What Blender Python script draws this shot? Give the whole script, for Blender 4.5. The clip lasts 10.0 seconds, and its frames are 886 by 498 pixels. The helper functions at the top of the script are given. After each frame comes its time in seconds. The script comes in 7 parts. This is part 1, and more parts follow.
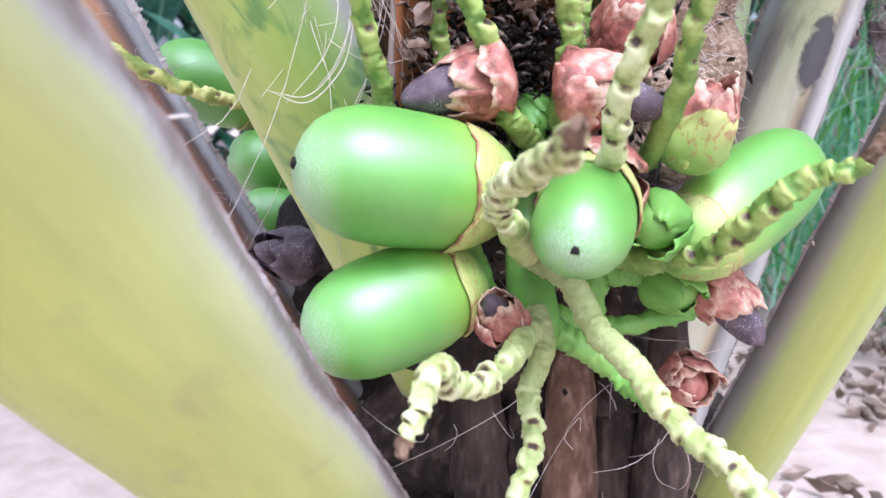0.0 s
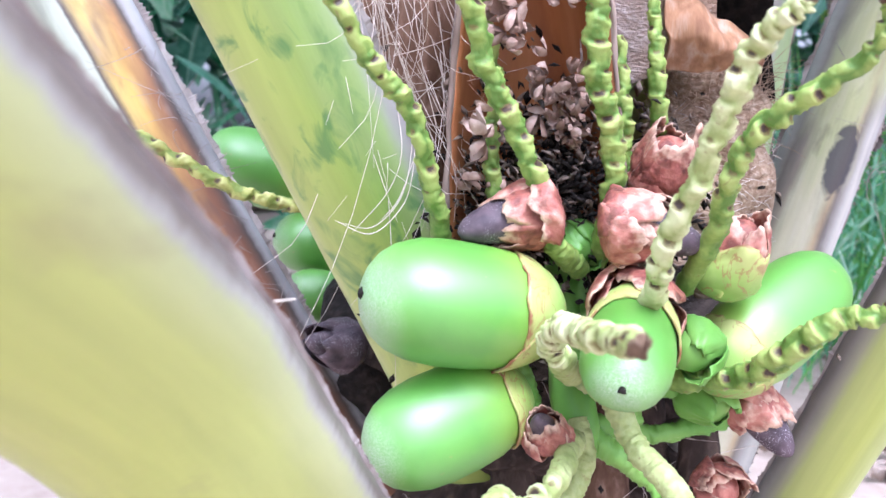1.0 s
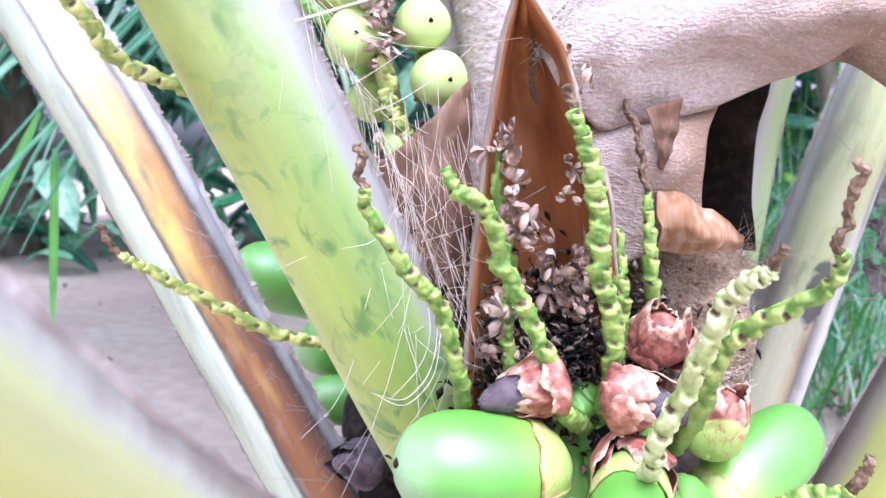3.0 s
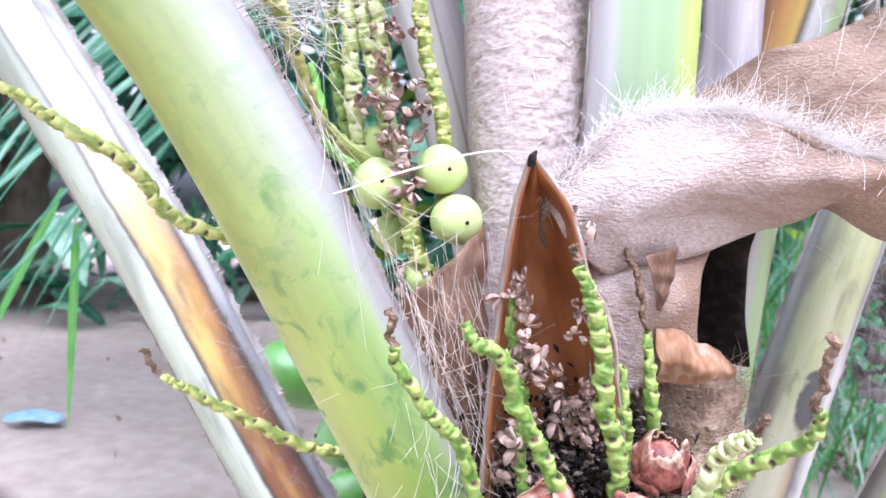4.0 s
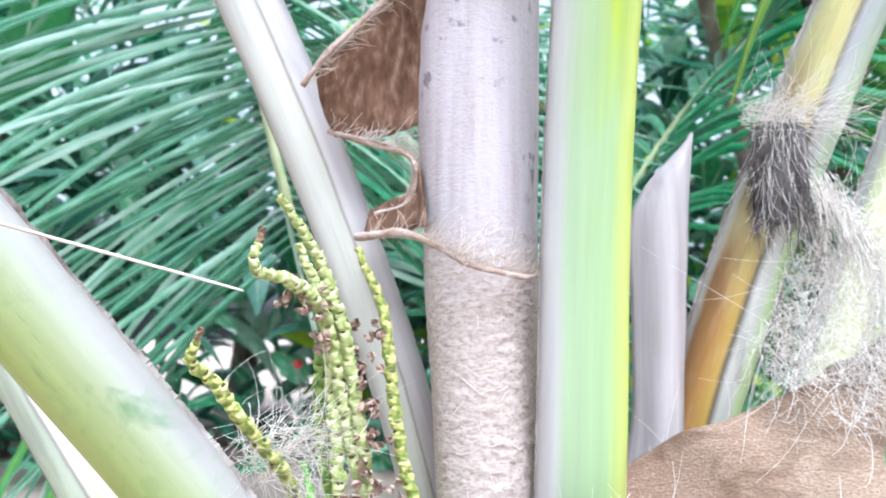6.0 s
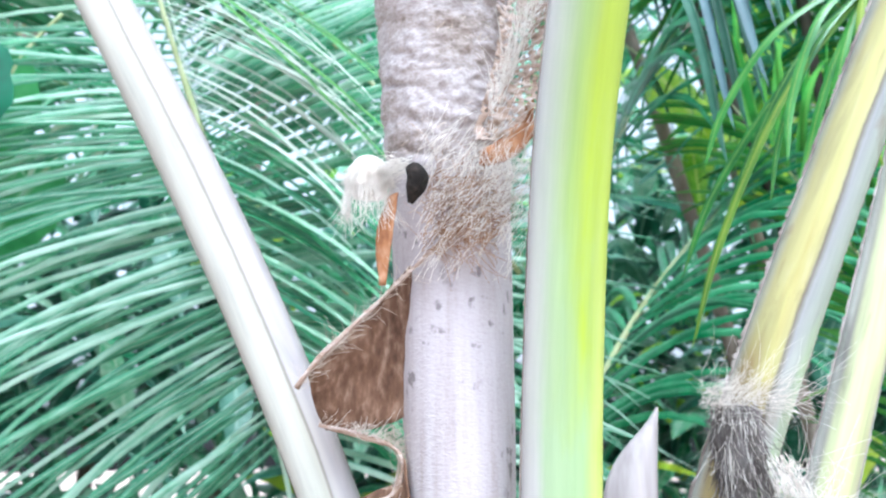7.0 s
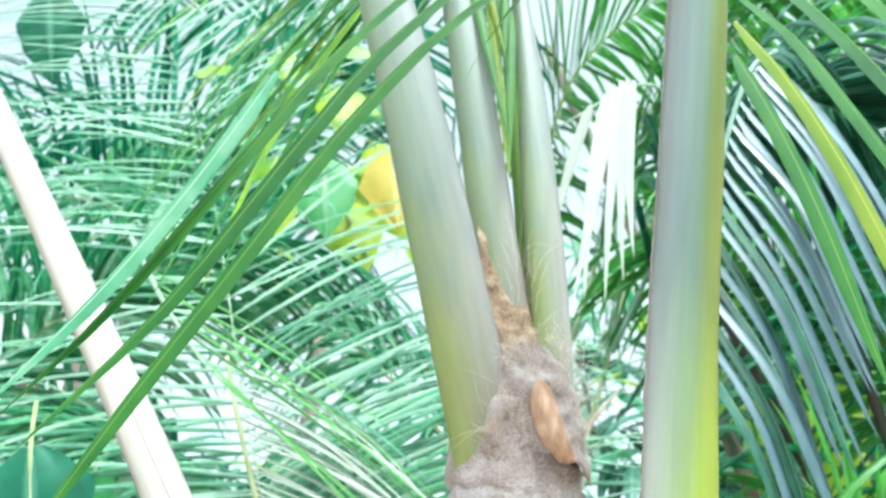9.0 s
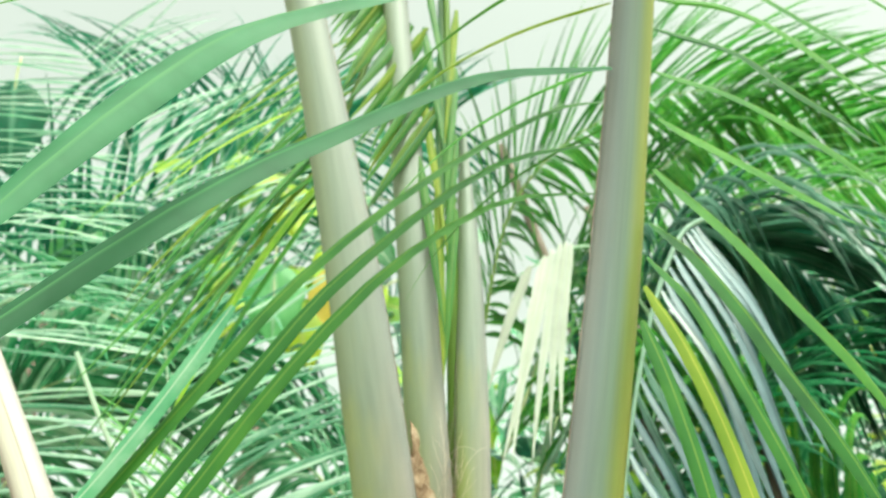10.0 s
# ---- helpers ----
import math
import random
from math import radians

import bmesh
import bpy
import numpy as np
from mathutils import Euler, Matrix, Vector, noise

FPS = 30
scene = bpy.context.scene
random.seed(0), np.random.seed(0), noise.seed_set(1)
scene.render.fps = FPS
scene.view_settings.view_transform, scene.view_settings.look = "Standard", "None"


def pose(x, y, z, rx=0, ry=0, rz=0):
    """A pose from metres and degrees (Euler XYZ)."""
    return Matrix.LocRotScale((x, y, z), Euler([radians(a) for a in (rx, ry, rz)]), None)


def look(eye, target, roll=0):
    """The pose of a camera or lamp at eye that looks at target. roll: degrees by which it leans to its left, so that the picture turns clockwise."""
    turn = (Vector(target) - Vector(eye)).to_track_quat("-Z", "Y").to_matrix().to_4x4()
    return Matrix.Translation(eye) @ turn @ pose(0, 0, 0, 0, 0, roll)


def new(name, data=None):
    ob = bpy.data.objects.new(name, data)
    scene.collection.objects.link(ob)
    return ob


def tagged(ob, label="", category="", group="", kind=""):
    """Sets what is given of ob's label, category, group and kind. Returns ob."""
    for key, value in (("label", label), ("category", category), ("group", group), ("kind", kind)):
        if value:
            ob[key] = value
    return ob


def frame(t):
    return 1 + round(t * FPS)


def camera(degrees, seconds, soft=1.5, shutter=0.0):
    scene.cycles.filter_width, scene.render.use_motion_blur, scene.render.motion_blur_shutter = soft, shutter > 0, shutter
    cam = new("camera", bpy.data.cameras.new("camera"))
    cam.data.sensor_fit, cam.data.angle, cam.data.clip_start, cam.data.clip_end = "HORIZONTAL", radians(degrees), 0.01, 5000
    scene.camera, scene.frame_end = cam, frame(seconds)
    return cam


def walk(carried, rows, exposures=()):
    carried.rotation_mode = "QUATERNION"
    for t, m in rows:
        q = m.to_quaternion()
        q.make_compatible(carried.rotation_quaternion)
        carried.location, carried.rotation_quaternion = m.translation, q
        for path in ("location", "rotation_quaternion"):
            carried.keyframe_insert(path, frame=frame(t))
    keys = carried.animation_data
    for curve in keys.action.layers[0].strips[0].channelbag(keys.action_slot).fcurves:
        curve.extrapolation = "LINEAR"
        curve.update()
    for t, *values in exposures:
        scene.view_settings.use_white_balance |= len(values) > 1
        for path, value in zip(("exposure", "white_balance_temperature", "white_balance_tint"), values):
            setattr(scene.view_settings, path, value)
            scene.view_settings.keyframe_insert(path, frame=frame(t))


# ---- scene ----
cam = camera(55.93, 10.0)
cam.data.dof.use_dof, cam.data.dof.focus_distance, cam.data.dof.aperture_fstop = True, 0.48, 13.0
PATH = [
    (0, (0.0000, 0.0000, 0.7500), (0.0000, 1.9646, 0.3752), 0.00),
    (0.5, (-0.0125, -0.0163, 0.7711), (-0.0279, 1.9558, 0.4385), 0.44),
    (1, (-0.0179, -0.0261, 0.7974), (-0.0612, 1.9531, 0.5130), 0.69),
    (1.5, (-0.0147, -0.0392, 0.8192), (-0.0437, 1.9427, 0.5519), 0.42),
    (2, (-0.0124, -0.0525, 0.8402), (-0.0390, 1.9328, 0.5998), 0.56),
    (2.2, (-0.0124, -0.0553, 0.8460), (-0.0455, 1.9302, 0.6080), 0.57),
    (3.3, (-0.0429, -0.0935, 0.9081), (-0.0754, 1.8979, 0.7264), 0.90),
    (3.5, (-0.0447, -0.1018, 0.9214), (-0.0941, 1.8918, 0.7688), 1.13),
    (4, (-0.0443, -0.1287, 0.9528), (-0.0867, 1.8681, 0.8476), 0.80),
    (4.5, (-0.0355, -0.1499, 0.9823), (-0.0580, 1.8488, 0.9147), 0.39),
    (5, (-0.0289, -0.1894, 1.0477), (-0.0199, 1.8106, 1.0527), -0.05),
    (5.5, (-0.0284, -0.2202, 1.1117), (-0.0067, 1.7782, 1.1903), -0.69),
    (6, (-0.0502, -0.2526, 1.1816), (-0.0105, 1.7391, 1.3593), 0.01),
    (6.2, (-0.0544, -0.2655, 1.2105), (0.0225, 1.7200, 1.4383), 0.23),
    (7.3, (-0.0543, -0.3709, 1.3837), (0.0318, 1.5551, 1.9159), -1.11),
    (7.5, (-0.0544, -0.3816, 1.4071), (0.0308, 1.5316, 1.9837), -0.81),
    (8, (-0.0698, -0.3910, 1.5047), (-0.0409, 1.4702, 2.2361), -0.77),
    (8.5, (-0.0969, -0.4503, 1.6170), (-0.1197, 1.3420, 2.5042), 0.67),
    (9, (-0.0834, -0.5222, 1.6882), (-0.1108, 1.2135, 2.6815), -0.56),
    (9.5, (-0.0570, -0.6125, 1.7511), (-0.0467, 1.0511, 2.8612), -0.82),
    (10, (-0.0706, -0.7148, 1.8123), (0.0196, 0.9378, 2.9352), 0.71),
]
walk(cam, [(t, look(eye, target, roll)) for t, eye, target, roll in PATH], [(0, 0.8, 5250, 22), (1, 0.95, 5200, 22), (2, 1.12, 5150, 23), (3.5, 1.08, 5200, 22), (4.5, 0.92, 5300, 20), (5.5, 0.87, 5350, 11), (6.2, 0.9, 5350, 7), (7.5, 1.03, 5250, 5), (8.5, 1.04, 5250, 3), (9.2, 0.9, 6000, -9), (10, 0.72, 7000, -14)])

# ---- light ----
world = bpy.data.worlds.new("sky")
scene.world = world
world.use_nodes = True
wn = world.node_tree
sky = wn.nodes.new("ShaderNodeTexSky")
sky.sky_type = "NISHITA"
sky.sun_disc = False
sky.sun_elevation, sky.sun_rotation = radians(62), radians(160)
sky.air_density, sky.dust_density, sky.ozone_density = 1.0, 6.0, 0.6
veil = wn.nodes.new("ShaderNodeHueSaturation")
veil.inputs["Saturation"].default_value, veil.inputs["Value"].default_value = 0.14, 1.5
wn.links.new(sky.outputs["Color"], veil.inputs["Color"])
wn.links.new(veil.outputs["Color"], wn.nodes["Background"].inputs["Color"])
wn.nodes["Background"].inputs["Strength"].default_value = 0.15
sun = new("sun", bpy.data.lights.new("sun", "SUN"))
sun.data.energy, sun.data.angle, sun.data.color = 1.4, radians(20), (1.0, 0.97, 0.93)
sun.matrix_world = look((0.6, -1.5, 4.2), (0, 0.3, 0.8))


# ---- materials ----
def nodes_of(name, rough=0.6, spec=0.4):
    m = bpy.data.materials.new(name)
    m.use_nodes = True
    t = m.node_tree
    b = t.nodes["Principled BSDF"]
    b.inputs["Roughness"].default_value = rough
    b.inputs["Specular IOR Level"].default_value = spec
    return m, t, b


def ramp_node(t, source, stops):
    r = t.nodes.new("ShaderNodeValToRGB")
    e = r.color_ramp.elements
    while len(e) < len(stops):
        e.new(0.5)
    for k, (p, c) in enumerate(stops):
        e[k].position, e[k].color = p, (*c, 1)
    t.links.new(source, r.inputs["Fac"])
    return r.outputs["Color"]


def noise_node(t, scale, detail=4.0, stretch=(1, 1, 1), distortion=0.0):
    tc = t.nodes.new("ShaderNodeTexCoord")
    mp = t.nodes.new("ShaderNodeMapping")
    mp.inputs["Scale"].default_value = stretch
    n = t.nodes.new("ShaderNodeTexNoise")
    n.inputs["Scale"].default_value, n.inputs["Detail"].default_value = scale, detail
    n.inputs["Distortion"].default_value = distortion
    t.links.new(tc.outputs["Object"], mp.inputs["Vector"])
    t.links.new(mp.outputs["Vector"], n.inputs["Vector"])
    return n.outputs["Fac"]


def attr_node(t, name):
    a = t.nodes.new("ShaderNodeAttribute")
    a.attribute_name = name
    return a.outputs["Fac"]


def maths(t, op, a, b=0.0):
    m = t.nodes.new("ShaderNodeMath")
    m.operation = op
    for k, v in enumerate((a, b)):
        if isinstance(v, bpy.types.NodeSocket):
            t.links.new(v, m.inputs[k])
        else:
            m.inputs[k].default_value = v
    return m.outputs[0]


def mix_node(t, fac, a, b, blend="MIX"):
    m = t.nodes.new("ShaderNodeMix")
    m.data_type, m.blend_type = "RGBA", blend
    for key, v in ((0, fac), (6, a), (7, b)):
        if isinstance(v, bpy.types.NodeSocket):
            t.links.new(v, m.inputs[key])
        else:
            m.inputs[key].default_value = v if key == 0 else (*v, 1)
    return m.outputs[2]


def bump(t, b, height, strength=0.4, distance=0.002):
    n = t.nodes.new("ShaderNodeBump")
    n.inputs["Strength"].default_value, n.inputs["Distance"].default_value = strength, distance
    t.links.new(height, n.inputs["Height"])
    t.links.new(n.outputs["Normal"], b.inputs["Normal"])


def speckled(name, dark, mid, light, scale=40, rough=0.6, relief=0.4, distance=0.002, stretch=(1, 1, 1), spec=0.3, coarse=None, sheer=0.0):
    """Two scales of noise between three colours, with relief."""
    m, t, b = nodes_of(name, rough, spec)
    fine = noise_node(t, scale, 6, stretch)
    broad = noise_node(t, coarse or scale / 7, 3, stretch)
    c = ramp_node(t, fine, [(0.3, dark), (0.5, mid), (0.7, light)])
    c2 = ramp_node(t, broad, [(0.35, dark), (0.55, mid), (0.7, light)])
    col = mix_node(t, 0.5, c, c2)
    t.links.new(col, b.inputs["Base Color"])
    bump(t, b, fine, relief, distance)
    if sheer:
        glow = t.nodes.new("ShaderNodeBsdfTranslucent")
        t.links.new(col, glow.inputs["Color"])
        mx = t.nodes.new("ShaderNodeMixShader")
        mx.inputs[0].default_value = sheer
        t.links.new(b.outputs[0], mx.inputs[1])
        t.links.new(glow.outputs[0], mx.inputs[2])
        t.links.new(mx.outputs[0], t.nodes["Material Output"].inputs["Surface"])
    return m


def skin_noise(t, scale, detail, sx, sy, distortion=0.0):
    """Noise laid along a stalk: sx and sy are metres across half its width and along its whole length."""
    co = t.nodes.new("ShaderNodeCombineXYZ")
    t.links.new(maths(t, "MULTIPLY", attr_node(t, "across"), sx), co.inputs[0])
    t.links.new(maths(t, "MULTIPLY", attr_node(t, "along"), sy), co.inputs[1])
    n = t.nodes.new("ShaderNodeTexNoise")
    n.inputs["Scale"].default_value, n.inputs["Detail"].default_value = scale, detail
    n.inputs["Distortion"].default_value = distortion
    t.links.new(co.outputs[0], n.inputs["Vector"])
    return n.outputs["Fac"]


def stalk_skin(name, across, spots=(0.25, 0.2, 0.12), spot_amount=0.35, rough=0.42, high=None, split=(1.0, 1.4), worn=0.0, top=None, patch=None, stain=None):
    """Waxy leaf stalk: colours run across the stalk; faint streaks along it; dull blotches and, where worn, dark cracks. high: the colours towards the stalk's end."""
    m, t, b = nodes_of(name, rough, 0.45)
    a = maths(t, "MULTIPLY_ADD", attr_node(t, "across"), 0.5)
    a.node.inputs[2].default_value = 0.5
    warp = skin_noise(t, 7, 4, 0.04, 1.0)
    fray = skin_noise(t, 160, 4, 0.04, 1.2)
    a2 = maths(t, "ADD", a, maths(t, "MULTIPLY", maths(t, "SUBTRACT", warp, 0.5), 0.16))
    a2 = maths(t, "ADD", a2, maths(t, "MULTIPLY", maths(t, "SUBTRACT", fray, 0.5), 0.03))
    c = ramp_node(t, a2, across)
    if high:
        c_high = ramp_node(t, a2, high)
        v = maths(t, "ADD", attr_node(t, "along"), maths(t, "MULTIPLY", maths(t, "SUBTRACT", skin_noise(t, 26, 6, 0.04, 0.35), 0.5), 0.5))
        f = ramp_node(t, v, [(min(split[0], 0.98), (0, 0, 0)), (min(split[1], 1.0), (1, 1, 1))])
        c = mix_node(t, f, c, c_high)
    if top:
        v = maths(t, "ADD", attr_node(t, "along"), maths(t, "MULTIPLY", maths(t, "SUBTRACT", skin_noise(t, 12, 4, 0.04, 0.35), 0.5), 0.3))
        c = mix_node(t, ramp_node(t, v, [(0.46, (0, 0, 0)), (0.64, (1, 1, 1))]), c, ramp_node(t, a2, top))
    streak = skin_noise(t, 120, 4, 0.04, 0.09)
    c = mix_node(t, 0.13, c, ramp_node(t, streak, [(0.3, (0.25, 0.3, 0.1)), (0.7, (0.85, 0.9, 0.6))]), "OVERLAY")
    blot = ramp_node(t, skin_noise(t, 34, 8, 0.04, 0.5, 0.5), [(0.6, (0, 0, 0)), (0.7, (1, 1, 1))])
    c = mix_node(t, maths(t, "MULTIPLY", blot, spot_amount), c, spots)
    dots = ramp_node(t, skin_noise(t, 330, 3, 0.04, 1.4), [(0.7, (0, 0, 0)), (0.78, (1, 1, 1))])
    c = mix_node(t, maths(t, "MULTIPLY", dots, 0.18 + 0.4 * worn), c, spots)
    if worn:
        crack = ramp_node(t, skin_noise(t, 26, 9, 0.05, 0.3, 0.5), [(0.53, (0, 0, 0)), (0.62, (1, 1, 1))])
        c = mix_node(t, maths(t, "MULTIPLY", crack, worn), c, (0.05, 0.043, 0.045))
        fleck = ramp_node(t, skin_noise(t, 90, 6, 0.04, 0.3), [(0.55, (0, 0, 0)), (0.75, (1, 1, 1))])
        c = mix_node(t, maths(t, "MULTIPLY", fleck, worn * 0.5), c, (0.55, 0.52, 0.5))
    if patch:
        ragged = maths(t, "MULTIPLY", maths(t, "SUBTRACT", skin_noise(t, 60, 6, 0.05, 1.6, 0.6), 0.5), 1.5)
        du = maths(t, "DIVIDE", maths(t, "SUBTRACT", attr_node(t, "across"), patch[0]), patch[2])
        dv = maths(t, "DIVIDE", maths(t, "SUBTRACT", attr_node(t, "along"), patch[1]), patch[3])
        far = maths(t, "ADD", maths(t, "ADD", maths(t, "MULTIPLY", du, du), maths(t, "MULTIPLY", dv, dv)), ragged)
        c = mix_node(t, ramp_node(t, far, [(0.55, (0.9, 0.9, 0.9)), (0.95, (0, 0, 0))]), c, (0.05, 0.045, 0.05))
    if stain:
        mould = ramp_node(t, skin_noise(t, 55, 9, 0.035, 0.9, 1.2), [(0.54, (0, 0, 0)), (0.66, (0.75, 0.75, 0.75))])
        dv = maths(t, "ABSOLUTE", maths(t, "SUBTRACT", attr_node(t, "along"), stain[0]))
        c = mix_node(t, maths(t, "MULTIPLY", mould, ramp_node(t, dv, [(0.06, (1, 1, 1)), (0.16, (0.25, 0.25, 0.25))])), c, (0.09, 0.22, 0.07))
    t.links.new(c, b.inputs["Base Color"])
    bump(t, b, maths(t, "ADD", skin_noise(t, 170, 4, 0.04, 0.2), maths(t, "MULTIPLY", fray, 0.5 + worn)), 0.2 + 0.5 * worn, 0.001)
    return m


GREEN, YEL, PALE = (0.17, 0.32, 0.045), (0.42, 0.43, 0.06), (0.42, 0.44, 0.22)
GREY, BARK, OCHRE = (0.5, 0.46, 0.44), (0.1, 0.05, 0.028), (0.5, 0.33, 0.1)
M_FRONT = stalk_skin("stalk_yellow", [(0.0, (0.32, 0.35, 0.08)), (0.2, (0.37, 0.4, 0.09)), (0.5, (0.39, 0.43, 0.11)), (0.8, (0.4, 0.44, 0.14)), (0.945, (0.4, 0.42, 0.22)), (0.972, (0.34, 0.32, 0.3)), (0.995, (0.16, 0.13, 0.12))])
M_MAIN = stalk_skin("stalk_green", [(0.02, (0.44, 0.48, 0.2)), (0.15, (0.4, 0.46, 0.13)), (0.45, (0.37, 0.45, 0.11)), (0.7, (0.27, 0.4, 0.09)), (0.86, (0.29, 0.38, 0.15)), (0.93, (0.33, 0.33, 0.29)), (0.985, (0.29, 0.265, 0.265))], (0.06, 0.17, 0.05), 0.6, high=[(0.02, (0.3, 0.32, 0.1)), (0.15, (0.25, 0.29, 0.05)), (0.4, (0.29, 0.35, 0.12)), (0.66, (0.31, 0.36, 0.18)), (0.84, (0.33, 0.35, 0.26)), (0.92, (0.31, 0.3, 0.28)), (0.985, (0.27, 0.25, 0.245))], split=(0.3, 0.48), stain=(0.29,))
# stripes are the stalk's own; its top colours are darkened as canopy shade
M_UPRIGHT = stalk_skin("stalk_striped", [(0.0, (0.42, 0.385, 0.4)), (0.13, (0.42, 0.4, 0.4)), (0.24, (0.3, 0.38, 0.24)), (0.7, (0.28, 0.38, 0.2)), (0.8, (0.36, 0.42, 0.14)), (0.97, (0.42, 0.45, 0.11))], spot_amount=0.08, high=[(0.0, (0.42, 0.4, 0.41)), (0.16, (0.35, 0.38, 0.3)), (0.4, (0.27, 0.36, 0.12)), (0.64, (0.32, 0.4, 0.035)), (0.95, (0.3, 0.37, 0.045))], split=(0.22, 0.38), top=[(0.0, (0.2, 0.21, 0.22)), (0.25, (0.14, 0.18, 0.185)), (0.55, (0.125, 0.185, 0.15)), (0.74, (0.17, 0.22, 0.07)), (0.95, (0.23, 0.26, 0.05))])
M_WITHERED = stalk_skin("stalk_withered", [(0.0, (0.36, 0.4, 0.3)), (0.36, (0.44, 0.46, 0.38)), (0.4, (0.07, 0.05, 0.045)), (0.47, (0.19, 0.075, 0.03)), (0.62, (0.24, 0.1, 0.04)), (0.8, (0.16, 0.065, 0.035)), (0.89, (0.06, 0.045, 0.04)), (0.94, (0.3, 0.27, 0.28)), (0.98, (0.38, 0.36, 0.38))], (0.07, 0.05, 0.05), 0.5, 0.6,
                        [(0.0, (0.4, 0.44, 0.33)), (0.36, (0.46, 0.48, 0.4)), (0.39, (0.08, 0.06, 0.055)), (0.46, (0.5, 0.36, 0.12)), (0.6, (0.56, 0.36, 0.09)), (0.78, (0.36, 0.18, 0.06)), (0.86, (0.08, 0.06, 0.05)), (0.92, (0.38, 0.35, 0.36)), (0.98, (0.44, 0.42, 0.44))], (0.34, 0.46), worn=0.35,
                        top=[(0.0, (0.3, 0.34, 0.25)), (0.34, (0.36, 0.38, 0.31)), (0.39, (0.22, 0.2, 0.19)), (0.43, (0.58, 0.55, 0.5)), (0.7, (0.62, 0.58, 0.46)), (0.82, (0.58, 0.52, 0.4)), (0.86, (0.25, 0.22, 0.2)), (0.92, (0.46, 0.44, 0.4))])
M_SCORCHED = stalk_skin("stalk_scorched", [(0.0, (0.4, 0.37, 0.36)), (0.05, (0.3, 0.27, 0.25)), (0.09, (0.18, 0.15, 0.135)), (0.18, (0.27, 0.225, 0.19)), (0.26, (0.48, 0.44, 0.31)), (0.56, (0.5, 0.46, 0.33)), (0.66, (0.38, 0.28, 0.17)), (0.72, (0.17, 0.14, 0.12)), (0.8, (0.32, 0.29, 0.27)), (0.88, (0.46, 0.43, 0.4)), (1.0, (0.5, 0.47, 0.45))], (0.06, 0.05, 0.045), 0.45, 0.7,
                        [(0.0, (0.4, 0.38, 0.36)), (0.07, (0.24, 0.22, 0.2)), (0.14, (0.34, 0.34, 0.21)), (0.4, (0.43, 0.43, 0.23)), (0.7, (0.41, 0.41, 0.21)), (0.84, (0.36, 0.35, 0.2)), (0.9, (0.2, 0.18, 0.16)), (0.95, (0.38, 0.37, 0.36))], (0.36, 0.46), worn=0.3, patch=(0.2, 0.395, 0.34, 0.026))
M_OLIVE = stalk_skin("stalk_olive", [(0.0, (0.16, 0.14, 0.13)), (0.05, (0.24, 0.22, 0.2)), (0.13, (0.3, 0.29, 0.2)), (0.22, (0.34, 0.37, 0.12)), (0.6, (0.38, 0.42, 0.1)), (0.9, (0.4, 0.45, 0.16))], spot_amount=0.15)
M_BLEACHED = stalk_skin("stalk_bleached", [(0.0, (0.36, 0.34, 0.32)), (0.16, (0.48, 0.46, 0.43)), (0.4, (0.5, 0.48, 0.44)), (0.52, (0.46, 0.43, 0.38)), (0.56, (0.24, 0.2, 0.18)), (0.6, (0.46, 0.42, 0.42)), (0.8, (0.44, 0.39, 0.41)), (0.92, (0.4, 0.36, 0.37))], (0.3, 0.26, 0.22), 0.2, worn=0.15)
M_SPLIT = stalk_skin("stalk_split", [(0.0, (0.38, 0.35, 0.34)), (0.08, (0.16, 0.08, 0.03)), (0.3, (0.3, 0.15, 0.04)), (0.5, (0.42, 0.27, 0.06)), (0.56, (0.1, 0.08, 0.06)), (0.64, (0.5, 0.48, 0.46)), (0.78, (0.5, 0.5, 0.46)), (0.84, (0.4, 0.5, 0.28)), (0.97, (0.32, 0.44, 0.2))], (0.14, 0.08, 0.04), 0.45, high=[(0.0, (0.35, 0.33, 0.3)), (0.1, (0.36, 0.32, 0.16)), (0.35, (0.46, 0.42, 0.17)), (0.52, (0.44, 0.4, 0.2)), (0.56, (0.16, 0.14, 0.11)), (0.64, (0.3, 0.3, 0.32)), (0.95, (0.28, 0.32, 0.26))], split=(0.36, 0.56), worn=0.25)
# colours lowered to carry the shade that falls on the crown stalks
M_CROWN = stalk_skin("stalk_crown", [(0.0, (0.22, 0.27, 0.08)), (0.25, (0.25, 0.29, 0.12)), (0.55, (0.27, 0.28, 0.2)), (0.95, (0.32, 0.3, 0.3))], spot_amount=0.08, high=[(0.0, (0.18, 0.23, 0.14)), (0.4, (0.2, 0.245, 0.21)), (0.95, (0.24, 0.255, 0.26))], split=(0.3, 0.55))
M_MARGIN = speckled("dry_margin", (0.1, 0.075, 0.062), (0.29, 0.245, 0.22), (0.5, 0.455, 0.42), 90, 0.9, 0.6, stretch=(1, 1, 0.3))
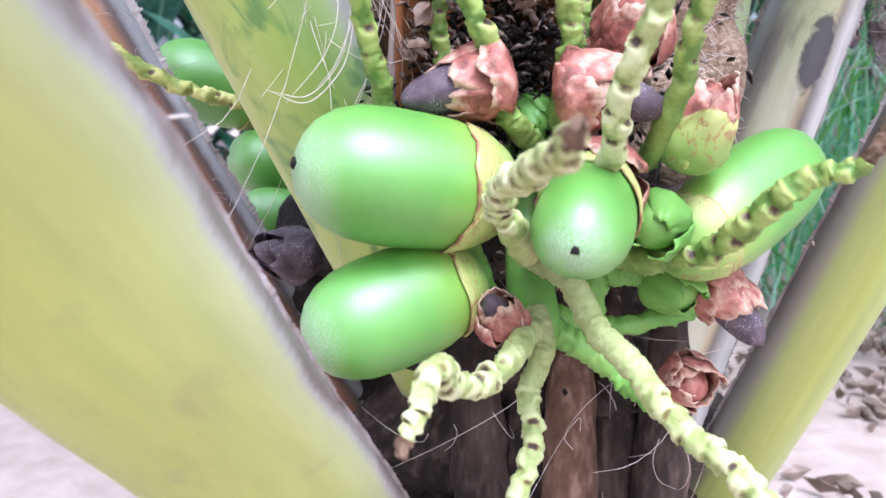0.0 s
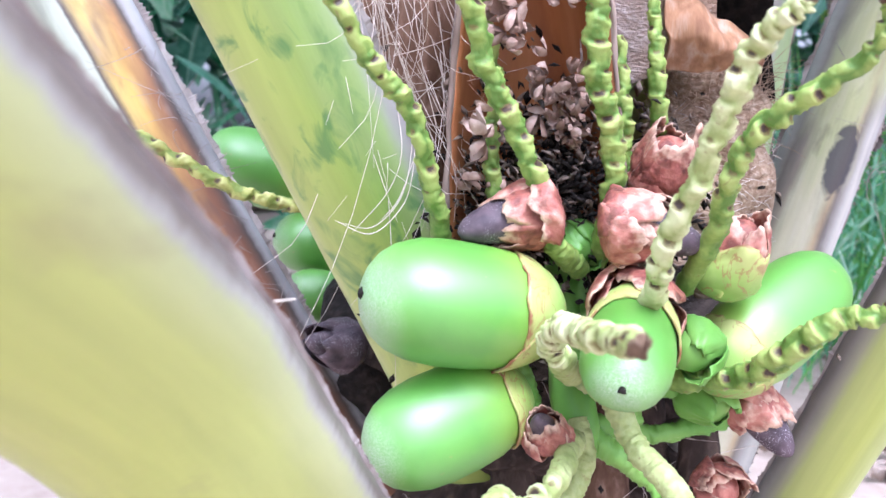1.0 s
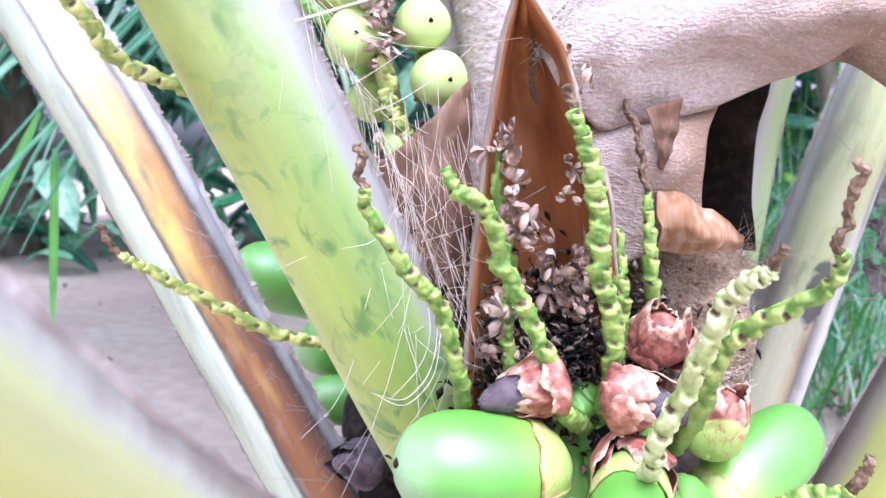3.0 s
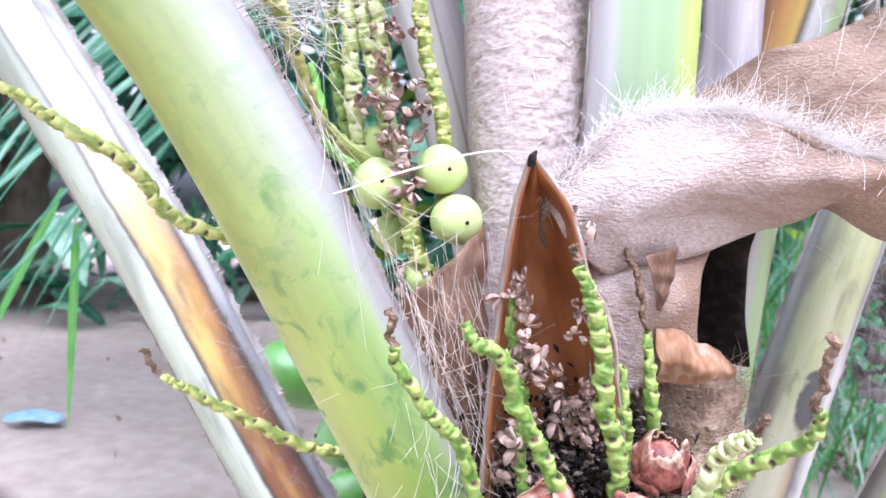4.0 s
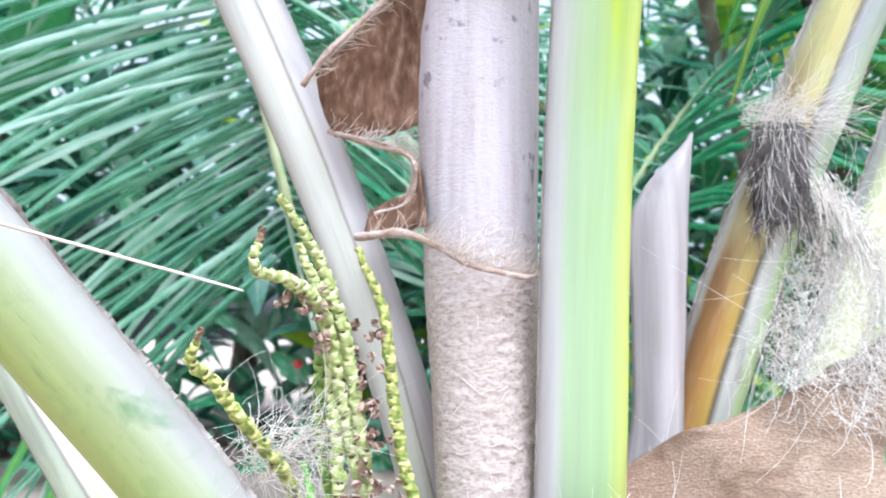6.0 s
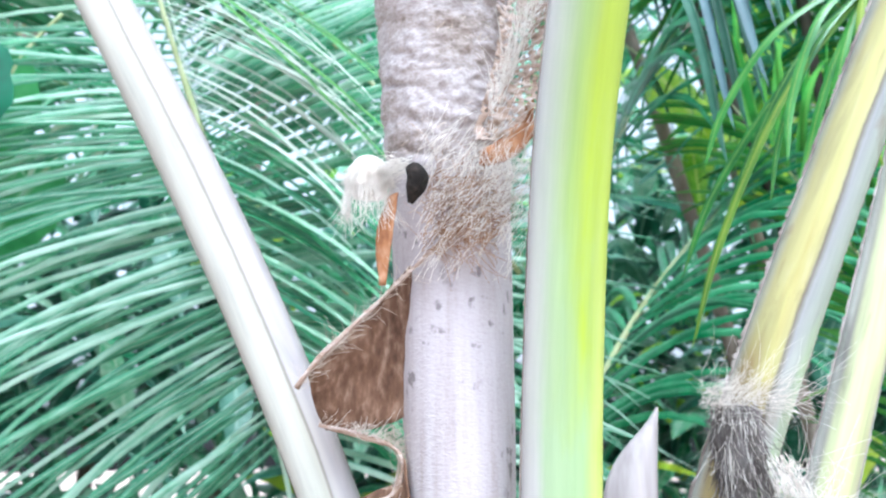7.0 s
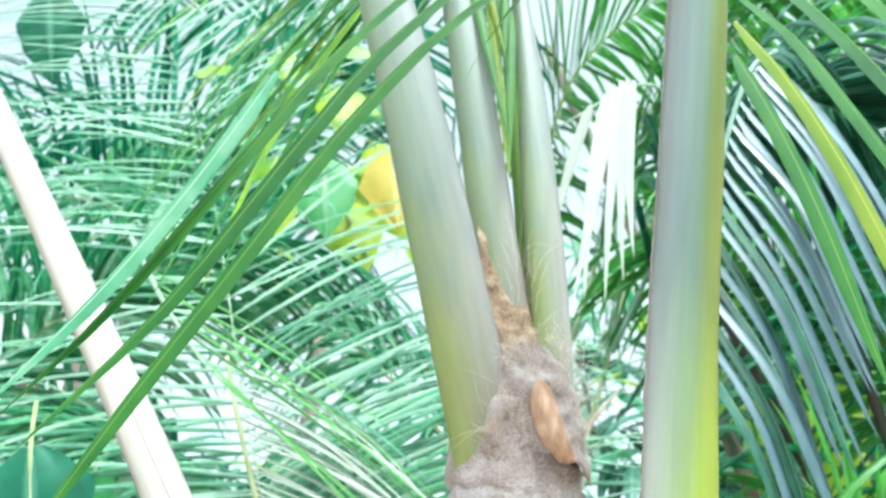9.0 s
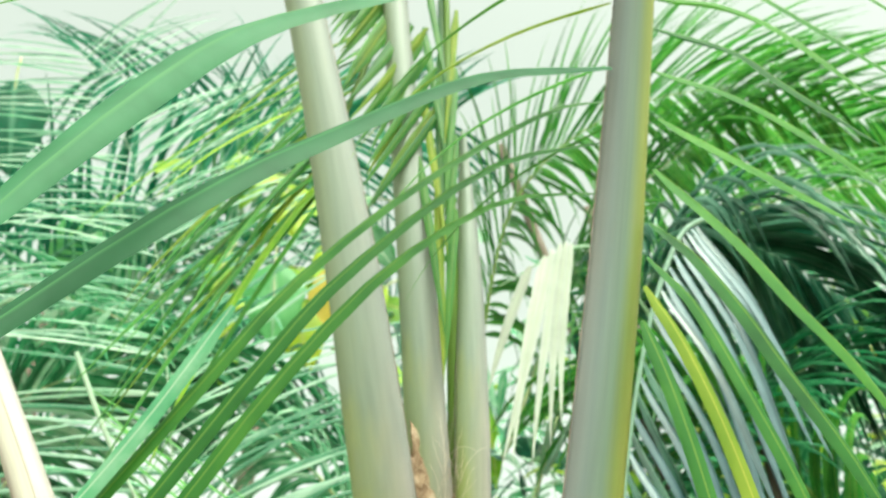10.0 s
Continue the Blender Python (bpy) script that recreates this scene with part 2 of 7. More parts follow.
def stem_skin():
    """Sheathed stem: tan crinkled cloth below, a smooth lilac-grey stretch with dark specks, browner folds above."""
    m, t, b = nodes_of("sheath_bark", 0.85, 0.25)
    z = t.nodes.new("ShaderNodeSeparateXYZ")
    t.links.new(t.nodes.new("ShaderNodeTexCoord").outputs["Object"], z.inputs[0])
    h = maths(t, "ADD", z.outputs["Z"], maths(t, "MULTIPLY", maths(t, "SUBTRACT", noise_node(t, 16, 4), 0.5), 0.12))
    h = maths(t, "DIVIDE", h, 2.0)
    fine = noise_node(t, 320, 6, (0.7, 0.7, 1.3))
    streak = noise_node(t, 60, 5, (1.6, 1.6, 0.12))
    cloth = ramp_node(t, fine, [(0.3, (0.27, 0.205, 0.175)), (0.46, (0.41, 0.335, 0.295)), (0.7, (0.47, 0.405, 0.375))])
    bare = ramp_node(t, maths(t, "ADD", maths(t, "MULTIPLY", fine, 0.3), maths(t, "MULTIPLY", streak, 0.7)), [(0.3, (0.34, 0.29, 0.28)), (0.5, (0.42, 0.37, 0.375)), (0.7, (0.46, 0.415, 0.43))])
    speck = ramp_node(t, noise_node(t, 75, 5, (1, 1, 0.8)), [(0.6, (0, 0, 0)), (0.68, (0.75, 0.75, 0.75))])
    place = ramp_node(t, noise_node(t, 15, 3, (1, 1, 0.5)), [(0.48, (0, 0, 0)), (0.6, (1, 1, 1))])
    bare = mix_node(t, maths(t, "MULTIPLY", speck, place), bare, (0.13, 0.11, 0.11))
    folds = mix_node(t, 0.5, ramp_node(t, fine, [(0.3, (0.17, 0.125, 0.105)), (0.52, (0.4, 0.35, 0.34)), (0.72, (0.54, 0.49, 0.49))]), ramp_node(t, noise_node(t, 22, 5), [(0.35, (0.24, 0.18, 0.14)), (0.6, (0.46, 0.41, 0.41))]))
    c = mix_node(t, ramp_node(t, h, [(0.6, (0, 0, 0)), (0.635, (1, 1, 1))]), cloth, bare)
    c = mix_node(t, ramp_node(t, h, [(0.79, (0, 0, 0)), (0.825, (1, 1, 1))]), c, folds)
    t.links.new(c, b.inputs["Base Color"])
    bump(t, b, maths(t, "ADD", fine, streak), 0.5, 0.0015)
    return m


M_STEM = stem_skin()
M_FIBRE = speckled("fibre_cloth", (0.2, 0.12, 0.08), (0.42, 0.31, 0.25), (0.66, 0.59, 0.56), 110, 0.95, 1.0, 0.004, (0.7, 0.7, 1.7), coarse=12)
M_FIBRE_BROWN = speckled("brown_fibre", (0.05, 0.024, 0.014), (0.15, 0.08, 0.048), (0.36, 0.24, 0.17), 140, 0.95, 1.0, 0.003, (1, 1, 0.35), coarse=18)
def cloth_skin(name, left, right, dark):
    """Woven sheath cloth, paler at one end, with fine cross threads."""
    m, t, b = nodes_of(name, 0.9, 0.2)
    weave = noise_node(t, 460, 4, (0.6, 1, 1.2))
    v = maths(t, "ADD", attr_node(t, "along"), maths(t, "MULTIPLY", maths(t, "SUBTRACT", noise_node(t, 16, 5), 0.5), 0.9))
    c = ramp_node(t, v, [(0.25, left), (0.85, right)])
    c = mix_node(t, ramp_node(t, weave, [(0.4, (0.38, 0.38, 0.38)), (0.62, (0, 0, 0))]), c, dark)
    c = mix_node(t, ramp_node(t, noise_node(t, 520, 3), [(0.58, (0, 0, 0)), (0.7, (0.3, 0.3, 0.3))]), c, (0.72, 0.66, 0.6))
    crease = ramp_node(t, noise_node(t, 30, 6, (0.35, 1, 1), 0.8), [(0.52, (0, 0, 0)), (0.66, (0.7, 0.7, 0.7))])
    c = mix_node(t, crease, c, dark)
    t.links.new(c, b.inputs["Base Color"])
    bump(t, b, maths(t, "ADD", weave, noise_node(t, 70, 5, (0.6, 1, 1.6))), 1.0, 0.0025)
    return m


M_CLOTH = cloth_skin("sheath_cloth", (0.48, 0.41, 0.375), (0.28, 0.18, 0.12), (0.24, 0.16, 0.11))
M_CLOTH_IN = cloth_skin("sheath_cloth_inside", (0.24, 0.155, 0.105), (0.36, 0.26, 0.19), (0.13, 0.075, 0.045))
M_HAIR = speckled("pale_hair", (0.45, 0.35, 0.27), (0.62, 0.53, 0.45), (0.76, 0.69, 0.63), 60, 0.8, 0.1)
M_WHITE_HAIR = speckled("white_hair", (0.62, 0.55, 0.48), (0.75, 0.7, 0.64), (0.85, 0.81, 0.77), 60, 0.8, 0.1)
M_SPATHE = speckled("spathe_inside", (0.17, 0.055, 0.02), (0.4, 0.15, 0.05), (0.56, 0.25, 0.1), 40, 0.45, 0.3, 0.001, (1.6, 1.6, 0.1), 0.45)
M_TORN = speckled("torn_lip", (0.13, 0.06, 0.03), (0.33, 0.175, 0.09), (0.55, 0.42, 0.33), 150, 0.85, 0.8, 0.002, (1, 1, 0.22), coarse=34)
M_TEAR = speckled("orange_tear", (0.14, 0.05, 0.02), (0.34, 0.15, 0.065), (0.52, 0.33, 0.22), 140, 0.8, 0.8, 0.002, (1, 1, 0.5), coarse=40)
M_SPATHE_OUT = speckled("spathe_edge", (0.16, 0.11, 0.085), (0.33, 0.25, 0.2), (0.5, 0.42, 0.35), 80, 0.9, 0.5, stretch=(1, 1, 0.2))


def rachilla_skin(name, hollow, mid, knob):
    """Flower branch: paler swollen knobs, greener hollows with crease shade put into their colour, brown flower scars
    with a pale lip.
    """
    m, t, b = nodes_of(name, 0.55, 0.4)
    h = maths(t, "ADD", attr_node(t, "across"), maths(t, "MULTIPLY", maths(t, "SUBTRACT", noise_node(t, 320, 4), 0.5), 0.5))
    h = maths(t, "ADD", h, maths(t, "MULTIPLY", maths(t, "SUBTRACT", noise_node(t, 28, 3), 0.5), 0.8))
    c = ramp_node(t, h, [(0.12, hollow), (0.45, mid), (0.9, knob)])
    scar = maths(t, "ADD", attr_node(t, "along"), maths(t, "MULTIPLY", maths(t, "SUBTRACT", noise_node(t, 500, 3), 0.5), 0.45))
    c = mix_node(t, ramp_node(t, scar, [(0.22, (0, 0, 0)), (0.42, (0.85, 0.85, 0.85))]), c, (0.17, 0.13, 0.04))
    c = mix_node(t, ramp_node(t, scar, [(0.48, (0, 0, 0)), (0.66, (1, 1, 1))]), c, (0.05, 0.03, 0.02))
    spot = ramp_node(t, noise_node(t, 190, 5, distortion=0.6), [(0.63, (0, 0, 0)), (0.7, (1, 1, 1))])
    c = mix_node(t, maths(t, "MULTIPLY", spot, 0.5), c, (0.2, 0.12, 0.05))
    t.links.new(c, b.inputs["Base Color"])
    bump(t, b, noise_node(t, 420, 4), 0.45, 0.001)
    return m


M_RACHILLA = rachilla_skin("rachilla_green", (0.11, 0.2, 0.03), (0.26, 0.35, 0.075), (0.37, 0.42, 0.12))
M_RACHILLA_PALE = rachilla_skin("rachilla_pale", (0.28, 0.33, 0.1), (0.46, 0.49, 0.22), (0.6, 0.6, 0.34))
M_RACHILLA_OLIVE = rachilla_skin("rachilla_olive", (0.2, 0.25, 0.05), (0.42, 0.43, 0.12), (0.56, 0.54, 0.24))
M_PEDUNCLE = speckled("peduncle_green", (0.08, 0.23, 0.035), (0.17, 0.35, 0.06), (0.32, 0.47, 0.12), 22, 0.4, 0.15, 0.001)
M_DRY = speckled("dry_tip", (0.05, 0.03, 0.02), (0.16, 0.1, 0.06), (0.38, 0.27, 0.18), 200, 0.95, 1.0, 0.003, coarse=60)


def papery_skin():
    """Reddish papery bract: tan at its torn rim, brown stains, fine veins along it."""
    m, t, b = nodes_of("bract_husk", 0.55, 0.4)
    per = t.nodes.new("ShaderNodeObjectInfo").outputs["Random"]
    fine = noise_node(t, 110, 6, distortion=0.5)
    v = maths(t, "ADD", fine, maths(t, "MULTIPLY", maths(t, "SUBTRACT", per, 0.5), 0.22))
    c = ramp_node(t, v, [(0.28, (0.1, 0.03, 0.022)), (0.45, (0.27, 0.085, 0.06)), (0.6, (0.42, 0.17, 0.12)), (0.78, (0.57, 0.37, 0.27))])
    rim = maths(t, "ADD", attr_node(t, "along"), maths(t, "MULTIPLY", maths(t, "SUBTRACT", noise_node(t, 200, 5), 0.5), 0.7))
    c = mix_node(t, ramp_node(t, rim, [(0.78, (0, 0, 0)), (1.0, (0.85, 0.85, 0.85))]), c, (0.58, 0.4, 0.28))
    stain = ramp_node(t, noise_node(t, 60, 6, distortion=1.0), [(0.58, (0, 0, 0)), (0.68, (1, 1, 1))])
    c = mix_node(t, maths(t, "MULTIPLY", stain, 0.6), c, (0.16, 0.07, 0.04))
    t.links.new(c, b.inputs["Base Color"])
    bump(t, b, maths(t, "ADD", fine, noise_node(t, 260, 4)), 0.7, 0.0015)
    return m


def purple_skin():
    """Shrunken nut: purple-black with a fine pale bloom."""
    m, t, b = nodes_of("aborted_nut", 0.6, 0.4)
    c = ramp_node(t, noise_node(t, 120, 4), [(0.3, (0.03, 0.02, 0.028)), (0.7, (0.11, 0.075, 0.085))])
    dust = ramp_node(t, noise_node(t, 1300, 3), [(0.58, (0, 0, 0)), (0.68, (0.8, 0.8, 0.8))])
    where = ramp_node(t, noise_node(t, 70, 3), [(0.42, (0, 0, 0)), (0.58, (1, 1, 1))])
    c = mix_node(t, maths(t, "MULTIPLY", dust, where), c, (0.62, 0.58, 0.6))
    t.links.new(c, b.inputs["Base Color"])
    bump(t, b, noise_node(t, 200, 4), 0.4, 0.001)
    return m


M_HUSK = papery_skin()
M_PURPLE = purple_skin()
M_COIR = speckled("tan_coir", (0.15, 0.085, 0.05), (0.38, 0.265, 0.175), (0.57, 0.46, 0.35), 260, 0.95, 1.0, 0.004, (1, 1, 1.5), coarse=40)
M_NET = speckled("rotten_net", (0.05, 0.043, 0.04), (0.14, 0.12, 0.11), (0.34, 0.31, 0.3), 150, 0.95, 0.9, 0.002, (1, 1, 0.5), coarse=30)
# brown rot, darkened further so gaps round the bunch hold painted shade
M_BASE = speckled("rotten_base_and_shade", (0.007, 0.005, 0.004), (0.028, 0.018, 0.013), (0.12, 0.08, 0.06), 120, 0.95, 1.0, 0.004, (1, 1, 0.4), coarse=20)
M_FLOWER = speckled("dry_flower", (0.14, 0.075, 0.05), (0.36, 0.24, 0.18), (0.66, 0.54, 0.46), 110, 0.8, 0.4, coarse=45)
# near-black for scars and debris, also shade painted into gaps and hollows
M_DARK = speckled("dark_debris_and_shade", (0.005, 0.004, 0.003), (0.014, 0.01, 0.008), (0.055, 0.04, 0.032), 110, 0.95, 1.0, 0.004)
M_SAND = speckled("sandy_soil", (0.31, 0.235, 0.195), (0.41, 0.325, 0.275), (0.49, 0.405, 0.355), 14, 0.95, 0.8, 0.02, coarse=0.9)
M_WOOD = speckled("trunk_bark", (0.09, 0.07, 0.055), (0.19, 0.15, 0.12), (0.32, 0.27, 0.23), 12, 0.9, 0.8, 0.01, (1, 1, 0.4))
M_FRUIT = speckled("young_fruit", (0.34, 0.46, 0.14), (0.48, 0.58, 0.2), (0.62, 0.68, 0.34), 25, 0.45, 0.1, 0.001)
M_SPEAR = speckled("bleached_sheath", (0.31, 0.27, 0.265), (0.42, 0.375, 0.365), (0.53, 0.48, 0.47), 60, 0.8, 0.3, 0.001, (1.5, 1.5, 0.08), 0.15)
M_OLD_STALK = speckled("old_stalk", (0.03, 0.028, 0.025), (0.07, 0.06, 0.05), (0.14, 0.12, 0.1), 25, 0.8, 0.4, 0.002, (1, 1, 0.2))
M_LITTER = speckled("litter", (0.1, 0.07, 0.05), (0.22, 0.16, 0.12), (0.42, 0.35, 0.3), 20, 0.95, 0.5)
M_STONE = speckled("grey_stone", (0.16, 0.16, 0.17), (0.3, 0.3, 0.31), (0.45, 0.45, 0.46), 14, 0.9, 0.6, 0.01)
M_BLUE = speckled("blue_plastic", (0.2, 0.34, 0.45), (0.3, 0.44, 0.55), (0.42, 0.55, 0.64), 9, 0.4, 0.1)


def leaf_skin(name, dark, mid, light, midrib=(0.35, 0.42, 0.12), sheer=0.45, rough=0.4, spec=0.5):
    m, t, b = nodes_of(name, rough, spec)
    fine = noise_node(t, 14, 4, (1, 1, 1))
    per = t.nodes.new("ShaderNodeNewGeometry").outputs["Random Per Island"]
    each = t.nodes.new("ShaderNodeObjectInfo").outputs["Random"]
    v = maths(t, "ADD", maths(t, "MULTIPLY", fine, 0.6), maths(t, "MULTIPLY", maths(t, "FRACT", maths(t, "ADD", per, each)), 0.45))
    c = ramp_node(t, v, [(0.25, dark), (0.5, mid), (0.8, light)])
    rib = ramp_node(t, maths(t, "ABSOLUTE", attr_node(t, "across")), [(0.0, (1, 1, 1)), (0.16, (0, 0, 0))])
    c = mix_node(t, rib, c, midrib)
    t.links.new(c, b.inputs["Base Color"])
    glow = t.nodes.new("ShaderNodeBsdfTranslucent")
    t.links.new(c, glow.inputs["Color"])
    mx = t.nodes.new("ShaderNodeMixShader")
    mx.inputs[0].default_value = sheer
    t.links.new(b.outputs[0], mx.inputs[1])
    t.links.new(glow.outputs[0], mx.inputs[2])
    t.links.new(mx.outputs[0], t.nodes["Material Output"].inputs["Surface"])
    return m


M_LEAF = leaf_skin("leaflet_green", (0.02, 0.12, 0.02), (0.05, 0.25, 0.035), (0.14, 0.42, 0.08), (0.3, 0.45, 0.1), 0.45, 0.36, 0.6)
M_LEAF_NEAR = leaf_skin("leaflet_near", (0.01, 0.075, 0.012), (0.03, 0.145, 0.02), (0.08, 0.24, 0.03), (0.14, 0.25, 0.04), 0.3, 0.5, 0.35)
M_LEAF_GOLD = leaf_skin("leaflet_gold", (0.06, 0.15, 0.015), (0.13, 0.24, 0.02), (0.26, 0.34, 0.04), (0.38, 0.4, 0.07), 0.35, 0.6, 0.3)
M_LEAF_FAR = leaf_skin("leaflet_far", (0.006, 0.075, 0.026), (0.016, 0.19, 0.066), (0.12, 0.45, 0.22), (0.2, 0.46, 0.26), 0.35, 0.28, 0.8)
M_LEAF_FAN = leaf_skin("leaflet_fan", (0.02, 0.14, 0.07), (0.1, 0.33, 0.18), (0.45, 0.63, 0.51), (0.42, 0.54, 0.4), 0.4, 0.4, 0.7)
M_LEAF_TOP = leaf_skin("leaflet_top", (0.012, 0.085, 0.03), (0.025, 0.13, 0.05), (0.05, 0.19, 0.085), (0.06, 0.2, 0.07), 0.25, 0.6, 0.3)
M_LEAF_DEEP = leaf_skin("leaflet_deep", (0.008, 0.05, 0.03), (0.025, 0.12, 0.07), (0.11, 0.27, 0.19), (0.25, 0.4, 0.3), 0.3)
M_LEAF_TEAL = leaf_skin("leaflet_teal", (0.004, 0.075, 0.04), (0.01, 0.16, 0.08), (0.09, 0.36, 0.22), (0.12, 0.34, 0.22), 0.3, 0.28, 0.7)
M_LEAF_BLUE = leaf_skin("leaflet_blue", (0.015, 0.05, 0.055), (0.04, 0.1, 0.115), (0.1, 0.18, 0.21), (0.05, 0.1, 0.11), 0.12, 0.35, 0.8)
# pale copy of the leaflet greens, with reflected sky in its light tone
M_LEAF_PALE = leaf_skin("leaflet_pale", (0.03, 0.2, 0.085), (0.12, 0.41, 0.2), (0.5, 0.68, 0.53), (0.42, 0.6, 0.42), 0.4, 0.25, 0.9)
# white that paints sunlight and sky sheen on green leaflets
M_LEAF_WHITE = leaf_skin("leaflet_lit_white", (0.46, 0.48, 0.42), (0.58, 0.62, 0.56), (0.74, 0.76, 0.7), (0.6, 0.66, 0.5))
M_LEAF_LIME = leaf_skin("leaf_lime", (0.14, 0.36, 0.02), (0.3, 0.52, 0.03), (0.52, 0.62, 0.04), (0.5, 0.58, 0.12))
M_LEAF_YELLOW = leaf_skin("leaf_yellow", (0.5, 0.4, 0.05), (0.66, 0.5, 0.09), (0.75, 0.62, 0.2), (0.7, 0.6, 0.2))
M_LEAF_BROAD = leaf_skin("leaf_broad", (0.04, 0.22, 0.06), (0.08, 0.34, 0.1), (0.16, 0.46, 0.16), (0.3, 0.5, 0.3))
M_PETAL = leaf_skin("petal_red", (0.4, 0.01, 0.02), (0.65, 0.03, 0.04), (0.8, 0.1, 0.1), (0.6, 0.05, 0.05))
M_RACHIS_FAR = speckled("rachis_far", (0.2, 0.26, 0.1), (0.38, 0.42, 0.22), (0.55, 0.56, 0.4), 20, 0.6, 0.2)


def nut_skin():
    """Green husk: bloom on the blunt end, yellow towards the stalk."""
    m, t, b = nodes_of("nut_green", 0.5, 1.0)
    b.inputs["Coat Weight"].default_value, b.inputs["Coat Roughness"].default_value = 0.4, 0.42
    v = attr_node(t, "along")
    w = maths(t, "ADD", v, maths(t, "MULTIPLY", maths(t, "SUBTRACT", noise_node(t, 22, 4), 0.5), 0.3))
    c = ramp_node(t, w, [(0.0, (0.15, 0.31, 0.07)), (0.2, (0.1, 0.28, 0.03)), (0.52, (0.1, 0.28, 0.026)), (0.72, (0.2, 0.36, 0.04)), (0.92, (0.42, 0.43, 0.09))])
    c = mix_node(t, 0.22, c, ramp_node(t, noise_node(t, 40, 4), [(0.3, (0.3, 0.45, 0.2)), (0.7, (0.72, 0.8, 0.5))]), "OVERLAY")
    near = ramp_node(t, w, [(0.0, (0.8, 0.8, 0.8)), (0.13, (0, 0, 0))])
    dust = ramp_node(t, noise_node(t, 2600, 3), [(0.47, (0.0, 0.0, 0.0)), (0.62, (0.8, 0.8, 0.8))])
    c = mix_node(t, maths(t, "MULTIPLY", dust, near), c, (0.66, 0.71, 0.64))
    nick = ramp_node(t, noise_node(t, 150, 4, (0.5, 1, 1)), [(0.7, (0, 0, 0)), (0.76, (1, 1, 1))])
    c = mix_node(t, maths(t, "MULTIPLY", nick, 0.5), c, (0.3, 0.22, 0.08))
    t.links.new(c, b.inputs["Base Color"])
    bump(t, b, noise_node(t, 90, 3), 0.06, 0.001)
    return m


M_NUT = nut_skin()


def calyx_skin():
    m, t, b = nodes_of("calyx", 0.5, 0.4)
    fine = noise_node(t, 60, 5)
    broad = maths(t, "ADD", attr_node(t, "along"), maths(t, "MULTIPLY", maths(t, "SUBTRACT", noise_node(t, 30, 4), 0.5), 0.7))
    c = mix_node(t, 0.35, ramp_node(t, broad, [(0.1, (0.13, 0.34, 0.05)), (0.5, (0.24, 0.41, 0.07)), (0.85, (0.45, 0.47, 0.14))]), ramp_node(t, fine, [(0.3, (0.3, 0.28, 0.09)), (0.5, (0.33, 0.42, 0.11)), (0.72, (0.48, 0.52, 0.22))]))
    rim = maths(t, "ADD", attr_node(t, "along"), maths(t, "MULTIPLY", maths(t, "SUBTRACT", noise_node(t, 130, 4), 0.5), 0.25))
    gap = ramp_node(t, noise_node(t, 70, 4), [(0.38, (0.1, 0.1, 0.1)), (0.58, (1, 1, 1))])
    c = mix_node(t, maths(t, "MULTIPLY", ramp_node(t, rim, [(0.95, (0, 0, 0)), (1.0, (1, 1, 1))]), gap), c, (0.26, 0.11, 0.05))
    vein = maths(t, "ABSOLUTE", maths(t, "SUBTRACT", noise_node(t, 55, 5, distortion=1.4), 0.5))
    c = mix_node(t, ramp_node(t, vein, [(0.004, (0.75, 0.75, 0.75)), (0.016, (0, 0, 0))]), c, (0.32, 0.15, 0.07))
    stain = ramp_node(t, noise_node(t, 45, 5, distortion=0.8), [(0.62, (0, 0, 0)), (0.72, (1, 1, 1))])
    c = mix_node(t, maths(t, "MULTIPLY", stain, 0.7), c, (0.3, 0.15, 0.08))
    t.links.new(c, b.inputs["Base Color"])
    bump(t, b, fine, 0.3, 0.001)
    return m


M_CALYX = calyx_skin()


# ---- builders ----
def V(p):
    return Vector(p)


def spline(pts, n):
    """n + 1 points along a smooth curve through the given ones, and the share of the way at each."""
    pts = [V(p) for p in pts]
    if len(pts) == 2:
        return [pts[0].lerp(pts[1], k / n) for k in range(n + 1)]
    ext = [2 * pts[0] - pts[1]] + pts + [2 * pts[-1] - pts[-2]]
    segs = len(pts) - 1
    out = []
    for k in range(n + 1):
        u = k / n * segs
        i = min(int(u), segs - 1)
        f = u - i
        a, b, c, d = ext[i : i + 4]
        out.append(0.5 * ((2 * b) + (c - a) * f + (2 * a - 5 * b + 4 * c - d) * f * f + (3 * b - a - 3 * c + d) * f ** 3))
    return out


def along(values, f):
    u = f * (len(values) - 1)
    i = min(int(u), len(values) - 2)
    return values[i] + (values[i + 1] - values[i]) * (u - i)


def make(name, verts, faces, material, parent=None, label="", smooth=True, attrs=None):
    """One mesh object, under a parent where one is given."""
    me = bpy.data.meshes.new(name)
    me.from_pydata([tuple(v) for v in verts], [], faces)
    if smooth:
        me.polygons.foreach_set("use_smooth", [True] * len(me.polygons))
    for key, values in (attrs or {}).items():
        a = me.attributes.new(key, "FLOAT", "POINT")
        a.data.foreach_set("value", values)
    me.materials.append(material)
    ob = new(name, me)
    if parent:
        ob.parent = parent
    if label:
        ob["label"] = label
    return ob


def thing(name, label, category, group="", at=(0, 0, 0)):
    ob = new(name)
    ob.empty_display_size = 0.02
    return tagged(ob, label, category, group)


class Shape:
    """Gathers the vertices, faces and attributes of one mesh."""

    def __init__(self):
        self.v, self.f, self.a, self.l = [], [], [], []

    def add(self, v, f, a=None, l=None):
        o = len(self.v)
        self.v += v
        self.f += [tuple(o + k for k in q) for q in f]
        self.a += a or [0.0] * len(v)
        self.l += l or [0.0] * len(v)

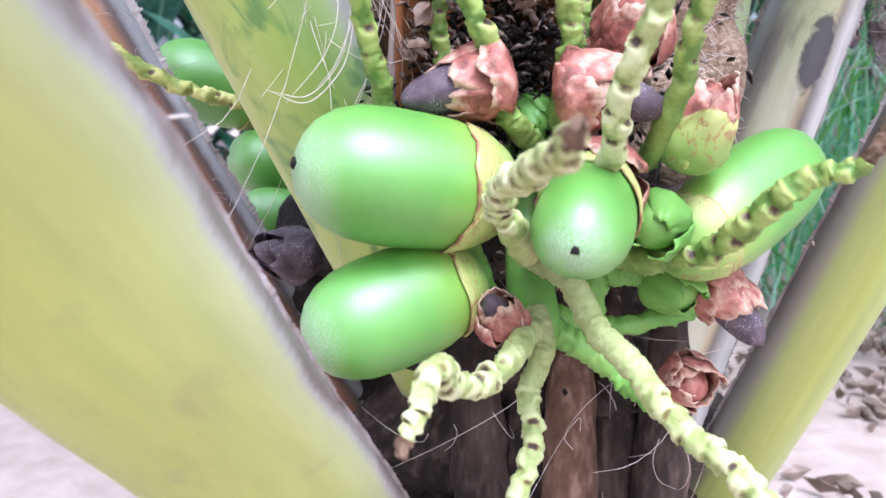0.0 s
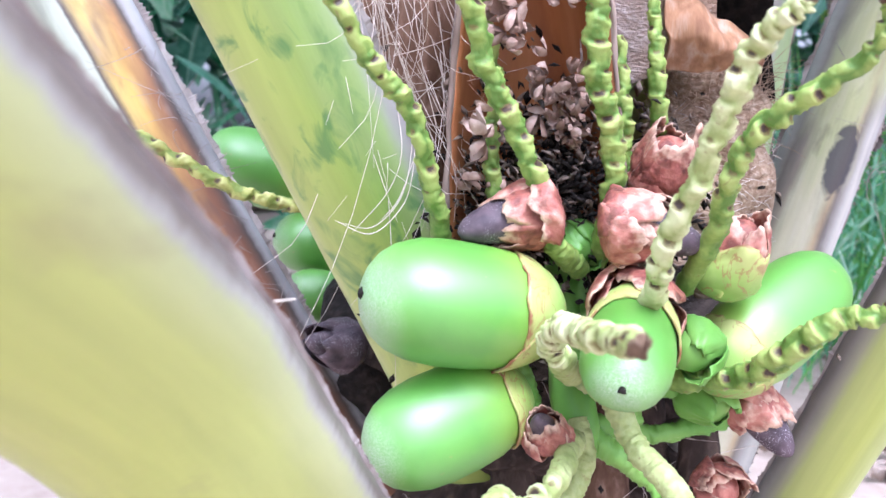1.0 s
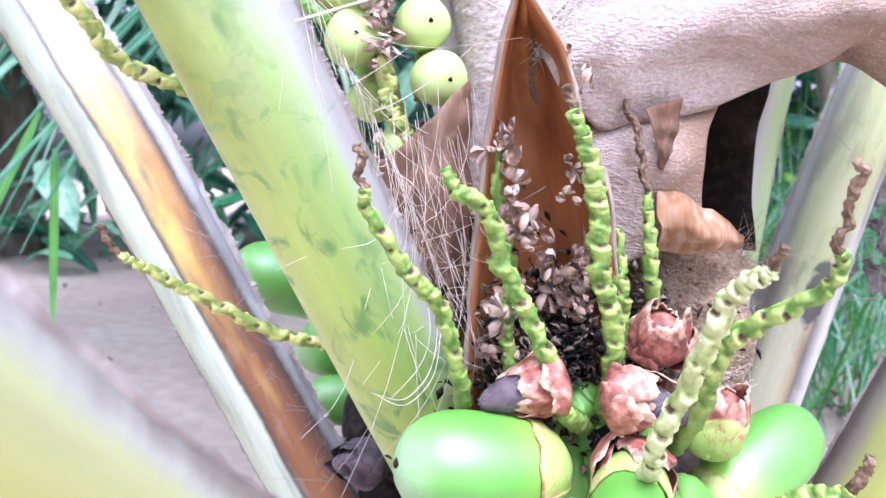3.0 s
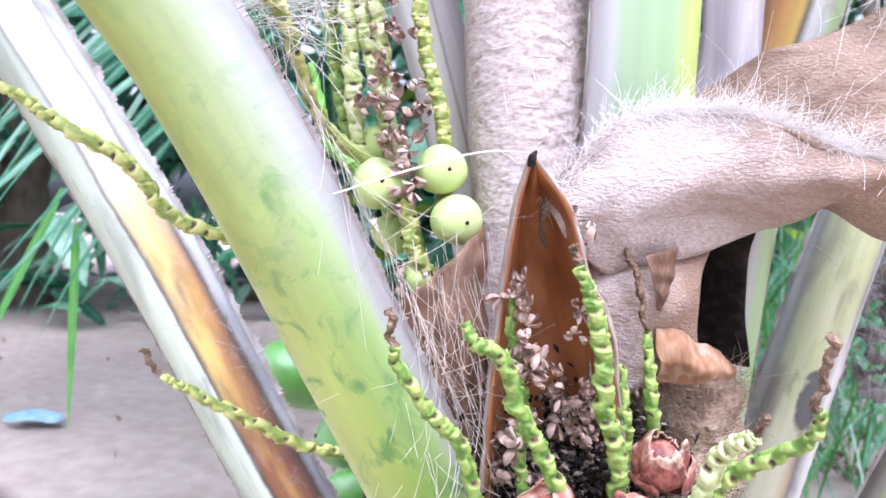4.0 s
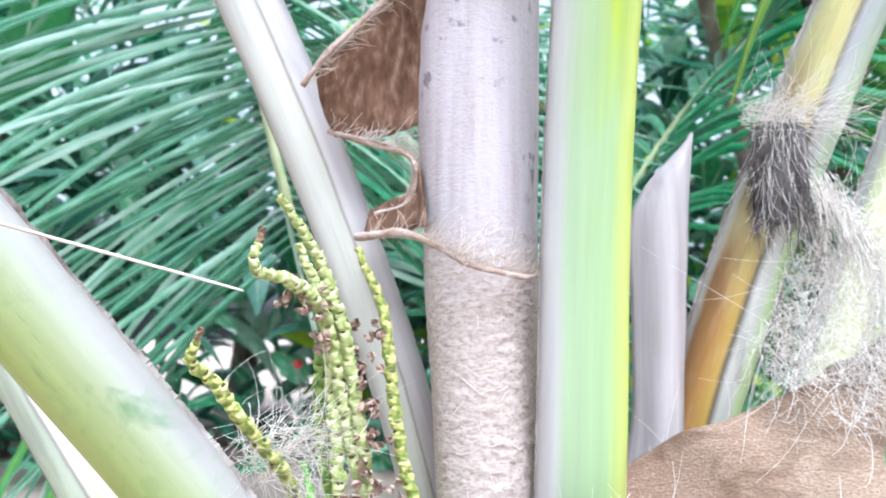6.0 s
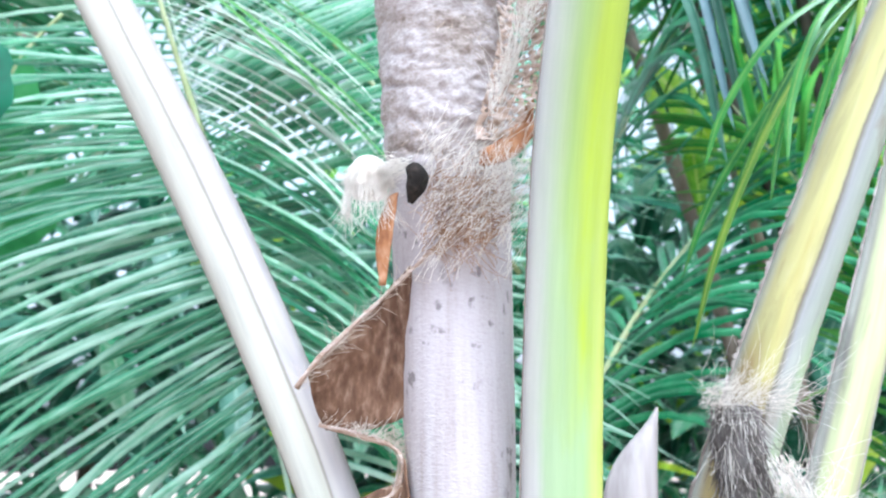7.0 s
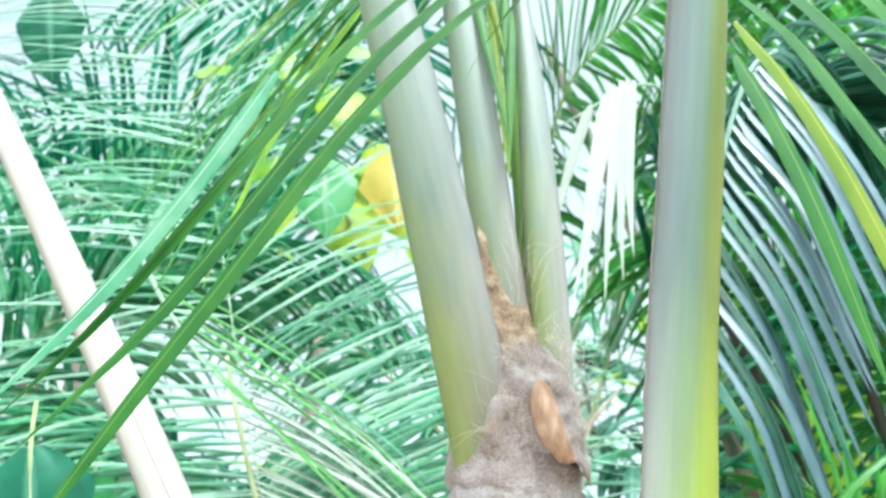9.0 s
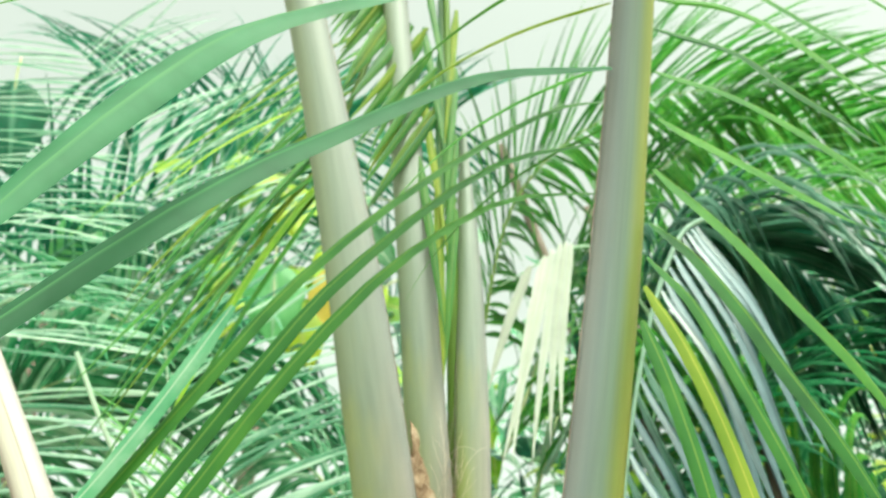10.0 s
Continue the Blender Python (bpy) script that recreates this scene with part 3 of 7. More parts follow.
    def make(self, name, material, parent=None, label="", smooth=True):
        return make(name, self.v, self.f, material, parent, label, smooth, {"across": self.a, "along": self.l})


def frames_along(path, face):
    """For each point: tangent, side and outward direction, kept near face."""
    out = []
    for i, p in enumerate(path):
        t = (path[min(i + 1, len(path) - 1)] - path[max(i - 1, 0)]).normalized()
        side = t.cross(face)
        if side.length < 1e-4:
            side = t.cross(Vector((1, 0.3, 0)))
        side.normalize()
        out.append((t, side, side.cross(t).normalized()))
    return out


def tube(shape, pts, radii, n=6, steps=None, face=(0, -1, 0.1), wobble=0.0, cap=True):
    """A tapering round rod along a curve."""
    steps = steps or max(4, 4 * (len(pts) - 1))
    path = spline(pts, steps)
    fr = frames_along(path, V(face))
    v, f, l = [], [], []
    for i, (p, (t, s, o)) in enumerate(zip(path, fr)):
        r = along(radii, i / steps)
        for k in range(n):
            a = 2 * math.pi * k / n
            rr = r * (1 + wobble * noise.noise(p * 40 + V((math.cos(a), math.sin(a), 0)) * 0.8))
            v.append(p + rr * (math.cos(a) * s + math.sin(a) * o))
            l.append(i / steps)
    for i in range(steps):
        for k in range(n):
            f.append((i * n + k, i * n + (k + 1) % n, (i + 1) * n + (k + 1) % n, (i + 1) * n + k))
    if cap:
        f.append(tuple(range(n))[::-1])
        f.append(tuple(steps * n + k for k in range(n)))
    shape.add(v, f, None, l)


def stalk(leaf, pts, widths, thick, face, material, steps=48, margins=(1, 1), margin_size=0.004, hollow=0.25, name="petiole", label="", rag=1.0):
    """A leaf stalk: rounded outer side, hollowed inner side, thin fibrous margins. face: the way its outer side looks."""
    path = spline(pts, steps)
    fr = frames_along(path, V(face))
    n = 18
    sh = Shape()
    v, f, a, l = [], [], [], []
    for i, (p, (t, s, o)) in enumerate(zip(path, fr)):
        w = along(widths, i / steps) / 2
        th = along(thick, i / steps) if isinstance(thick, (list, tuple)) else thick
        wave = 1 + 0.015 * noise.noise(p * 14)
        for k in range(n + 1):
            q = -math.pi / 2 + math.pi * k / n
            c = max(0.0, math.cos(q))
            v.append(p + s * (w * wave * math.sin(q)) + o * (th * c ** 0.8))
            a.append(math.sin(q))
            l.append(i / steps)
        for k in range(1, 8):
            x = 1 - 2 * k / 8
            v.append(p + s * (w * wave * x) + o * (-th * hollow * (0.3 + 0.7 * abs(x)) * (1 - x ** 6)))
            a.append(x)
            l.append(i / steps)
    m = n + 1 + 7
    for i in range(steps):
        for k in range(m):
            f.append((i * m + k, i * m + (k + 1) % m, (i + 1) * m + (k + 1) % m, (i + 1) * m + k))
    f.append(tuple(range(m))[::-1])
    f.append(tuple(steps * m + k for k in range(m)))
    sh.add(v, f, a, l)
    body = sh.make(name, material, leaf, label)
    for sgn, on in ((-1, margins[0]), (1, margins[1])):
        if not on:
            continue
        e = Shape()
        fine = 1100
        path2 = spline(pts, fine)
        fr2 = frames_along(path2, V(face))
        v, f = [], []
        for i, (p, (t, s, o)) in enumerate(zip(path2, fr2)):
            w = along(widths, i / fine) / 2
            d = margin_size * on * (0.35 + rag * abs(noise.noise(p * 45 + V((sgn * 3, 0, 0)))) * 0.7 + rag * abs(noise.noise(p * 330)) * 0.5 + rag * 0.6 * random.random() ** 8)
            base = p + s * sgn * (w - 0.002)
            tip = base + s * sgn * (d + 0.002) + o * (0.003 * noise.noise(p * 60))
            v += [base + o * 0.0022, tip, base - o * 0.0022]
        for i in range(fine):
            q = 3 * i
            f += [(q, q + 1, q + 4, q + 3), (q + 1, q + 2, q + 5, q + 4), (q + 2, q, q + 3, q + 5)]
        e.add(v, f)
        e.make("margin", M_MARGIN, body, "dry grey fibrous margin", smooth=False)
    return body


def hairs(shape, roots, rng, length=(0.02, 0.06), radius=0.0003, curl=0.6, lean=(0, 0, 1), sides=3, loose=0.35):
    """Loose fibres standing off a surface: fine curved threads from (place, direction) roots."""
    for p, d in roots:
        L = rng.uniform(*length)
        d = (V(d) + V(lean) * 0.3 + V((rng.gauss(0, loose), rng.gauss(0, loose), rng.gauss(0, loose)))).normalized()
        bend = V((rng.gauss(0, 1), rng.gauss(0, 1), rng.gauss(0, 1))) * curl * L * 0.5
        radius_k = radius * 0.62
        q = [V(p), V(p) + d * L * 0.35 + bend * 0.1, V(p) + d * L * 0.72 + bend * 0.55, V(p) + d * L * 0.9 + bend * 1.1]
        tube(shape, q, [radius_k, radius_k * 0.9, radius_k * 0.7, radius_k * 0.4], sides, 8, cap=False)


def sheet(name, rows, material, parent, thick=0.002, nu=40, nv=16, rough=0.004, freq=30, label="", holes=0.0, hole_size=55):
    """A crumpled sheet through rows of guide points, with thickness."""
    guides = [spline(r, nu) for r in rows]
    v, f, l = [], [], []
    for i in range(nu + 1):
        column = spline([g[i] for g in guides], nv)
        v += column
        l += [i / nu] * len(column)
    m = nv + 1
    v = [p + V((0.5 * noise.noise(p * freq + V((5, 0, 0))), noise.noise(p * freq), 0.6 * noise.noise(p * freq * 1.7))) * rough for p in v]
    for i in range(nu):
        for k in range(nv):
            c = (v[i * m + k] + v[(i + 1) * m + k + 1]) / 2
            if holes and noise.noise(c * hole_size) > holes:
                continue
            f.append((i * m + k, (i + 1) * m + k, (i + 1) * m + k + 1, i * m + k + 1))
    ob = make(name, v, f, material, parent, label, True, {"along": l})
    mod = ob.modifiers.new("thickness", "SOLIDIFY")
    mod.thickness, mod.offset = thick, 0
    return ob


def rachilla(bunch, pts, r, material, dry=0.0, seed=1, name="rachilla", label="", knob=0.36, pitch=0.0115, smooth=0.82, dry_material=None):
    """A knobbly flower branch: swollen nodes in a spiral, each with a dark scar, and a dried tip over the first part of its length."""
    rng = random.Random(seed)
    r *= 1.5
    total = sum((V(b) - V(a)).length for a, b in zip(pts, pts[1:]))
    steps = max(16, int(total / 0.0009))
    path = spline(pts, steps)
    fr = frames_along(path, V((0.2, -1, 0.15)))
    n = 24
    body, tip = Shape(), Shape()
    nodes = []
    d, side = 0.0, rng.uniform(0, 6.28)
    while d < total:
        side += 2.399 + rng.uniform(-0.5, 0.5)
        nodes.append((d, side, rng.uniform(0.6, 1.2), rng.uniform(0.7, 1.25), rng.random() ** 0.5))
        d += pitch * rng.uniform(0.3, 0.46)
    rings = []
    for i, (p, (t, s, o)) in enumerate(zip(path, fr)):
        x = i / steps * total
        withered = i / steps < dry
        taper = 0.55 + 0.45 * min(1, x / (0.35 * total)) if dry <= 0 else (0.46 if withered else 0.62 + 0.38 * min(1, (i / steps - dry) / 0.3))
        smooth_end = max(0.0, 1 - max(0.0, i / steps - smooth) / 0.12)
        bend = V((noise.noise(p * 120), noise.noise(p * 120 + V((9, 0, 0))), noise.noise(p * 120 + V((0, 9, 0))))) * (0.003 if withered else 0.0017)
        close = [q for q in nodes if abs(q[0] - x) < pitch * 0.75]
        ring = []
        for k in range(n):
            a = 2 * math.pi * k / n
            b = pit = 0.0
            for dist, ang, big, wide, open_scar in close:
                da = (a - ang + math.pi) % (2 * math.pi) - math.pi
                u = (x - dist) / pitch + 0.1 * da * da
                if -0.6 < u < 0.75:
                    rise = max(0.0, min(1.0, (u + 0.32) / 0.16))
                    fall = max(0.0, 1 - max(0.0, u + 0.16) / 0.8)
                    b = max(b, big * rise * rise * (3 - 2 * rise) * fall ** 0.7 * math.sqrt(max(0.0, 1 - (da / (1.3 * wide)) ** 2)))
                    pit = max(pit, open_scar * math.exp(-(((u + 0.3) / 0.11) ** 2) - (da / (0.62 * wide)) ** 4))
            b, pit = min(b, 1.3) * smooth_end, pit * smooth_end
            grain = noise.noise(p * 420 + V((math.cos(a), math.sin(a), 0)) * 1.6)
            rr = r * taper * (0.62 + 0.22 * (1 - smooth_end) + knob * (b - 0.45 * pit) + (0.55 if withered else 0.16) * grain + 0.1 * noise.noise(p * 900 + V((math.cos(a), math.sin(a), 0)) * 4))
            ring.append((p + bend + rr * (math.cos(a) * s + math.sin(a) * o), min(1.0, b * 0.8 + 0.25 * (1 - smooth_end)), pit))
        rings.append(ring)
    cut = int(dry * steps)

    def skin(shape, part):
        f = [(i * n + k, i * n + (k + 1) % n, (i + 1) * n + (k + 1) % n, (i + 1) * n + k) for i in range(len(part) - 1) for k in range(n)]
        f += [tuple(range(n))[::-1], tuple((len(part) - 1) * n + k for k in range(n))]
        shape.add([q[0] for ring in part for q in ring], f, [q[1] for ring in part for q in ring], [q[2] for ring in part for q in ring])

    skin(body, rings[cut:])
    ob = body.make(name, material, bunch, label)
    if cut > 1:
        skin(tip, rings[: cut + 1])
        tip.make("dried_tip", dry_material or M_DRY, ob, "shrivelled brown tip")
    return ob


def turned(axis_a, axis_b, profile, n=28, lobes=0.03, seed=0):
    """A body of revolution from axis_a to axis_b, slightly three-cornered. profile: share of the way, radius."""
    a, b = V(axis_a), V(axis_b)
    d = b - a
    t = d.normalized()
    s = t.cross(V((0, 0.2, 1))).normalized()
    o = s.cross(t)
    v, l = [], []
    for h, r in profile:
        for k in range(n):
            q = 2 * math.pi * k / n
            rr = r * (1 + lobes * math.cos(3 * q + seed)) * (1 + 0.02 * noise.noise(V((math.cos(q), math.sin(q), h * 2 + seed))))
            v.append(a + d * h + rr * (math.cos(q) * s + math.sin(q) * o))
            l.append(h)
    m = len(profile)
    f = [(i * n + k, i * n + (k + 1) % n, (i + 1) * n + (k + 1) % n, (i + 1) * n + k) for i in range(m - 1) for k in range(n)]
    f += [tuple(range(n))[::-1], tuple((m - 1) * n + k for k in range(n))]
    return v, f, l


def scale_leaf(centre, axis, out, radius, length, spread, thick, material, parent, name="calyx_scale", label="", flare=0.0, seed=0, rag=0.1, hug=None, corner=0.55):
    """One calyx scale: a curved shell that hugs a body of the given radius about axis, starting at centre and reaching length along it."""
    t = V(axis).normalized()
    o = (V(out) - t * V(out).dot(t)).normalized()
    s = t.cross(o)
    nu, nv = 18, 14
    v, reach = [], []
    for i in range(nu + 1):
        x = -1 + 2 * i / nu
        for k in range(nv + 1):
            y = k / nv
            reach.append(max(y, 0.9 * abs(x) ** 6))
            edge = (1 - abs(x) ** 2.2 * corner) + rag * noise.noise(V((x * 1.8 + seed * 7.1, 0.5, seed))) + 0.35 * rag * noise.noise(V((x * 7 + seed * 3.7, 0.5, seed)))
            q = x * spread * (1 - 0.25 * y)
            r = radius * (0.35 + 0.65 * min(1.0, y / 0.4) ** 0.6) * (1 + flare * y * y)
            if hug:
                r = along(hug, y) * (1 + 0.02 * math.cos(x * 1.5))
            r += 0.0026 * y * noise.noise(V((x * 3.1, y * 2.5, seed * 1.7))) + 0.0013 * abs(noise.noise(V((x * 6, y * 4, seed)))) + 0.0006 * noise.noise(V((x * 14, y * 11, seed)))
            v.append(V(centre) + t * (length * y * edge) + r * (math.cos(q) * o + math.sin(q) * s))
    m = nv + 1
    f = [(i * m + k, (i + 1) * m + k, (i + 1) * m + k + 1, i * m + k + 1) for i in range(nu) for k in range(nv)]
    ob = make(name, v, f, material, parent, label, True, {"along": reach})
    mod = ob.modifiers.new("thickness", "SOLIDIFY")
    mod.thickness, mod.offset = thick, 1
    return ob


def coconut(tip, base, radius, label, calyx=0.34, seed=0, scales=3, material=None, group="young coconuts"):
    """An unripe nut: husk, pointed scar at the free end, calyx scales round the stalk end."""
    a, b = V(tip), V(base)
    t = (b - a).normalized()
    ob = thing("coconut", label, "coconut", group)
    prof = [(0.0, radius * 0.06), (0.01, radius * 0.26), (0.035, radius * 0.46), (0.08, radius * 0.66), (0.15, radius * 0.83), (0.25, radius * 0.95), (0.38, radius), (0.55, radius), (0.68, radius * 0.97), (0.8, radius * 0.86), (0.9, radius * 0.68), (0.97, radius * 0.42), (1.0, radius * 0.15)]
    fine = []
    for (h0, r0), (h1, r1) in zip(prof, prof[1:]):
        fine += [(h0, r0), ((h0 + h1) / 2, (r0 + r1) / 2)]
    v, f, l = turned(a, b, fine + [prof[-1]], 32, 0.025, seed)
    make("husk", v, f, material or M_NUT, ob, "smooth green husk", True, {"along": l, "across": [0.0] * len(v)})
    v, f, l = turned(a - t * 0.0015, a + t * 0.003, [(0, radius * 0.05), (0.3, radius * 0.09), (1, radius * 0.1)], 7, 0.2, seed)
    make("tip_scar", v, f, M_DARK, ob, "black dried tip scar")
    shape_of = lambda h: next(r0 + (r1 - r0) * (h - h0) / (h1 - h0) for (h0, r0), (h1, r1) in zip(prof, prof[1:]) if h <= h1 + 1e-6)
    s = t.cross(V((0, 0.2, 1))).normalized()
    o = s.cross(t)
    nu, nv = 26, 14
    for k in range(scales if calyx else 0):
        mid = 2 * math.pi * k / scales + seed
        v, reach = [], []
        for i in range(nu + 1):
            x = -1 + 2 * i / nu
            q = mid + x * 1.4
            far = calyx * (1 - 0.3 * abs(x) ** 2.4 + 0.13 * noise.noise(V((x * 2 + seed * 3.1, k * 5.0, 1))) + 0.05 * noise.noise(V((x * 9, k * 5.0, seed))))
            for j in range(nv + 1):
                y = j / nv
                h = 1 - far * y * (1 if y > 0 else 0.999)
                h = max(0.0, min(0.999, h))
                rr = shape_of(h) * (1 + 0.025 * math.cos(3 * q + seed)) * (1 + 0.02 * noise.noise(V((math.cos(q), math.sin(q), h * 2 + seed))))
                rr += 0.0005 + 0.0006 * (1 - abs(x)) + 0.0003 * k + 0.0004 * noise.noise(V((x * 5, y * 5, seed + k)))
                v.append(a + (b - a) * h + rr * (math.cos(q) * s + math.sin(q) * o))
                reach.append(max(y, abs(x) ** 8))
        m = nv + 1
        f = [(i * m + j, (i + 1) * m + j, (i + 1) * m + j + 1, i * m + j + 1) for i in range(nu) for j in range(nv)]
        part = make("calyx_scale", v, f, M_CALYX, ob, "yellow-green calyx scale with brown edge", True, {"along": reach})
        mod = part.modifiers.new("thickness", "SOLIDIFY")
        mod.thickness, mod.offset = 0.0012, 0
    return ob


def bud(place, axis, radius, label, seed=0, nut=0.0, nut_axis=None, petals=5, material=None, flare=0.1, group="withered buds", close=0.38, rag=0.2):
    """A withered bud: overlapping papery scales, with or without a shrunken purple nut."""
    rng = random.Random(seed)
    t = V(axis).normalized()
    ob = thing("withered_bud", label, "withered bud", group)
    c = V(place) - t * radius * 0.9
    v, f, l = turned(c, c + t * radius * 1.5, [(0, radius * 0.3), (0.2, radius * 0.66), (0.6, radius * 0.74), (0.9, radius * 0.5), (1, radius * 0.2)], 12, 0.05, seed)
    make("core", v, f, material or M_HUSK, ob)
    s = t.cross(V((0.1, 0.2, 1))).normalized()
    for k in range(petals):
        q = 2 * math.pi * k / petals + rng.uniform(-0.3, 0.3)
        out = math.cos(q) * s + math.sin(q) * s.cross(t)
        if material is None and k % 2 == 0:
            lap = math.cos(q + 0.6) * s + math.sin(q + 0.6) * s.cross(t)
            scale_leaf(c, t, lap, radius * rng.uniform(1.06, 1.16), radius * rng.uniform(0.95, 1.45), rng.uniform(0.7, 1.1), 0.0007, M_HUSK, ob, "papery_scale", flare=flare * rng.uniform(-0.6, 1) - 0.6 * close, seed=seed * 5 + k + 40, rag=rag * 1.3, corner=0.3)
        scale_leaf(c, t, out, radius * rng.uniform(0.88, 1.04), radius * rng.uniform(1.5, 2.05), rng.uniform(1.05, 1.5), 0.0006, material or M_HUSK, ob, "papery_scale", flare=flare * rng.uniform(-1, 1) - close, seed=seed * 3 + k, rag=rag, corner=0.16)
    if nut:
        na = V(nut_axis or axis).normalized()
        p = V(place)
        v, f, l = turned(p + na * nut, p - na * 0.004, [(0, nut * 0.03), (0.03, nut * 0.09), (0.1, nut * 0.16), (0.25, nut * 0.24), (0.5, nut * 0.31), (0.8, nut * 0.36), (1, nut * 0.36)], 18, 0.06, seed)
        make("shrunken_nut", v, f, M_PURPLE, ob, "shrunken purple-black nut with pale bloom")
    return ob


def leaflet(shape, p0, way, up, length, width, droop, segs=8, fold=0.35, sway=0.0):
    """One long pointed leaflet, folded along its midrib and drooping towards its tip."""
    d, u = V(way).normalized(), V(up)
    p = V(p0)
    v, a, l = [], [], []
    step = length / segs
    for i in range(segs + 1):
        y = i / segs
        side = d.cross(u)
        if side.length < 1e-3:
            side = V((1, 0, 0))
        side.normalize()
        nrm = side.cross(d).normalized()
        w = width * 0.5 * (min(1, 0.4 + y / 0.12) if y < 0.08 else 1) * (1 - max(0, (y - 0.35) / 0.65) ** 1.7) + 0.0004
        v += [p - side * w * math.cos(fold) - nrm * w * math.sin(fold), p.copy(), p + side * w * math.cos(fold) - nrm * w * math.sin(fold)]
        a += [-1.0, 0.0, 1.0]
        l += [y] * 3
        d = (d + V((0, 0, -1)) * droop * step * (0.4 + 1.2 * y) / length + side * sway * step / length).normalized()
        p = p + d * step
    f = []
    for i in range(segs):
        q = 3 * i
        f += [(q, q + 1, q + 4, q + 3), (q + 1, q + 2, q + 5, q + 4)]
    shape.add(v, f, a, l)


def curved_leaflet(shape, pts, width, up, fold=0.45, segs=16):
    """One long pointed leaflet that follows a curve from its root to its tip."""
    path = spline(pts, segs)
    v, a, l = [], [], []
    for i, (p, (t, s, o)) in enumerate(zip(path, frames_along(path, V(up)))):
        y = i / segs
        w = width * 0.5 * (0.4 + min(0.6, y / 0.2)) * (1 - max(0, (y - 0.6) / 0.4) ** 2.5) + 0.0004
        v += [p - s * w * math.cos(fold) - o * w * math.sin(fold), p, p + s * w * math.cos(fold) - o * w * math.sin(fold)]
        a += [-1.0, 0.0, 1.0]
        l += [y] * 3
    f = []
    for i in range(segs):
        q = 3 * i
        f += [(q, q + 1, q + 4, q + 3), (q + 1, q + 2, q + 5, q + 4)]
    shape.add(v, f, a, l)


def frond(name, pts, length, material, label, seed=0, pairs=36, width=0.03, droop=1.0, start=0.1, radius=0.012, rachis=None, group="palm fronds behind", splay=1.0, sides=(1, -1), up=(0, 0, 1), fore=0.55, single=False, mixed=None, sweep=None):
    """A feather leaf: tapering midrib with two rows of drooping leaflets."""
    rng = random.Random(seed)
    ob = thing(name, label, "palm frond", group)
    sh = Shape()
    tube(sh, pts, [radius, radius * 0.75, radius * 0.4, radius * 0.15], 7, 30)
    sh.make("midrib", rachis or M_RACHIS_FAR, ob)
    path = spline(pts, 120)
    lv = Shape()
    for k in range(pairs):
        f = start + (1 - start) * (k + rng.uniform(-0.2, 0.2)) / pairs
        i = max(1, min(119, int(f * 120)))
        p = path[i]
        t = (path[i + 1] - path[i - 1]).normalized()
        side = t.cross(V(up)).normalized()
        lift = side.cross(t)
        size = length * (0.55 + 0.45 * math.sin(math.pi * min(1, 0.15 + 0.75 * f))) * rng.uniform(0.85, 1.1)
        for sgn in sides:
            way = side * sgn * splay + t * (along(sweep, f) if sweep else fore + 0.5 * f) + lift * rng.uniform(-0.1, 0.3) + t * rng.gauss(0, 0.06)
            if single:
                lv = Shape()
            leaflet(lv, p, way, lift, size, width * rng.uniform(0.8, 1.15), droop * rng.uniform(0.7, 1.3), 8, 0.45, rng.uniform(-0.25, 0.25))
            if single:
                lv.make("leaflet", mixed if mixed and p.z > 1.9 and rng.random() < 0.35 else material, ob)
    if not single:
        tagged(lv.make("foliage", material, ob), kind="stuff")
    return ob


# ---- ground and distance ----
def build_ground():
    n, v, f = 90, [], []
    for i in range(n + 1):
        for k in range(n + 1):
            x, y = ((2 * i / n - 1), (2 * k / n - 1))
            x, y = 60 * x * abs(x) ** 1.6, 1 + 60 * y * abs(y) ** 1.6
            v.append((x, y, 0.03 * noise.noise(V((x * 0.7, y * 0.7, 0))) + 0.012 * noise.noise(V((x * 3, y * 3, 4))) - 0.02))
    m = n + 1
    f = [(i * m + k, (i + 1) * m + k, (i + 1) * m + k + 1, i * m + k + 1) for i in range(n) for k in range(n)]
    tagged(make("ground", v, f, M_SAND), "bare pinkish sandy soil with scattered dry litter", "ground", kind="structure")


build_ground()


def build_litter():
    rng = random.Random(11)
    sh = Shape()
    for k in range(2600):
        x, y = rng.uniform(-4, 4), rng.uniform(0.9, 7)
        if k % 40:
            x, y = rng.gauss(1.45, 0.55), rng.gauss(2.3, 0.8)
            if noise.noise(V((x * 2.2, y * 2.2, 3))) < -0.02:
                continue
        a, L = rng.uniform(0, 6.28), rng.uniform(0.008, 0.04)
        d = V((math.cos(a), math.sin(a), 0)) * L
        w = V((-math.sin(a), math.cos(a), 0)) * L * rng.uniform(0.1, 0.4)
        z = rng.uniform(0.004, 0.03)
        p = V((x, y, z))
        sh.add([p - d, p + w + V((0, 0, 0.012)), p + d, p - w, p - V((0, 0, 0.02))], [(0, 3, 1), (1, 3, 2), (0, 1, 4), (1, 2, 4), (2, 3, 4), (3, 0, 4)])
    tagged(sh.make("leaf_litter", M_LITTER, smooth=False), "dry brown leaf litter lying on the soil", "leaf litter", kind="stuff")


build_litter()


def far_trunk(x, y, r, h, lean, label, seed):
    sh = Shape()
    pts = [(x, y, -0.05), (x + lean * 0.3, y, h * 0.4), (x + lean, y, h)]
    tube(sh, pts, [r * 1.35, r * 1.02, r * 0.92, r * 0.85], 14, 26, wobble=0.35)
    ob = thing("tree_trunk", label, "tree trunk", "trunks in the grove")
    sh.make("trunk", M_WOOD, ob)


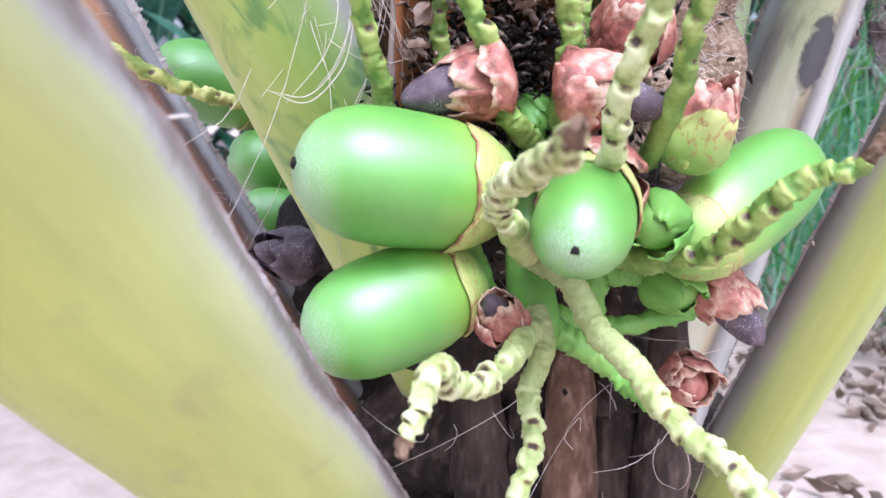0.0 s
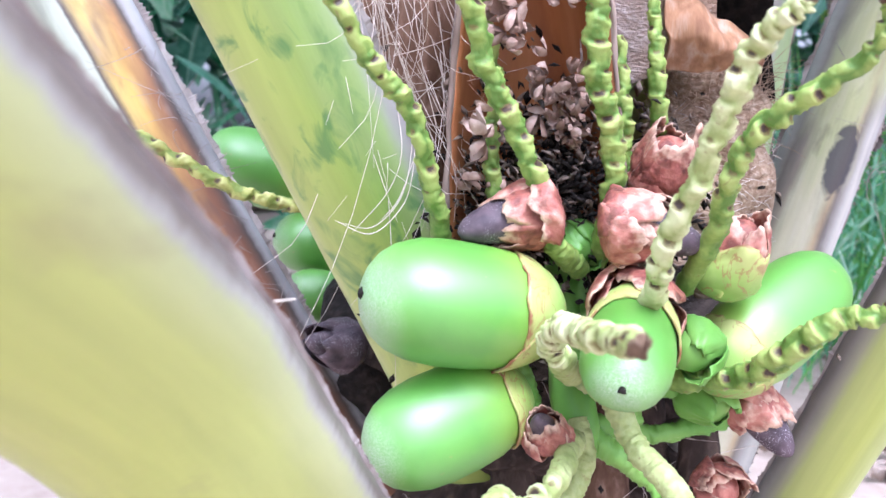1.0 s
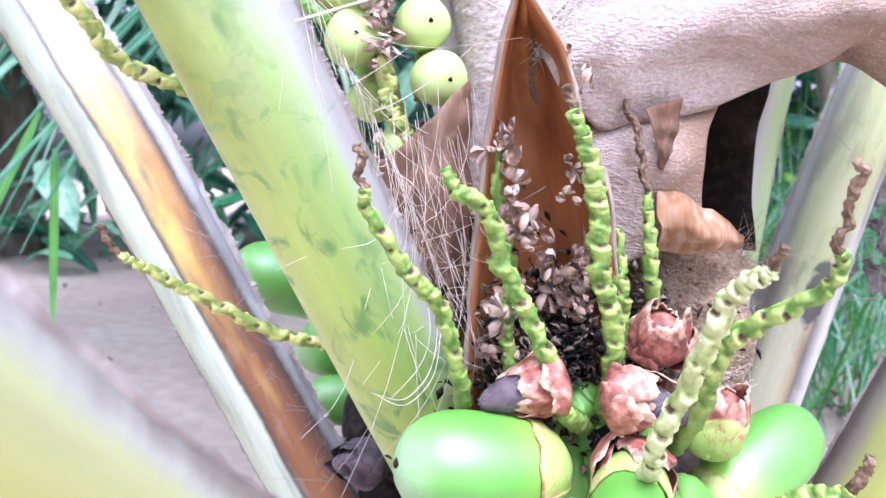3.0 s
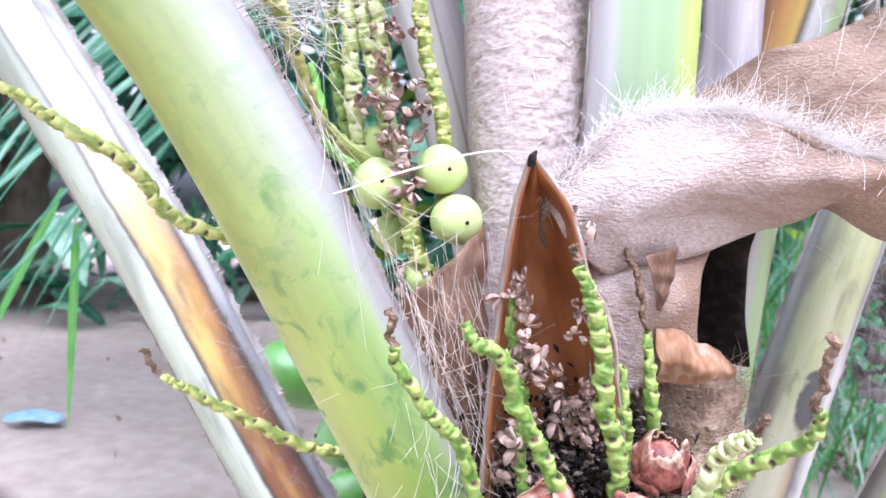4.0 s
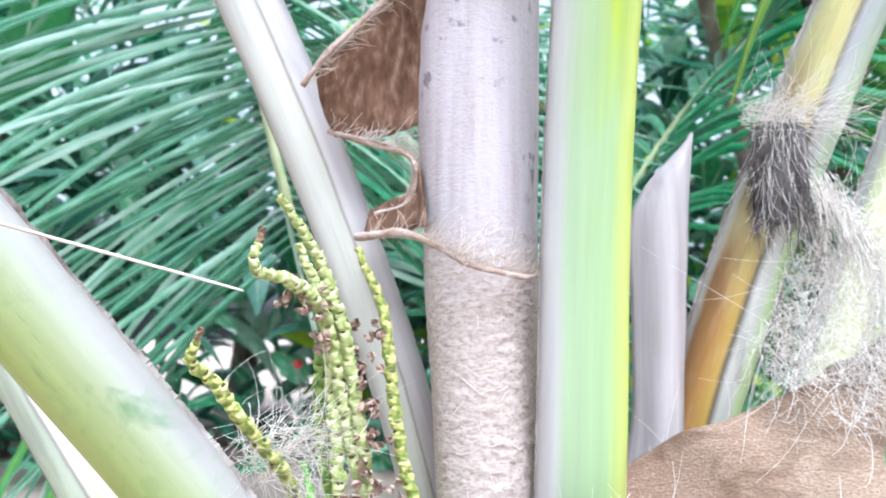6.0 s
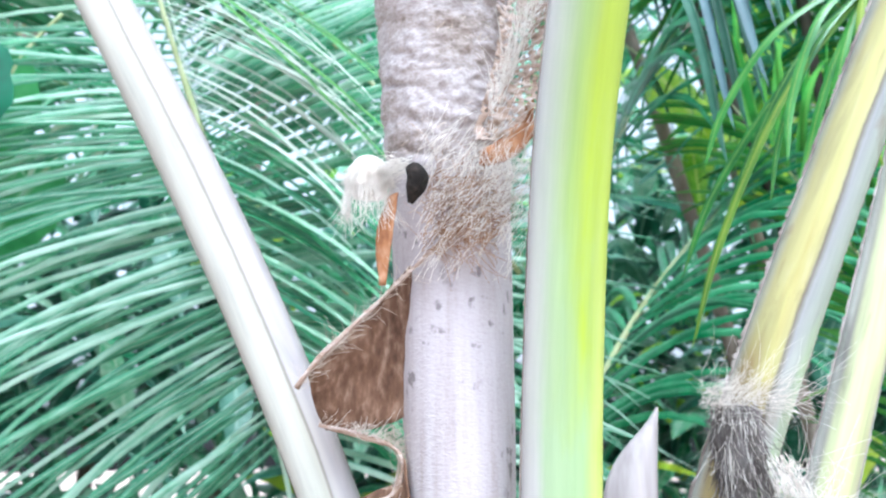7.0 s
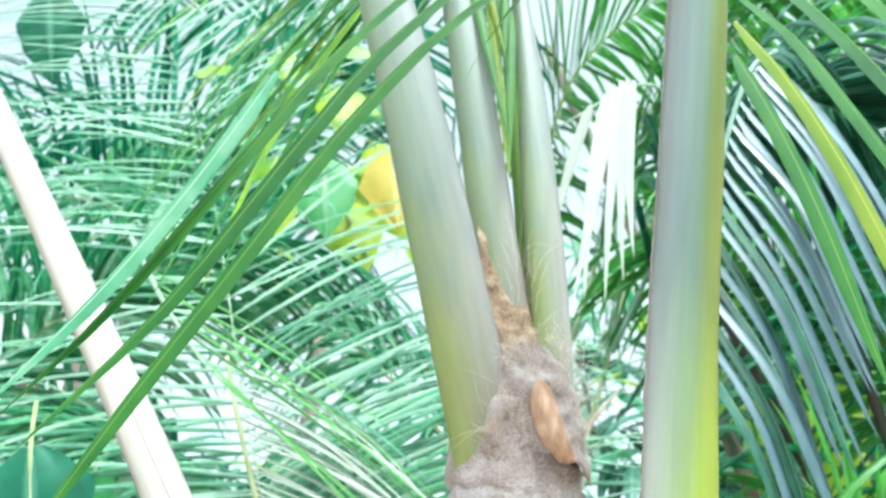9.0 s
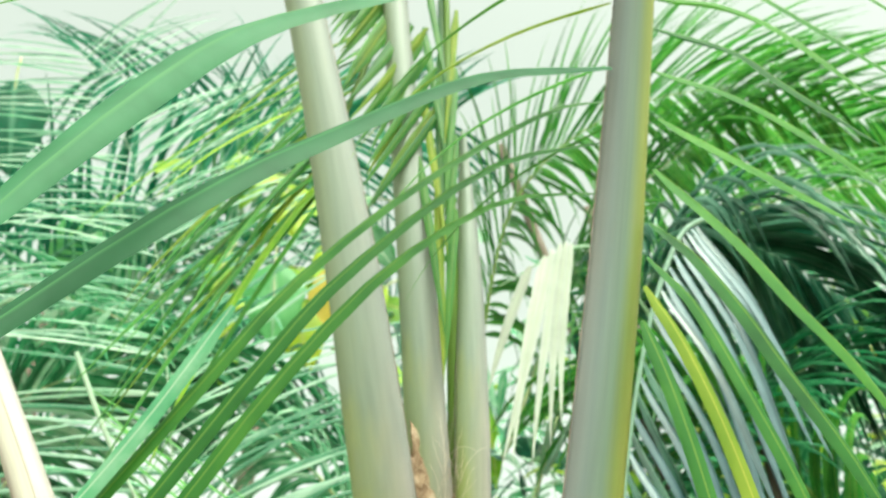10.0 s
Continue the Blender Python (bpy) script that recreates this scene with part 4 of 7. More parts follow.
far_trunk(-4.15, 7.6, 0.2, 6.5, 0.25, "grey-brown palm trunk standing on bare soil", 1)
far_trunk(-4.9, 8.6, 0.16, 6.5, -0.2, "slim grey palm trunk in the grove", 2)
far_trunk(-3.75, 9.6, 0.09, 2.2, 0.1, "thin dark post-like stump beside the trunks", 3)
far_trunk(-2.6, 11.5, 0.15, 7, 0.4, "far shaded palm trunk", 4)
far_trunk(2.2, 4.6, 0.045, 6.5, -1.5, "slender dark leaning stem among the fronds", 5)
far_trunk(2.9, 5.4, 0.05, 6.5, -1.3, "slender dark stem behind the fronds", 6)
far_trunk(4.2, 8.5, 0.16, 7, 0.5, "shaded palm trunk in the grove", 7)


def stone(x, y, s, label, material, flat=0.5, seed=0):
    rng = random.Random(seed)
    bm = bmesh.new()
    bmesh.ops.create_icosphere(bm, subdivisions=3, radius=1)
    for q in bm.verts:
        k = 1 + 0.35 * noise.noise(q.co * 1.3 + V((seed, 0, 0)))
        q.co = V((q.co.x * s * 1.6 * k + x, q.co.y * s * k + y, max(-0.05, q.co.z * s * flat * k + s * flat * 0.6)))
    me = bpy.data.meshes.new("stone")
    bm.to_mesh(me)
    bm.free()
    me.materials.append(material)
    tagged(new("stone", me), label, "stone", "stones on the soil")


stone(-2.55, 7.6, 0.22, "grey rounded stone on the sandy soil", M_STONE, 0.6, 1)
stone(-3.1, 8.8, 0.3, "grey stone by the shaded grove edge", M_STONE, 0.7, 2)
stone(-1.9, 8.2, 0.26, "dark stone at the grove edge", M_WOOD, 0.5, 3)
SX, SY = -1.84, 3.33
scrap = thing("plastic_scrap", "crumpled pale blue plastic scrap on the soil", "plastic scrap")
sheet("film", [[(SX - 0.1, SY - 0.05, 0.02), (SX, SY - 0.07, 0.035), (SX + 0.11, SY - 0.04, 0.015)], [(SX - 0.12, SY, 0.04), (SX, SY, 0.06), (SX + 0.12, SY + 0.01, 0.03)], [(SX - 0.08, SY + 0.07, 0.015), (SX + 0.02, SY + 0.08, 0.03), (SX + 0.1, SY + 0.06, 0.015)]], M_BLUE, scrap, 0.002, 20, 14, 0.02, 18)


def far_thicket():
    """Undergrowth that closes the grove: many small leaves and strap leaves, loosely massed."""
    rng = random.Random(5)
    # the pale thicket's leaves carry the grove's haze in their colour
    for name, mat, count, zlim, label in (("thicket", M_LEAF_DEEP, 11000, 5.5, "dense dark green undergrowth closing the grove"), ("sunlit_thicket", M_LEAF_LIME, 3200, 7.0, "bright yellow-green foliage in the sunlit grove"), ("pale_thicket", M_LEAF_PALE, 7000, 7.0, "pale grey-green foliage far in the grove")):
        sh = Shape()
        for k in range(count):
            a = rng.uniform(-1.25, 1.25)
            r = rng.uniform(6.5, 12)
            x, y = r * math.sin(a), r * math.cos(a)
            z = zlim * rng.random() ** 1.25
            clump = noise.noise(V((x * 0.8, y * 0.8, z * 0.9)))
            if name == "thicket" and x > 0.8 and clump > 0.2:
                continue
            if name == "sunlit_thicket" and (clump < 0.1 or x < -1.5):
                continue
            if a < -0.12 and z < 1.5 and (name != "pale_thicket" or rng.random() < 0.6) and rng.random() < 0.85:
                continue
            if a < -0.12 and z < 1.9 and name == "thicket" and rng.random() < 0.45:
                continue
            if z > 4.0 and (clump < -0.1 or a < 0.1):
                continue
            L = rng.uniform(0.3, 0.85)
            d = V((rng.gauss(0, 1), rng.gauss(0, 0.6), rng.gauss(0.1, 0.6)))
            leaflet(sh, (x, y, z), d, (0, -0.4, 1), L, L * rng.uniform(0.15, 0.5), 1.2, 4, 0.3)
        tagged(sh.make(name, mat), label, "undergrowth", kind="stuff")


far_thicket()


def low_growth():
    """Knee-high grass and seedlings at the edge of the clearing."""
    rng = random.Random(17)
    sh = Shape()
    pale = Shape()
    for k in range(1000):
        x, y = rng.uniform(0.8, 3.4), rng.uniform(2.4, 5.0)
        L = rng.uniform(0.4, 1.5)
        leaflet(sh if k % 2 else pale, (x, y, 0.0), (rng.gauss(0.1, 0.4), rng.gauss(0, 0.25), 1), (0, -1, 0.2), L, rng.uniform(0.006, 0.014), 1.2, 7, 0.3)
    tagged(sh.make("undergrowth", M_LEAF), "tall fine green grass at the clearing edge", "undergrowth", kind="stuff")
    tagged(pale.make("dry_grass", M_LEAF_PALE), "pale dry grass among green blades", "undergrowth", kind="stuff")


low_growth()

# ---- palm fronds behind ----
FR = [
    # the hanging frond beside the upright stalk comes last
    # curve, leaflet length, material, pairs, width, droop, label
    ([(-0.22, 1.45, 0.95), (-0.33, 1.5, 1.35), (-0.43, 1.5, 1.75), (-0.53, 1.52, 2.08), (-0.64, 1.6, 2.4), (-1.06, 1.9, 3.73), (-1.64, 2.1, 4.8)], 1.0, M_LEAF_FAN, 100, 0.014, 0.6, "pale grey-green palm frond with long narrow leaflets"),
    ([(0.3, 2.4, 1.0), (-0.3, 2.4, 1.9), (-1.1, 2.3, 2.5), (-2.0, 2.2, 2.7)], 0.9, M_LEAF_FAR, 50, 0.032, 1.3, "green palm frond with drooping leaflets"),
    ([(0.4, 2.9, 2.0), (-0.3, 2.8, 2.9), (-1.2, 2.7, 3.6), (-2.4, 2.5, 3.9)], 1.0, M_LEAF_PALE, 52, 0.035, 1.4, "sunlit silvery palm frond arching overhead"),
    ([(0.2, 2.0, 1.0), (0.7, 2.1, 1.8), (1.3, 2.1, 2.3), (2.1, 2.0, 2.4)], 0.9, M_LEAF_FAR, 48, 0.034, 1.3, "dark green palm frond with drooping leaflets"),
    ([(0.5, 2.4, 2.0), (1.0, 2.4, 2.9), (1.7, 2.3, 3.4), (2.6, 2.2, 3.5)], 1.0, M_LEAF_FAR, 50, 0.036, 1.6, "arching palm frond with hanging blue-green leaflets"),
    ([(0.4, 2.8, 2.6), (0.9, 2.8, 3.8), (1.8, 2.7, 4.5), (3.0, 2.6, 4.7)], 1.0, M_LEAF, 50, 0.036, 1.4, "green palm frond high overhead in the light"),
    ([(1.7, 1.9, 0.2), (1.5, 1.9, 1.0), (1.3, 1.9, 1.7), (0.9, 1.9, 2.3)], 0.75, M_LEAF, 40, 0.03, 0.8, "green palm frond standing beside the crown"),
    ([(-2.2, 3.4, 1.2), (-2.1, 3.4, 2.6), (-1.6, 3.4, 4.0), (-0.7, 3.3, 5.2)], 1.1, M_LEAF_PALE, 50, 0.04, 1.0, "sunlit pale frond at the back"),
    ([(2.6, 3.6, 1.0), (2.3, 3.6, 2.4), (1.9, 3.6, 3.6), (1.2, 3.5, 4.8)], 1.1, M_LEAF_FAR, 48, 0.04, 1.0, "shaded frond at the back of the grove"),
    ([(-0.1, 3.8, 3.2), (-1.0, 3.8, 4.4), (-2.2, 3.7, 5.0), (-3.6, 3.5, 5.1)], 1.3, M_LEAF_TEAL, 54, 0.045, 1.5, "dark teal frond overhead"),
    ([(0.1, 4.2, 3.6), (-0.3, 4.2, 5.0), (-1.2, 4.1, 6.1), (-2.6, 4.0, 6.6)], 1.3, M_LEAF_TEAL, 54, 0.045, 1.3, "thin teal frond against the sky"),
    ([(0.5, 3.6, 3.4), (1.1, 3.6, 4.8), (2.0, 3.5, 5.7), (3.3, 3.4, 5.9)], 1.3, M_LEAF, 54, 0.045, 1.4, "green frond overhead against the sky"),
    ([(-2.8, 2.6, 1.4), (-2.3, 2.5, 2.4), (-1.6, 2.4, 3.1), (-0.8, 2.3, 3.4)], 1.0, M_LEAF_FAR, 50, 0.036, 1.4, "green frond with a bowed midrib"),
    ([(0.9, 3.9, 1.2), (0.5, 3.9, 2.4), (-0.2, 3.9, 3.4), (-1.2, 3.8, 4.0)], 1.3, M_LEAF_FAR, 54, 0.05, 1.3, "dark frond filling the back of the grove"),
    ([(0.5, 2.4, 2.9), (0.9, 2.2, 3.6), (1.2, 2.1, 3.85), (1.5, 2.1, 3.75), (1.9, 2.0, 3.3)], 1.1, M_LEAF_DEEP, 50, 0.04, 2.6, "dark blue-green palm frond with hanging leaflets"),
    ([(2.0, 2.2, 1.6), (1.7, 2.2, 2.4), (1.25, 2.2, 3.0), (0.7, 2.15, 3.3)], 0.9, M_LEAF, 46, 0.034, 1.6, "deep green palm frond crossing behind the stalk"),
    ([(0.3, 3.3, 3.6), (0.6, 3.2, 4.9), (1.4, 3.1, 5.6), (2.6, 3.0, 5.8)], 1.2, M_LEAF, 50, 0.035, 0.9, "yellow-green frond spread against the sky"),
    ([(-2.6, 3.3, 3.2), (-2.0, 3.2, 4.3), (-1.0, 3.1, 5.0), (0.2, 3.0, 5.3)], 1.2, M_LEAF_TEAL, 50, 0.035, 0.9, "blue-green frond reaching over the clearing"),
]
for k, (pts, L, mat, pairs, wd, droop, label) in enumerate(FR):
    extra = {"up": (0, -1, 0.2), "sweep": (-0.8, -0.55, -0.05, 0.2, 0.35, 0.5, 0.6), "start": 0.17} if k == 0 else {}
    frond("palm_frond", pts, L, mat, label, 20 + k, int(pairs * (1.35 if pts[0][0] > 0.15 and pts[0][2] < 2.7 else 1.1 if mat is M_LEAF_TEAL else 1.7)), wd, droop, single=max(q[1] for q in pts) < 3.7, radius=0.006 if k == 0 else 0.012, rachis=mat if k == 0 or k > 13 else None, mixed=M_LEAF_PALE if mat in (M_LEAF_FAR, M_LEAF_FAN) and pts[0][0] < 0.35 else None, **extra)


# hanging leaflets behind the crown, sunlight put into their white colour
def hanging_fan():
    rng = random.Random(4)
    ob = thing("hanging_leaflets", "leaflets hanging in a fan from a frond, coloured white as sunlit", "palm frond", "palm frond behind")
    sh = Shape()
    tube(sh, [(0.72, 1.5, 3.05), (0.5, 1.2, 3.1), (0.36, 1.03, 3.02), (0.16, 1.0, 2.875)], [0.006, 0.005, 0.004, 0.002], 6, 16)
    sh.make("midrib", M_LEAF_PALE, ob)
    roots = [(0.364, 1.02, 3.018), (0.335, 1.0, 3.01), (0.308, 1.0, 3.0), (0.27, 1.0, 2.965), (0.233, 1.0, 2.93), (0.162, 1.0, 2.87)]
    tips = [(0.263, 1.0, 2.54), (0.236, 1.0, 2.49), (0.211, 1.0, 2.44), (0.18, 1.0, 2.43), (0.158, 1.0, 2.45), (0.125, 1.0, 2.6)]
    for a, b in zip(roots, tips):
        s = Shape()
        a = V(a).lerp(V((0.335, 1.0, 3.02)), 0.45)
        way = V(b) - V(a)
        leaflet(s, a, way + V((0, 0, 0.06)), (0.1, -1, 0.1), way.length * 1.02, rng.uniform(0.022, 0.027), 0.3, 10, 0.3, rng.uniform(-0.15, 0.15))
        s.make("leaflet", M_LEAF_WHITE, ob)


hanging_fan()


def broad_leaf(place, way, length, width, material, label, seed=0, up=(0, -1, 0.5)):
    """A broad lobed leaf on a short stalk, cupped and wavy."""
    d = V(way).normalized()
    side = d.cross(V(up)).normalized()
    nrm = side.cross(d)
    nu, nv = 12, 8
    v, f, a, l = [], [], [], []
    for i in range(nu + 1):
        y = i / nu
        w = width * 0.5 * math.sin(math.pi * min(1, 0.06 + 0.94 * y ** 0.8)) * (1 + 0.06 * math.sin(y * 21 + seed))
        for k in range(nv + 1):
            x = -1 + 2 * k / nv
            p = V(place) + d * length * y + side * (w * x) + nrm * (length * (-0.16 * y * y - 0.1 * x * x * (w / width) + 0.03 * noise.noise(V((x * 2, y * 4, seed)))))
            v.append(p)
            a.append(x)
            l.append(y)
    m = nv + 1
    f = [(i * m + k, (i + 1) * m + k, (i + 1) * m + k + 1, i * m + k + 1) for i in range(nu) for k in range(nv)]
    ob = thing("broad_leaf", label, "broad leaf", "broad leaves in the grove")
    make("blade", v, f, material, ob, "", True, {"across": a, "along": l})
    sh = Shape()
    tube(sh, [V(place) - d * length * 0.35 - nrm * 0.03, V(place), V(place) + d * length * 0.5 - nrm * 0.05 * length], [0.006, 0.006, 0.002], 6, 8)
    sh.make("leaf_stalk", M_RACHIS_FAR, ob)


def crossing_leaflets():
    """Narrow green leaflets of a nearer frond that hang across the clearing."""
    rng = random.Random(14)
    ob = thing("palm_frond", "narrow bright green leaflets hanging across the clearing", "palm frond", "palm fronds behind")
    sh = Shape()
    tube(sh, [(-1.0, 1.5, 2.9), (-0.8, 1.3, 2.6), (-0.62, 1.12, 2.36)], [0.008, 0.006, 0.003], 7, 16)
    sh.make("midrib", M_LEAF_FAN, ob)
    for k in range(8):
        s = Shape()
        root = V((-0.9, 1.4, 2.75)).lerp(V((-0.6, 1.1, 2.34)), k / 7)
        way = V((0.85 - 0.02 * k, -0.1, -0.42 - 0.03 * k)) + V((rng.gauss(0, 0.08), rng.gauss(0, 0.08), rng.gauss(0, 0.06)))
        leaflet(s, root, way, (0.3, -0.5, 1), rng.uniform(0.7, 1.0), rng.uniform(0.013, 0.019), 0.3, 10, 0.5, rng.uniform(-0.15, 0.15))
        s.make("leaflet", M_LEAF, ob)


crossing_leaflets()


def strap_leaflets():
    """Bright green strap leaflets that arch over and hang beside the split stalk."""
    rng = random.Random(23)
    ob = thing("palm_frond", "bright green strap leaflets arching over and hanging down", "palm frond", "palm fronds behind")
    s = Shape()
    tube(s, [(1.0, 1.05, 2.24), (0.9, 1.0, 2.2), (0.8, 0.95, 2.165), (0.74, 0.93, 2.13)], [0.007, 0.006, 0.005, 0.003], 7, 14)
    s.make("midrib", M_RACHIS_FAR, ob)
    for k, (x, z) in enumerate(((0.43, 1.62), (0.48, 1.65), (0.53, 1.71), (0.38, 1.48), (0.58, 1.56), (0.55, 1.77), (0.64, 1.62), (0.7, 1.75), (0.46, 1.8))):
        root = V((0.82 - 0.008 * k, 0.95, 2.17 - 0.003 * k))
        tip = V((x, 0.95 + rng.gauss(0, 0.06), z))
        mid = root.lerp(tip, 0.45) + V((-0.03, -0.02, 0.05 + rng.gauss(0, 0.015)))
        low = root.lerp(tip, 0.78) + V((-0.025, 0, 0.03))
        s = Shape()
        curved_leaflet(s, [root, mid, low, tip], rng.uniform(0.011, 0.018), (-0.4, -0.8, 0.5))
        s.make("leaflet", (M_LEAF, M_LEAF_GOLD)[k % 4 == 3], ob)


strap_leaflets()


def sheen_frond():
    """A frond whose dense leaflets lie flat; white and pale colours paint the sky's sheen on them."""
    rng = random.Random(37)
    ob = thing("palm_frond", "frond of dense leaflets with sky sheen painted silvery white", "palm frond", "palm fronds behind")
    rib = [(-0.66, 1.42, 2.5), (-0.6, 1.41, 2.3), (-0.49, 1.4, 1.98), (-0.39, 1.4, 1.66), (-0.32, 1.4, 1.4)]
    s = Shape()
    tube(s, rib, [0.005, 0.006, 0.008, 0.009, 0.01], 7, 24)
    s.make("midrib", M_RACHIS_FAR, ob)
    path = spline(rib, 90)
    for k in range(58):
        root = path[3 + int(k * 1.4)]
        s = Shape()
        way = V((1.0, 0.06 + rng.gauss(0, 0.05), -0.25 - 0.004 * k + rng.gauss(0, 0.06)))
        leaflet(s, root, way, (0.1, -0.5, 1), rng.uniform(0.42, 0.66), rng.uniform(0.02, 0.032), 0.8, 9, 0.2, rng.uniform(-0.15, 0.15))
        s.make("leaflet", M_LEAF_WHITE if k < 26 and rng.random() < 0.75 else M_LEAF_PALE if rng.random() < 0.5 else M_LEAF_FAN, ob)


sheen_frond()


def blue_frond():
    """A frond whose blue-grey leaflets hang side by side and dark stalks behind it."""
    rng = random.Random(41)
    ob = thing("palm_frond", "blue-grey glossy leaflets hanging side by side", "palm frond", "palm fronds behind")
    rib = [(0.76, 1.12, 3.2), (0.68, 1.1, 3.13), (0.6, 1.1, 2.97), (0.53, 1.1, 2.77), (0.47, 1.1, 2.55), (0.42, 1.1, 2.3)]
    s = Shape()
    tube(s, rib, [0.008, 0.008, 0.007, 0.006, 0.005, 0.003], 7, 24)
    s.make("midrib", M_LEAF_DEEP, ob)
    path = spline(rib, 100)
    for k in range(22):
        f = k / 21
        root = path[int(8 + 88 * f)]
        tip = V((0.9, 1.06, 2.55)).lerp(V((0.52, 1.08, 1.85)), f) + V((rng.gauss(0, 0.015), rng.gauss(0, 0.03), rng.gauss(0, 0.03)))
        mid = root.lerp(tip, 0.5) + V((0.02, -0.02, 0.03))
        s = Shape()
        curved_leaflet(s, [root, mid, tip], rng.uniform(0.03, 0.036), (0.35, -1, 0.3), 0.6)
        s.make("leaflet", M_LEAF_DEEP if k > 12 and k % 2 else M_LEAF_BLUE, ob)


blue_frond()


def dark_stalk(pts, radius, label):
    ob = thing("palm_frond", label, "palm frond", "palm fronds behind")
    s = Shape()
    tube(s, pts, [radius, radius, radius * 0.8], 8, 20)
    s.make("midrib", M_OLD_STALK, ob)
    rng = random.Random(len(label))
    path = spline(pts, 40)
    for k in range(16):
        s = Shape()
        leaflet(s, path[2 + 2 * k], (1 if k % 2 else -1, -0.2, -0.5 + rng.gauss(0, 0.15)), (0, -0.4, 1), rng.uniform(0.3, 0.5), 0.02, 1.0, 8, 0.45)
        s.make("leaflet", M_LEAF_TEAL, ob)


dark_stalk([(0.84, 2.2, 3.05), (0.907, 2.2, 2.85), (1.11, 2.2, 2.188), (1.2, 2.2, 1.8)], 0.022, "dark shaded frond with a slim brown midrib")
dark_stalk([(1.28, 2.2, 3.2), (1.296, 2.2, 3.031), (1.33, 2.2, 2.485), (1.36, 2.2, 2.0)], 0.02, "dark frond hanging behind the blue leaflets")
broad_leaf((-1.04, 1.3, 2.24), (0.2, 0.0, -0.95), 0.34, 0.26, M_LEAF_TEAL, "blue-green broad leaf beside the fronds", 21)
rb = random.Random(9)
for k in range(16):
    c = V((2.45 + rb.gauss(0, 0.28), 5.1 + rb.gauss(0, 0.1), 4.0 + rb.gauss(0, 0.35)))
    broad_leaf(c, (rb.gauss(0.2, 0.5), rb.gauss(-0.3, 0.3), rb.gauss(-0.5, 0.5)), rb.uniform(0.5, 0.9), rb.uniform(0.2, 0.34), M_LEAF_LIME, "broad lime-green leaf lit by the sky", k + 50)
for k in range(6):
    c = V((-0.68 + rb.gauss(0, 0.08), 2.4 + rb.gauss(0, 0.1), 4.32 + rb.gauss(0, 0.1)))
    broad_leaf(c, (rb.gauss(0, 0.6), -0.3, rb.gauss(-0.7, 0.3)), rb.uniform(0.22, 0.34), rb.uniform(0.1, 0.18), M_LEAF_LIME, "broad yellow-green leaf high overhead", k + 80)
for k in range(12):
    c = V((-0.62 + rb.gauss(0, 0.25), 2.75 + rb.gauss(0, 0.12), 4.0 + rb.gauss(0, 0.28)))
    broad_leaf(c, (rb.gauss(0, 0.6), -0.3, rb.gauss(-0.6, 0.4)), rb.uniform(0.24, 0.4), rb.uniform(0.1, 0.2), M_LEAF_LIME, "yellow-green leaf lit by the sky", k + 120)
broad_leaf((-0.33, 2.2, 3.7), (0.1, -0.1, -1), 0.36, 0.27, M_LEAF_YELLOW, "small ripe yellow leaf hanging among fronds", 5)
broad_leaf((-0.62, 2.3, 3.75), (0.1, -0.2, -1), 0.4, 0.26, M_LEAF_BROAD, "bright green broad leaf beside a yellow one", 7)
broad_leaf((2.0, 2.5, 3.62), (0.1, -0.1, -1), 0.16, 0.1, M_LEAF_YELLOW, "orange-yellow dying leaf in the thicket", 6)
broad_leaf((-1.0, 1.6, 2.3), (-0.45, 0.0, -0.9), 0.42, 0.24, M_LEAF_BROAD, "large blue-green leaf beside the leaf stalk", 9)
broad_leaf((-1.8, 2.0, 4.45), (0.15, 0.1, -1), 0.45, 0.28, M_LEAF_TEAL, "large blue-green leaf high among fronds", 13)
for k in range(14):
    c = V((2.25 + rb.gauss(0, 0.4), 4.5 + rb.gauss(0, 0.3), 3.55 + rb.gauss(0, 0.5)))
    broad_leaf(c, (rb.gauss(0, 1), rb.gauss(-0.3, 0.3), rb.gauss(-0.5, 0.6)), rb.uniform(0.4, 0.75), rb.uniform(0.16, 0.34), M_LEAF_LIME, "bright lime-green leaf lit by the sky", k)
for k in range(7):
    c = V((-0.6 + rb.gauss(0, 0.25), 3.6 + rb.gauss(0, 0.2), 4.4 + rb.gauss(0, 0.3)))
    broad_leaf(c, (rb.gauss(0, 1), -0.3, rb.gauss(-0.6, 0.4)), rb.uniform(0.4, 0.6), rb.uniform(0.25, 0.4), M_LEAF_LIME if k > 2 else M_LEAF_BROAD, "broad yellow-green leaf high in the grove", k + 30)
broad_leaf((-1.75, 3.6, 2.75), (-0.6, 0.1, -0.6), 0.75, 0.55, M_LEAF_BROAD, "broad blue-green leaf beside the fronds", 8)
broad_leaf((-2.2, 3.9, 5.2), (0.3, 0.1, -1), 0.9, 0.6, M_LEAF_BROAD, "broad green leaf hanging high in the grove", 12)



def blossom(place, size):
    """A single red flower of five cupped petals."""
    ob = thing("red_blossom", "small red flower in the shaded undergrowth", "flower")
    c = V(place)
    s = Shape()
    tube(s, [c + V((0.02, 0.03, -0.35)), c + V((0.01, 0.02, -0.15)), c], [0.006, 0.005, 0.004], 6, 10)
    s.make("flower_stalk", M_LEAF_DEEP, ob)
    for k in range(5):
        a = 2 * math.pi * k / 5
        s = Shape()
        leaflet(s, c, (math.cos(a), -0.5, math.sin(a)), (0, -1, 0), size, size * 0.75, 0.4, 6, 0.25)
        s.make("petal", M_PETAL, ob)


blossom((-0.846, 5.0, 0.93), 0.04)

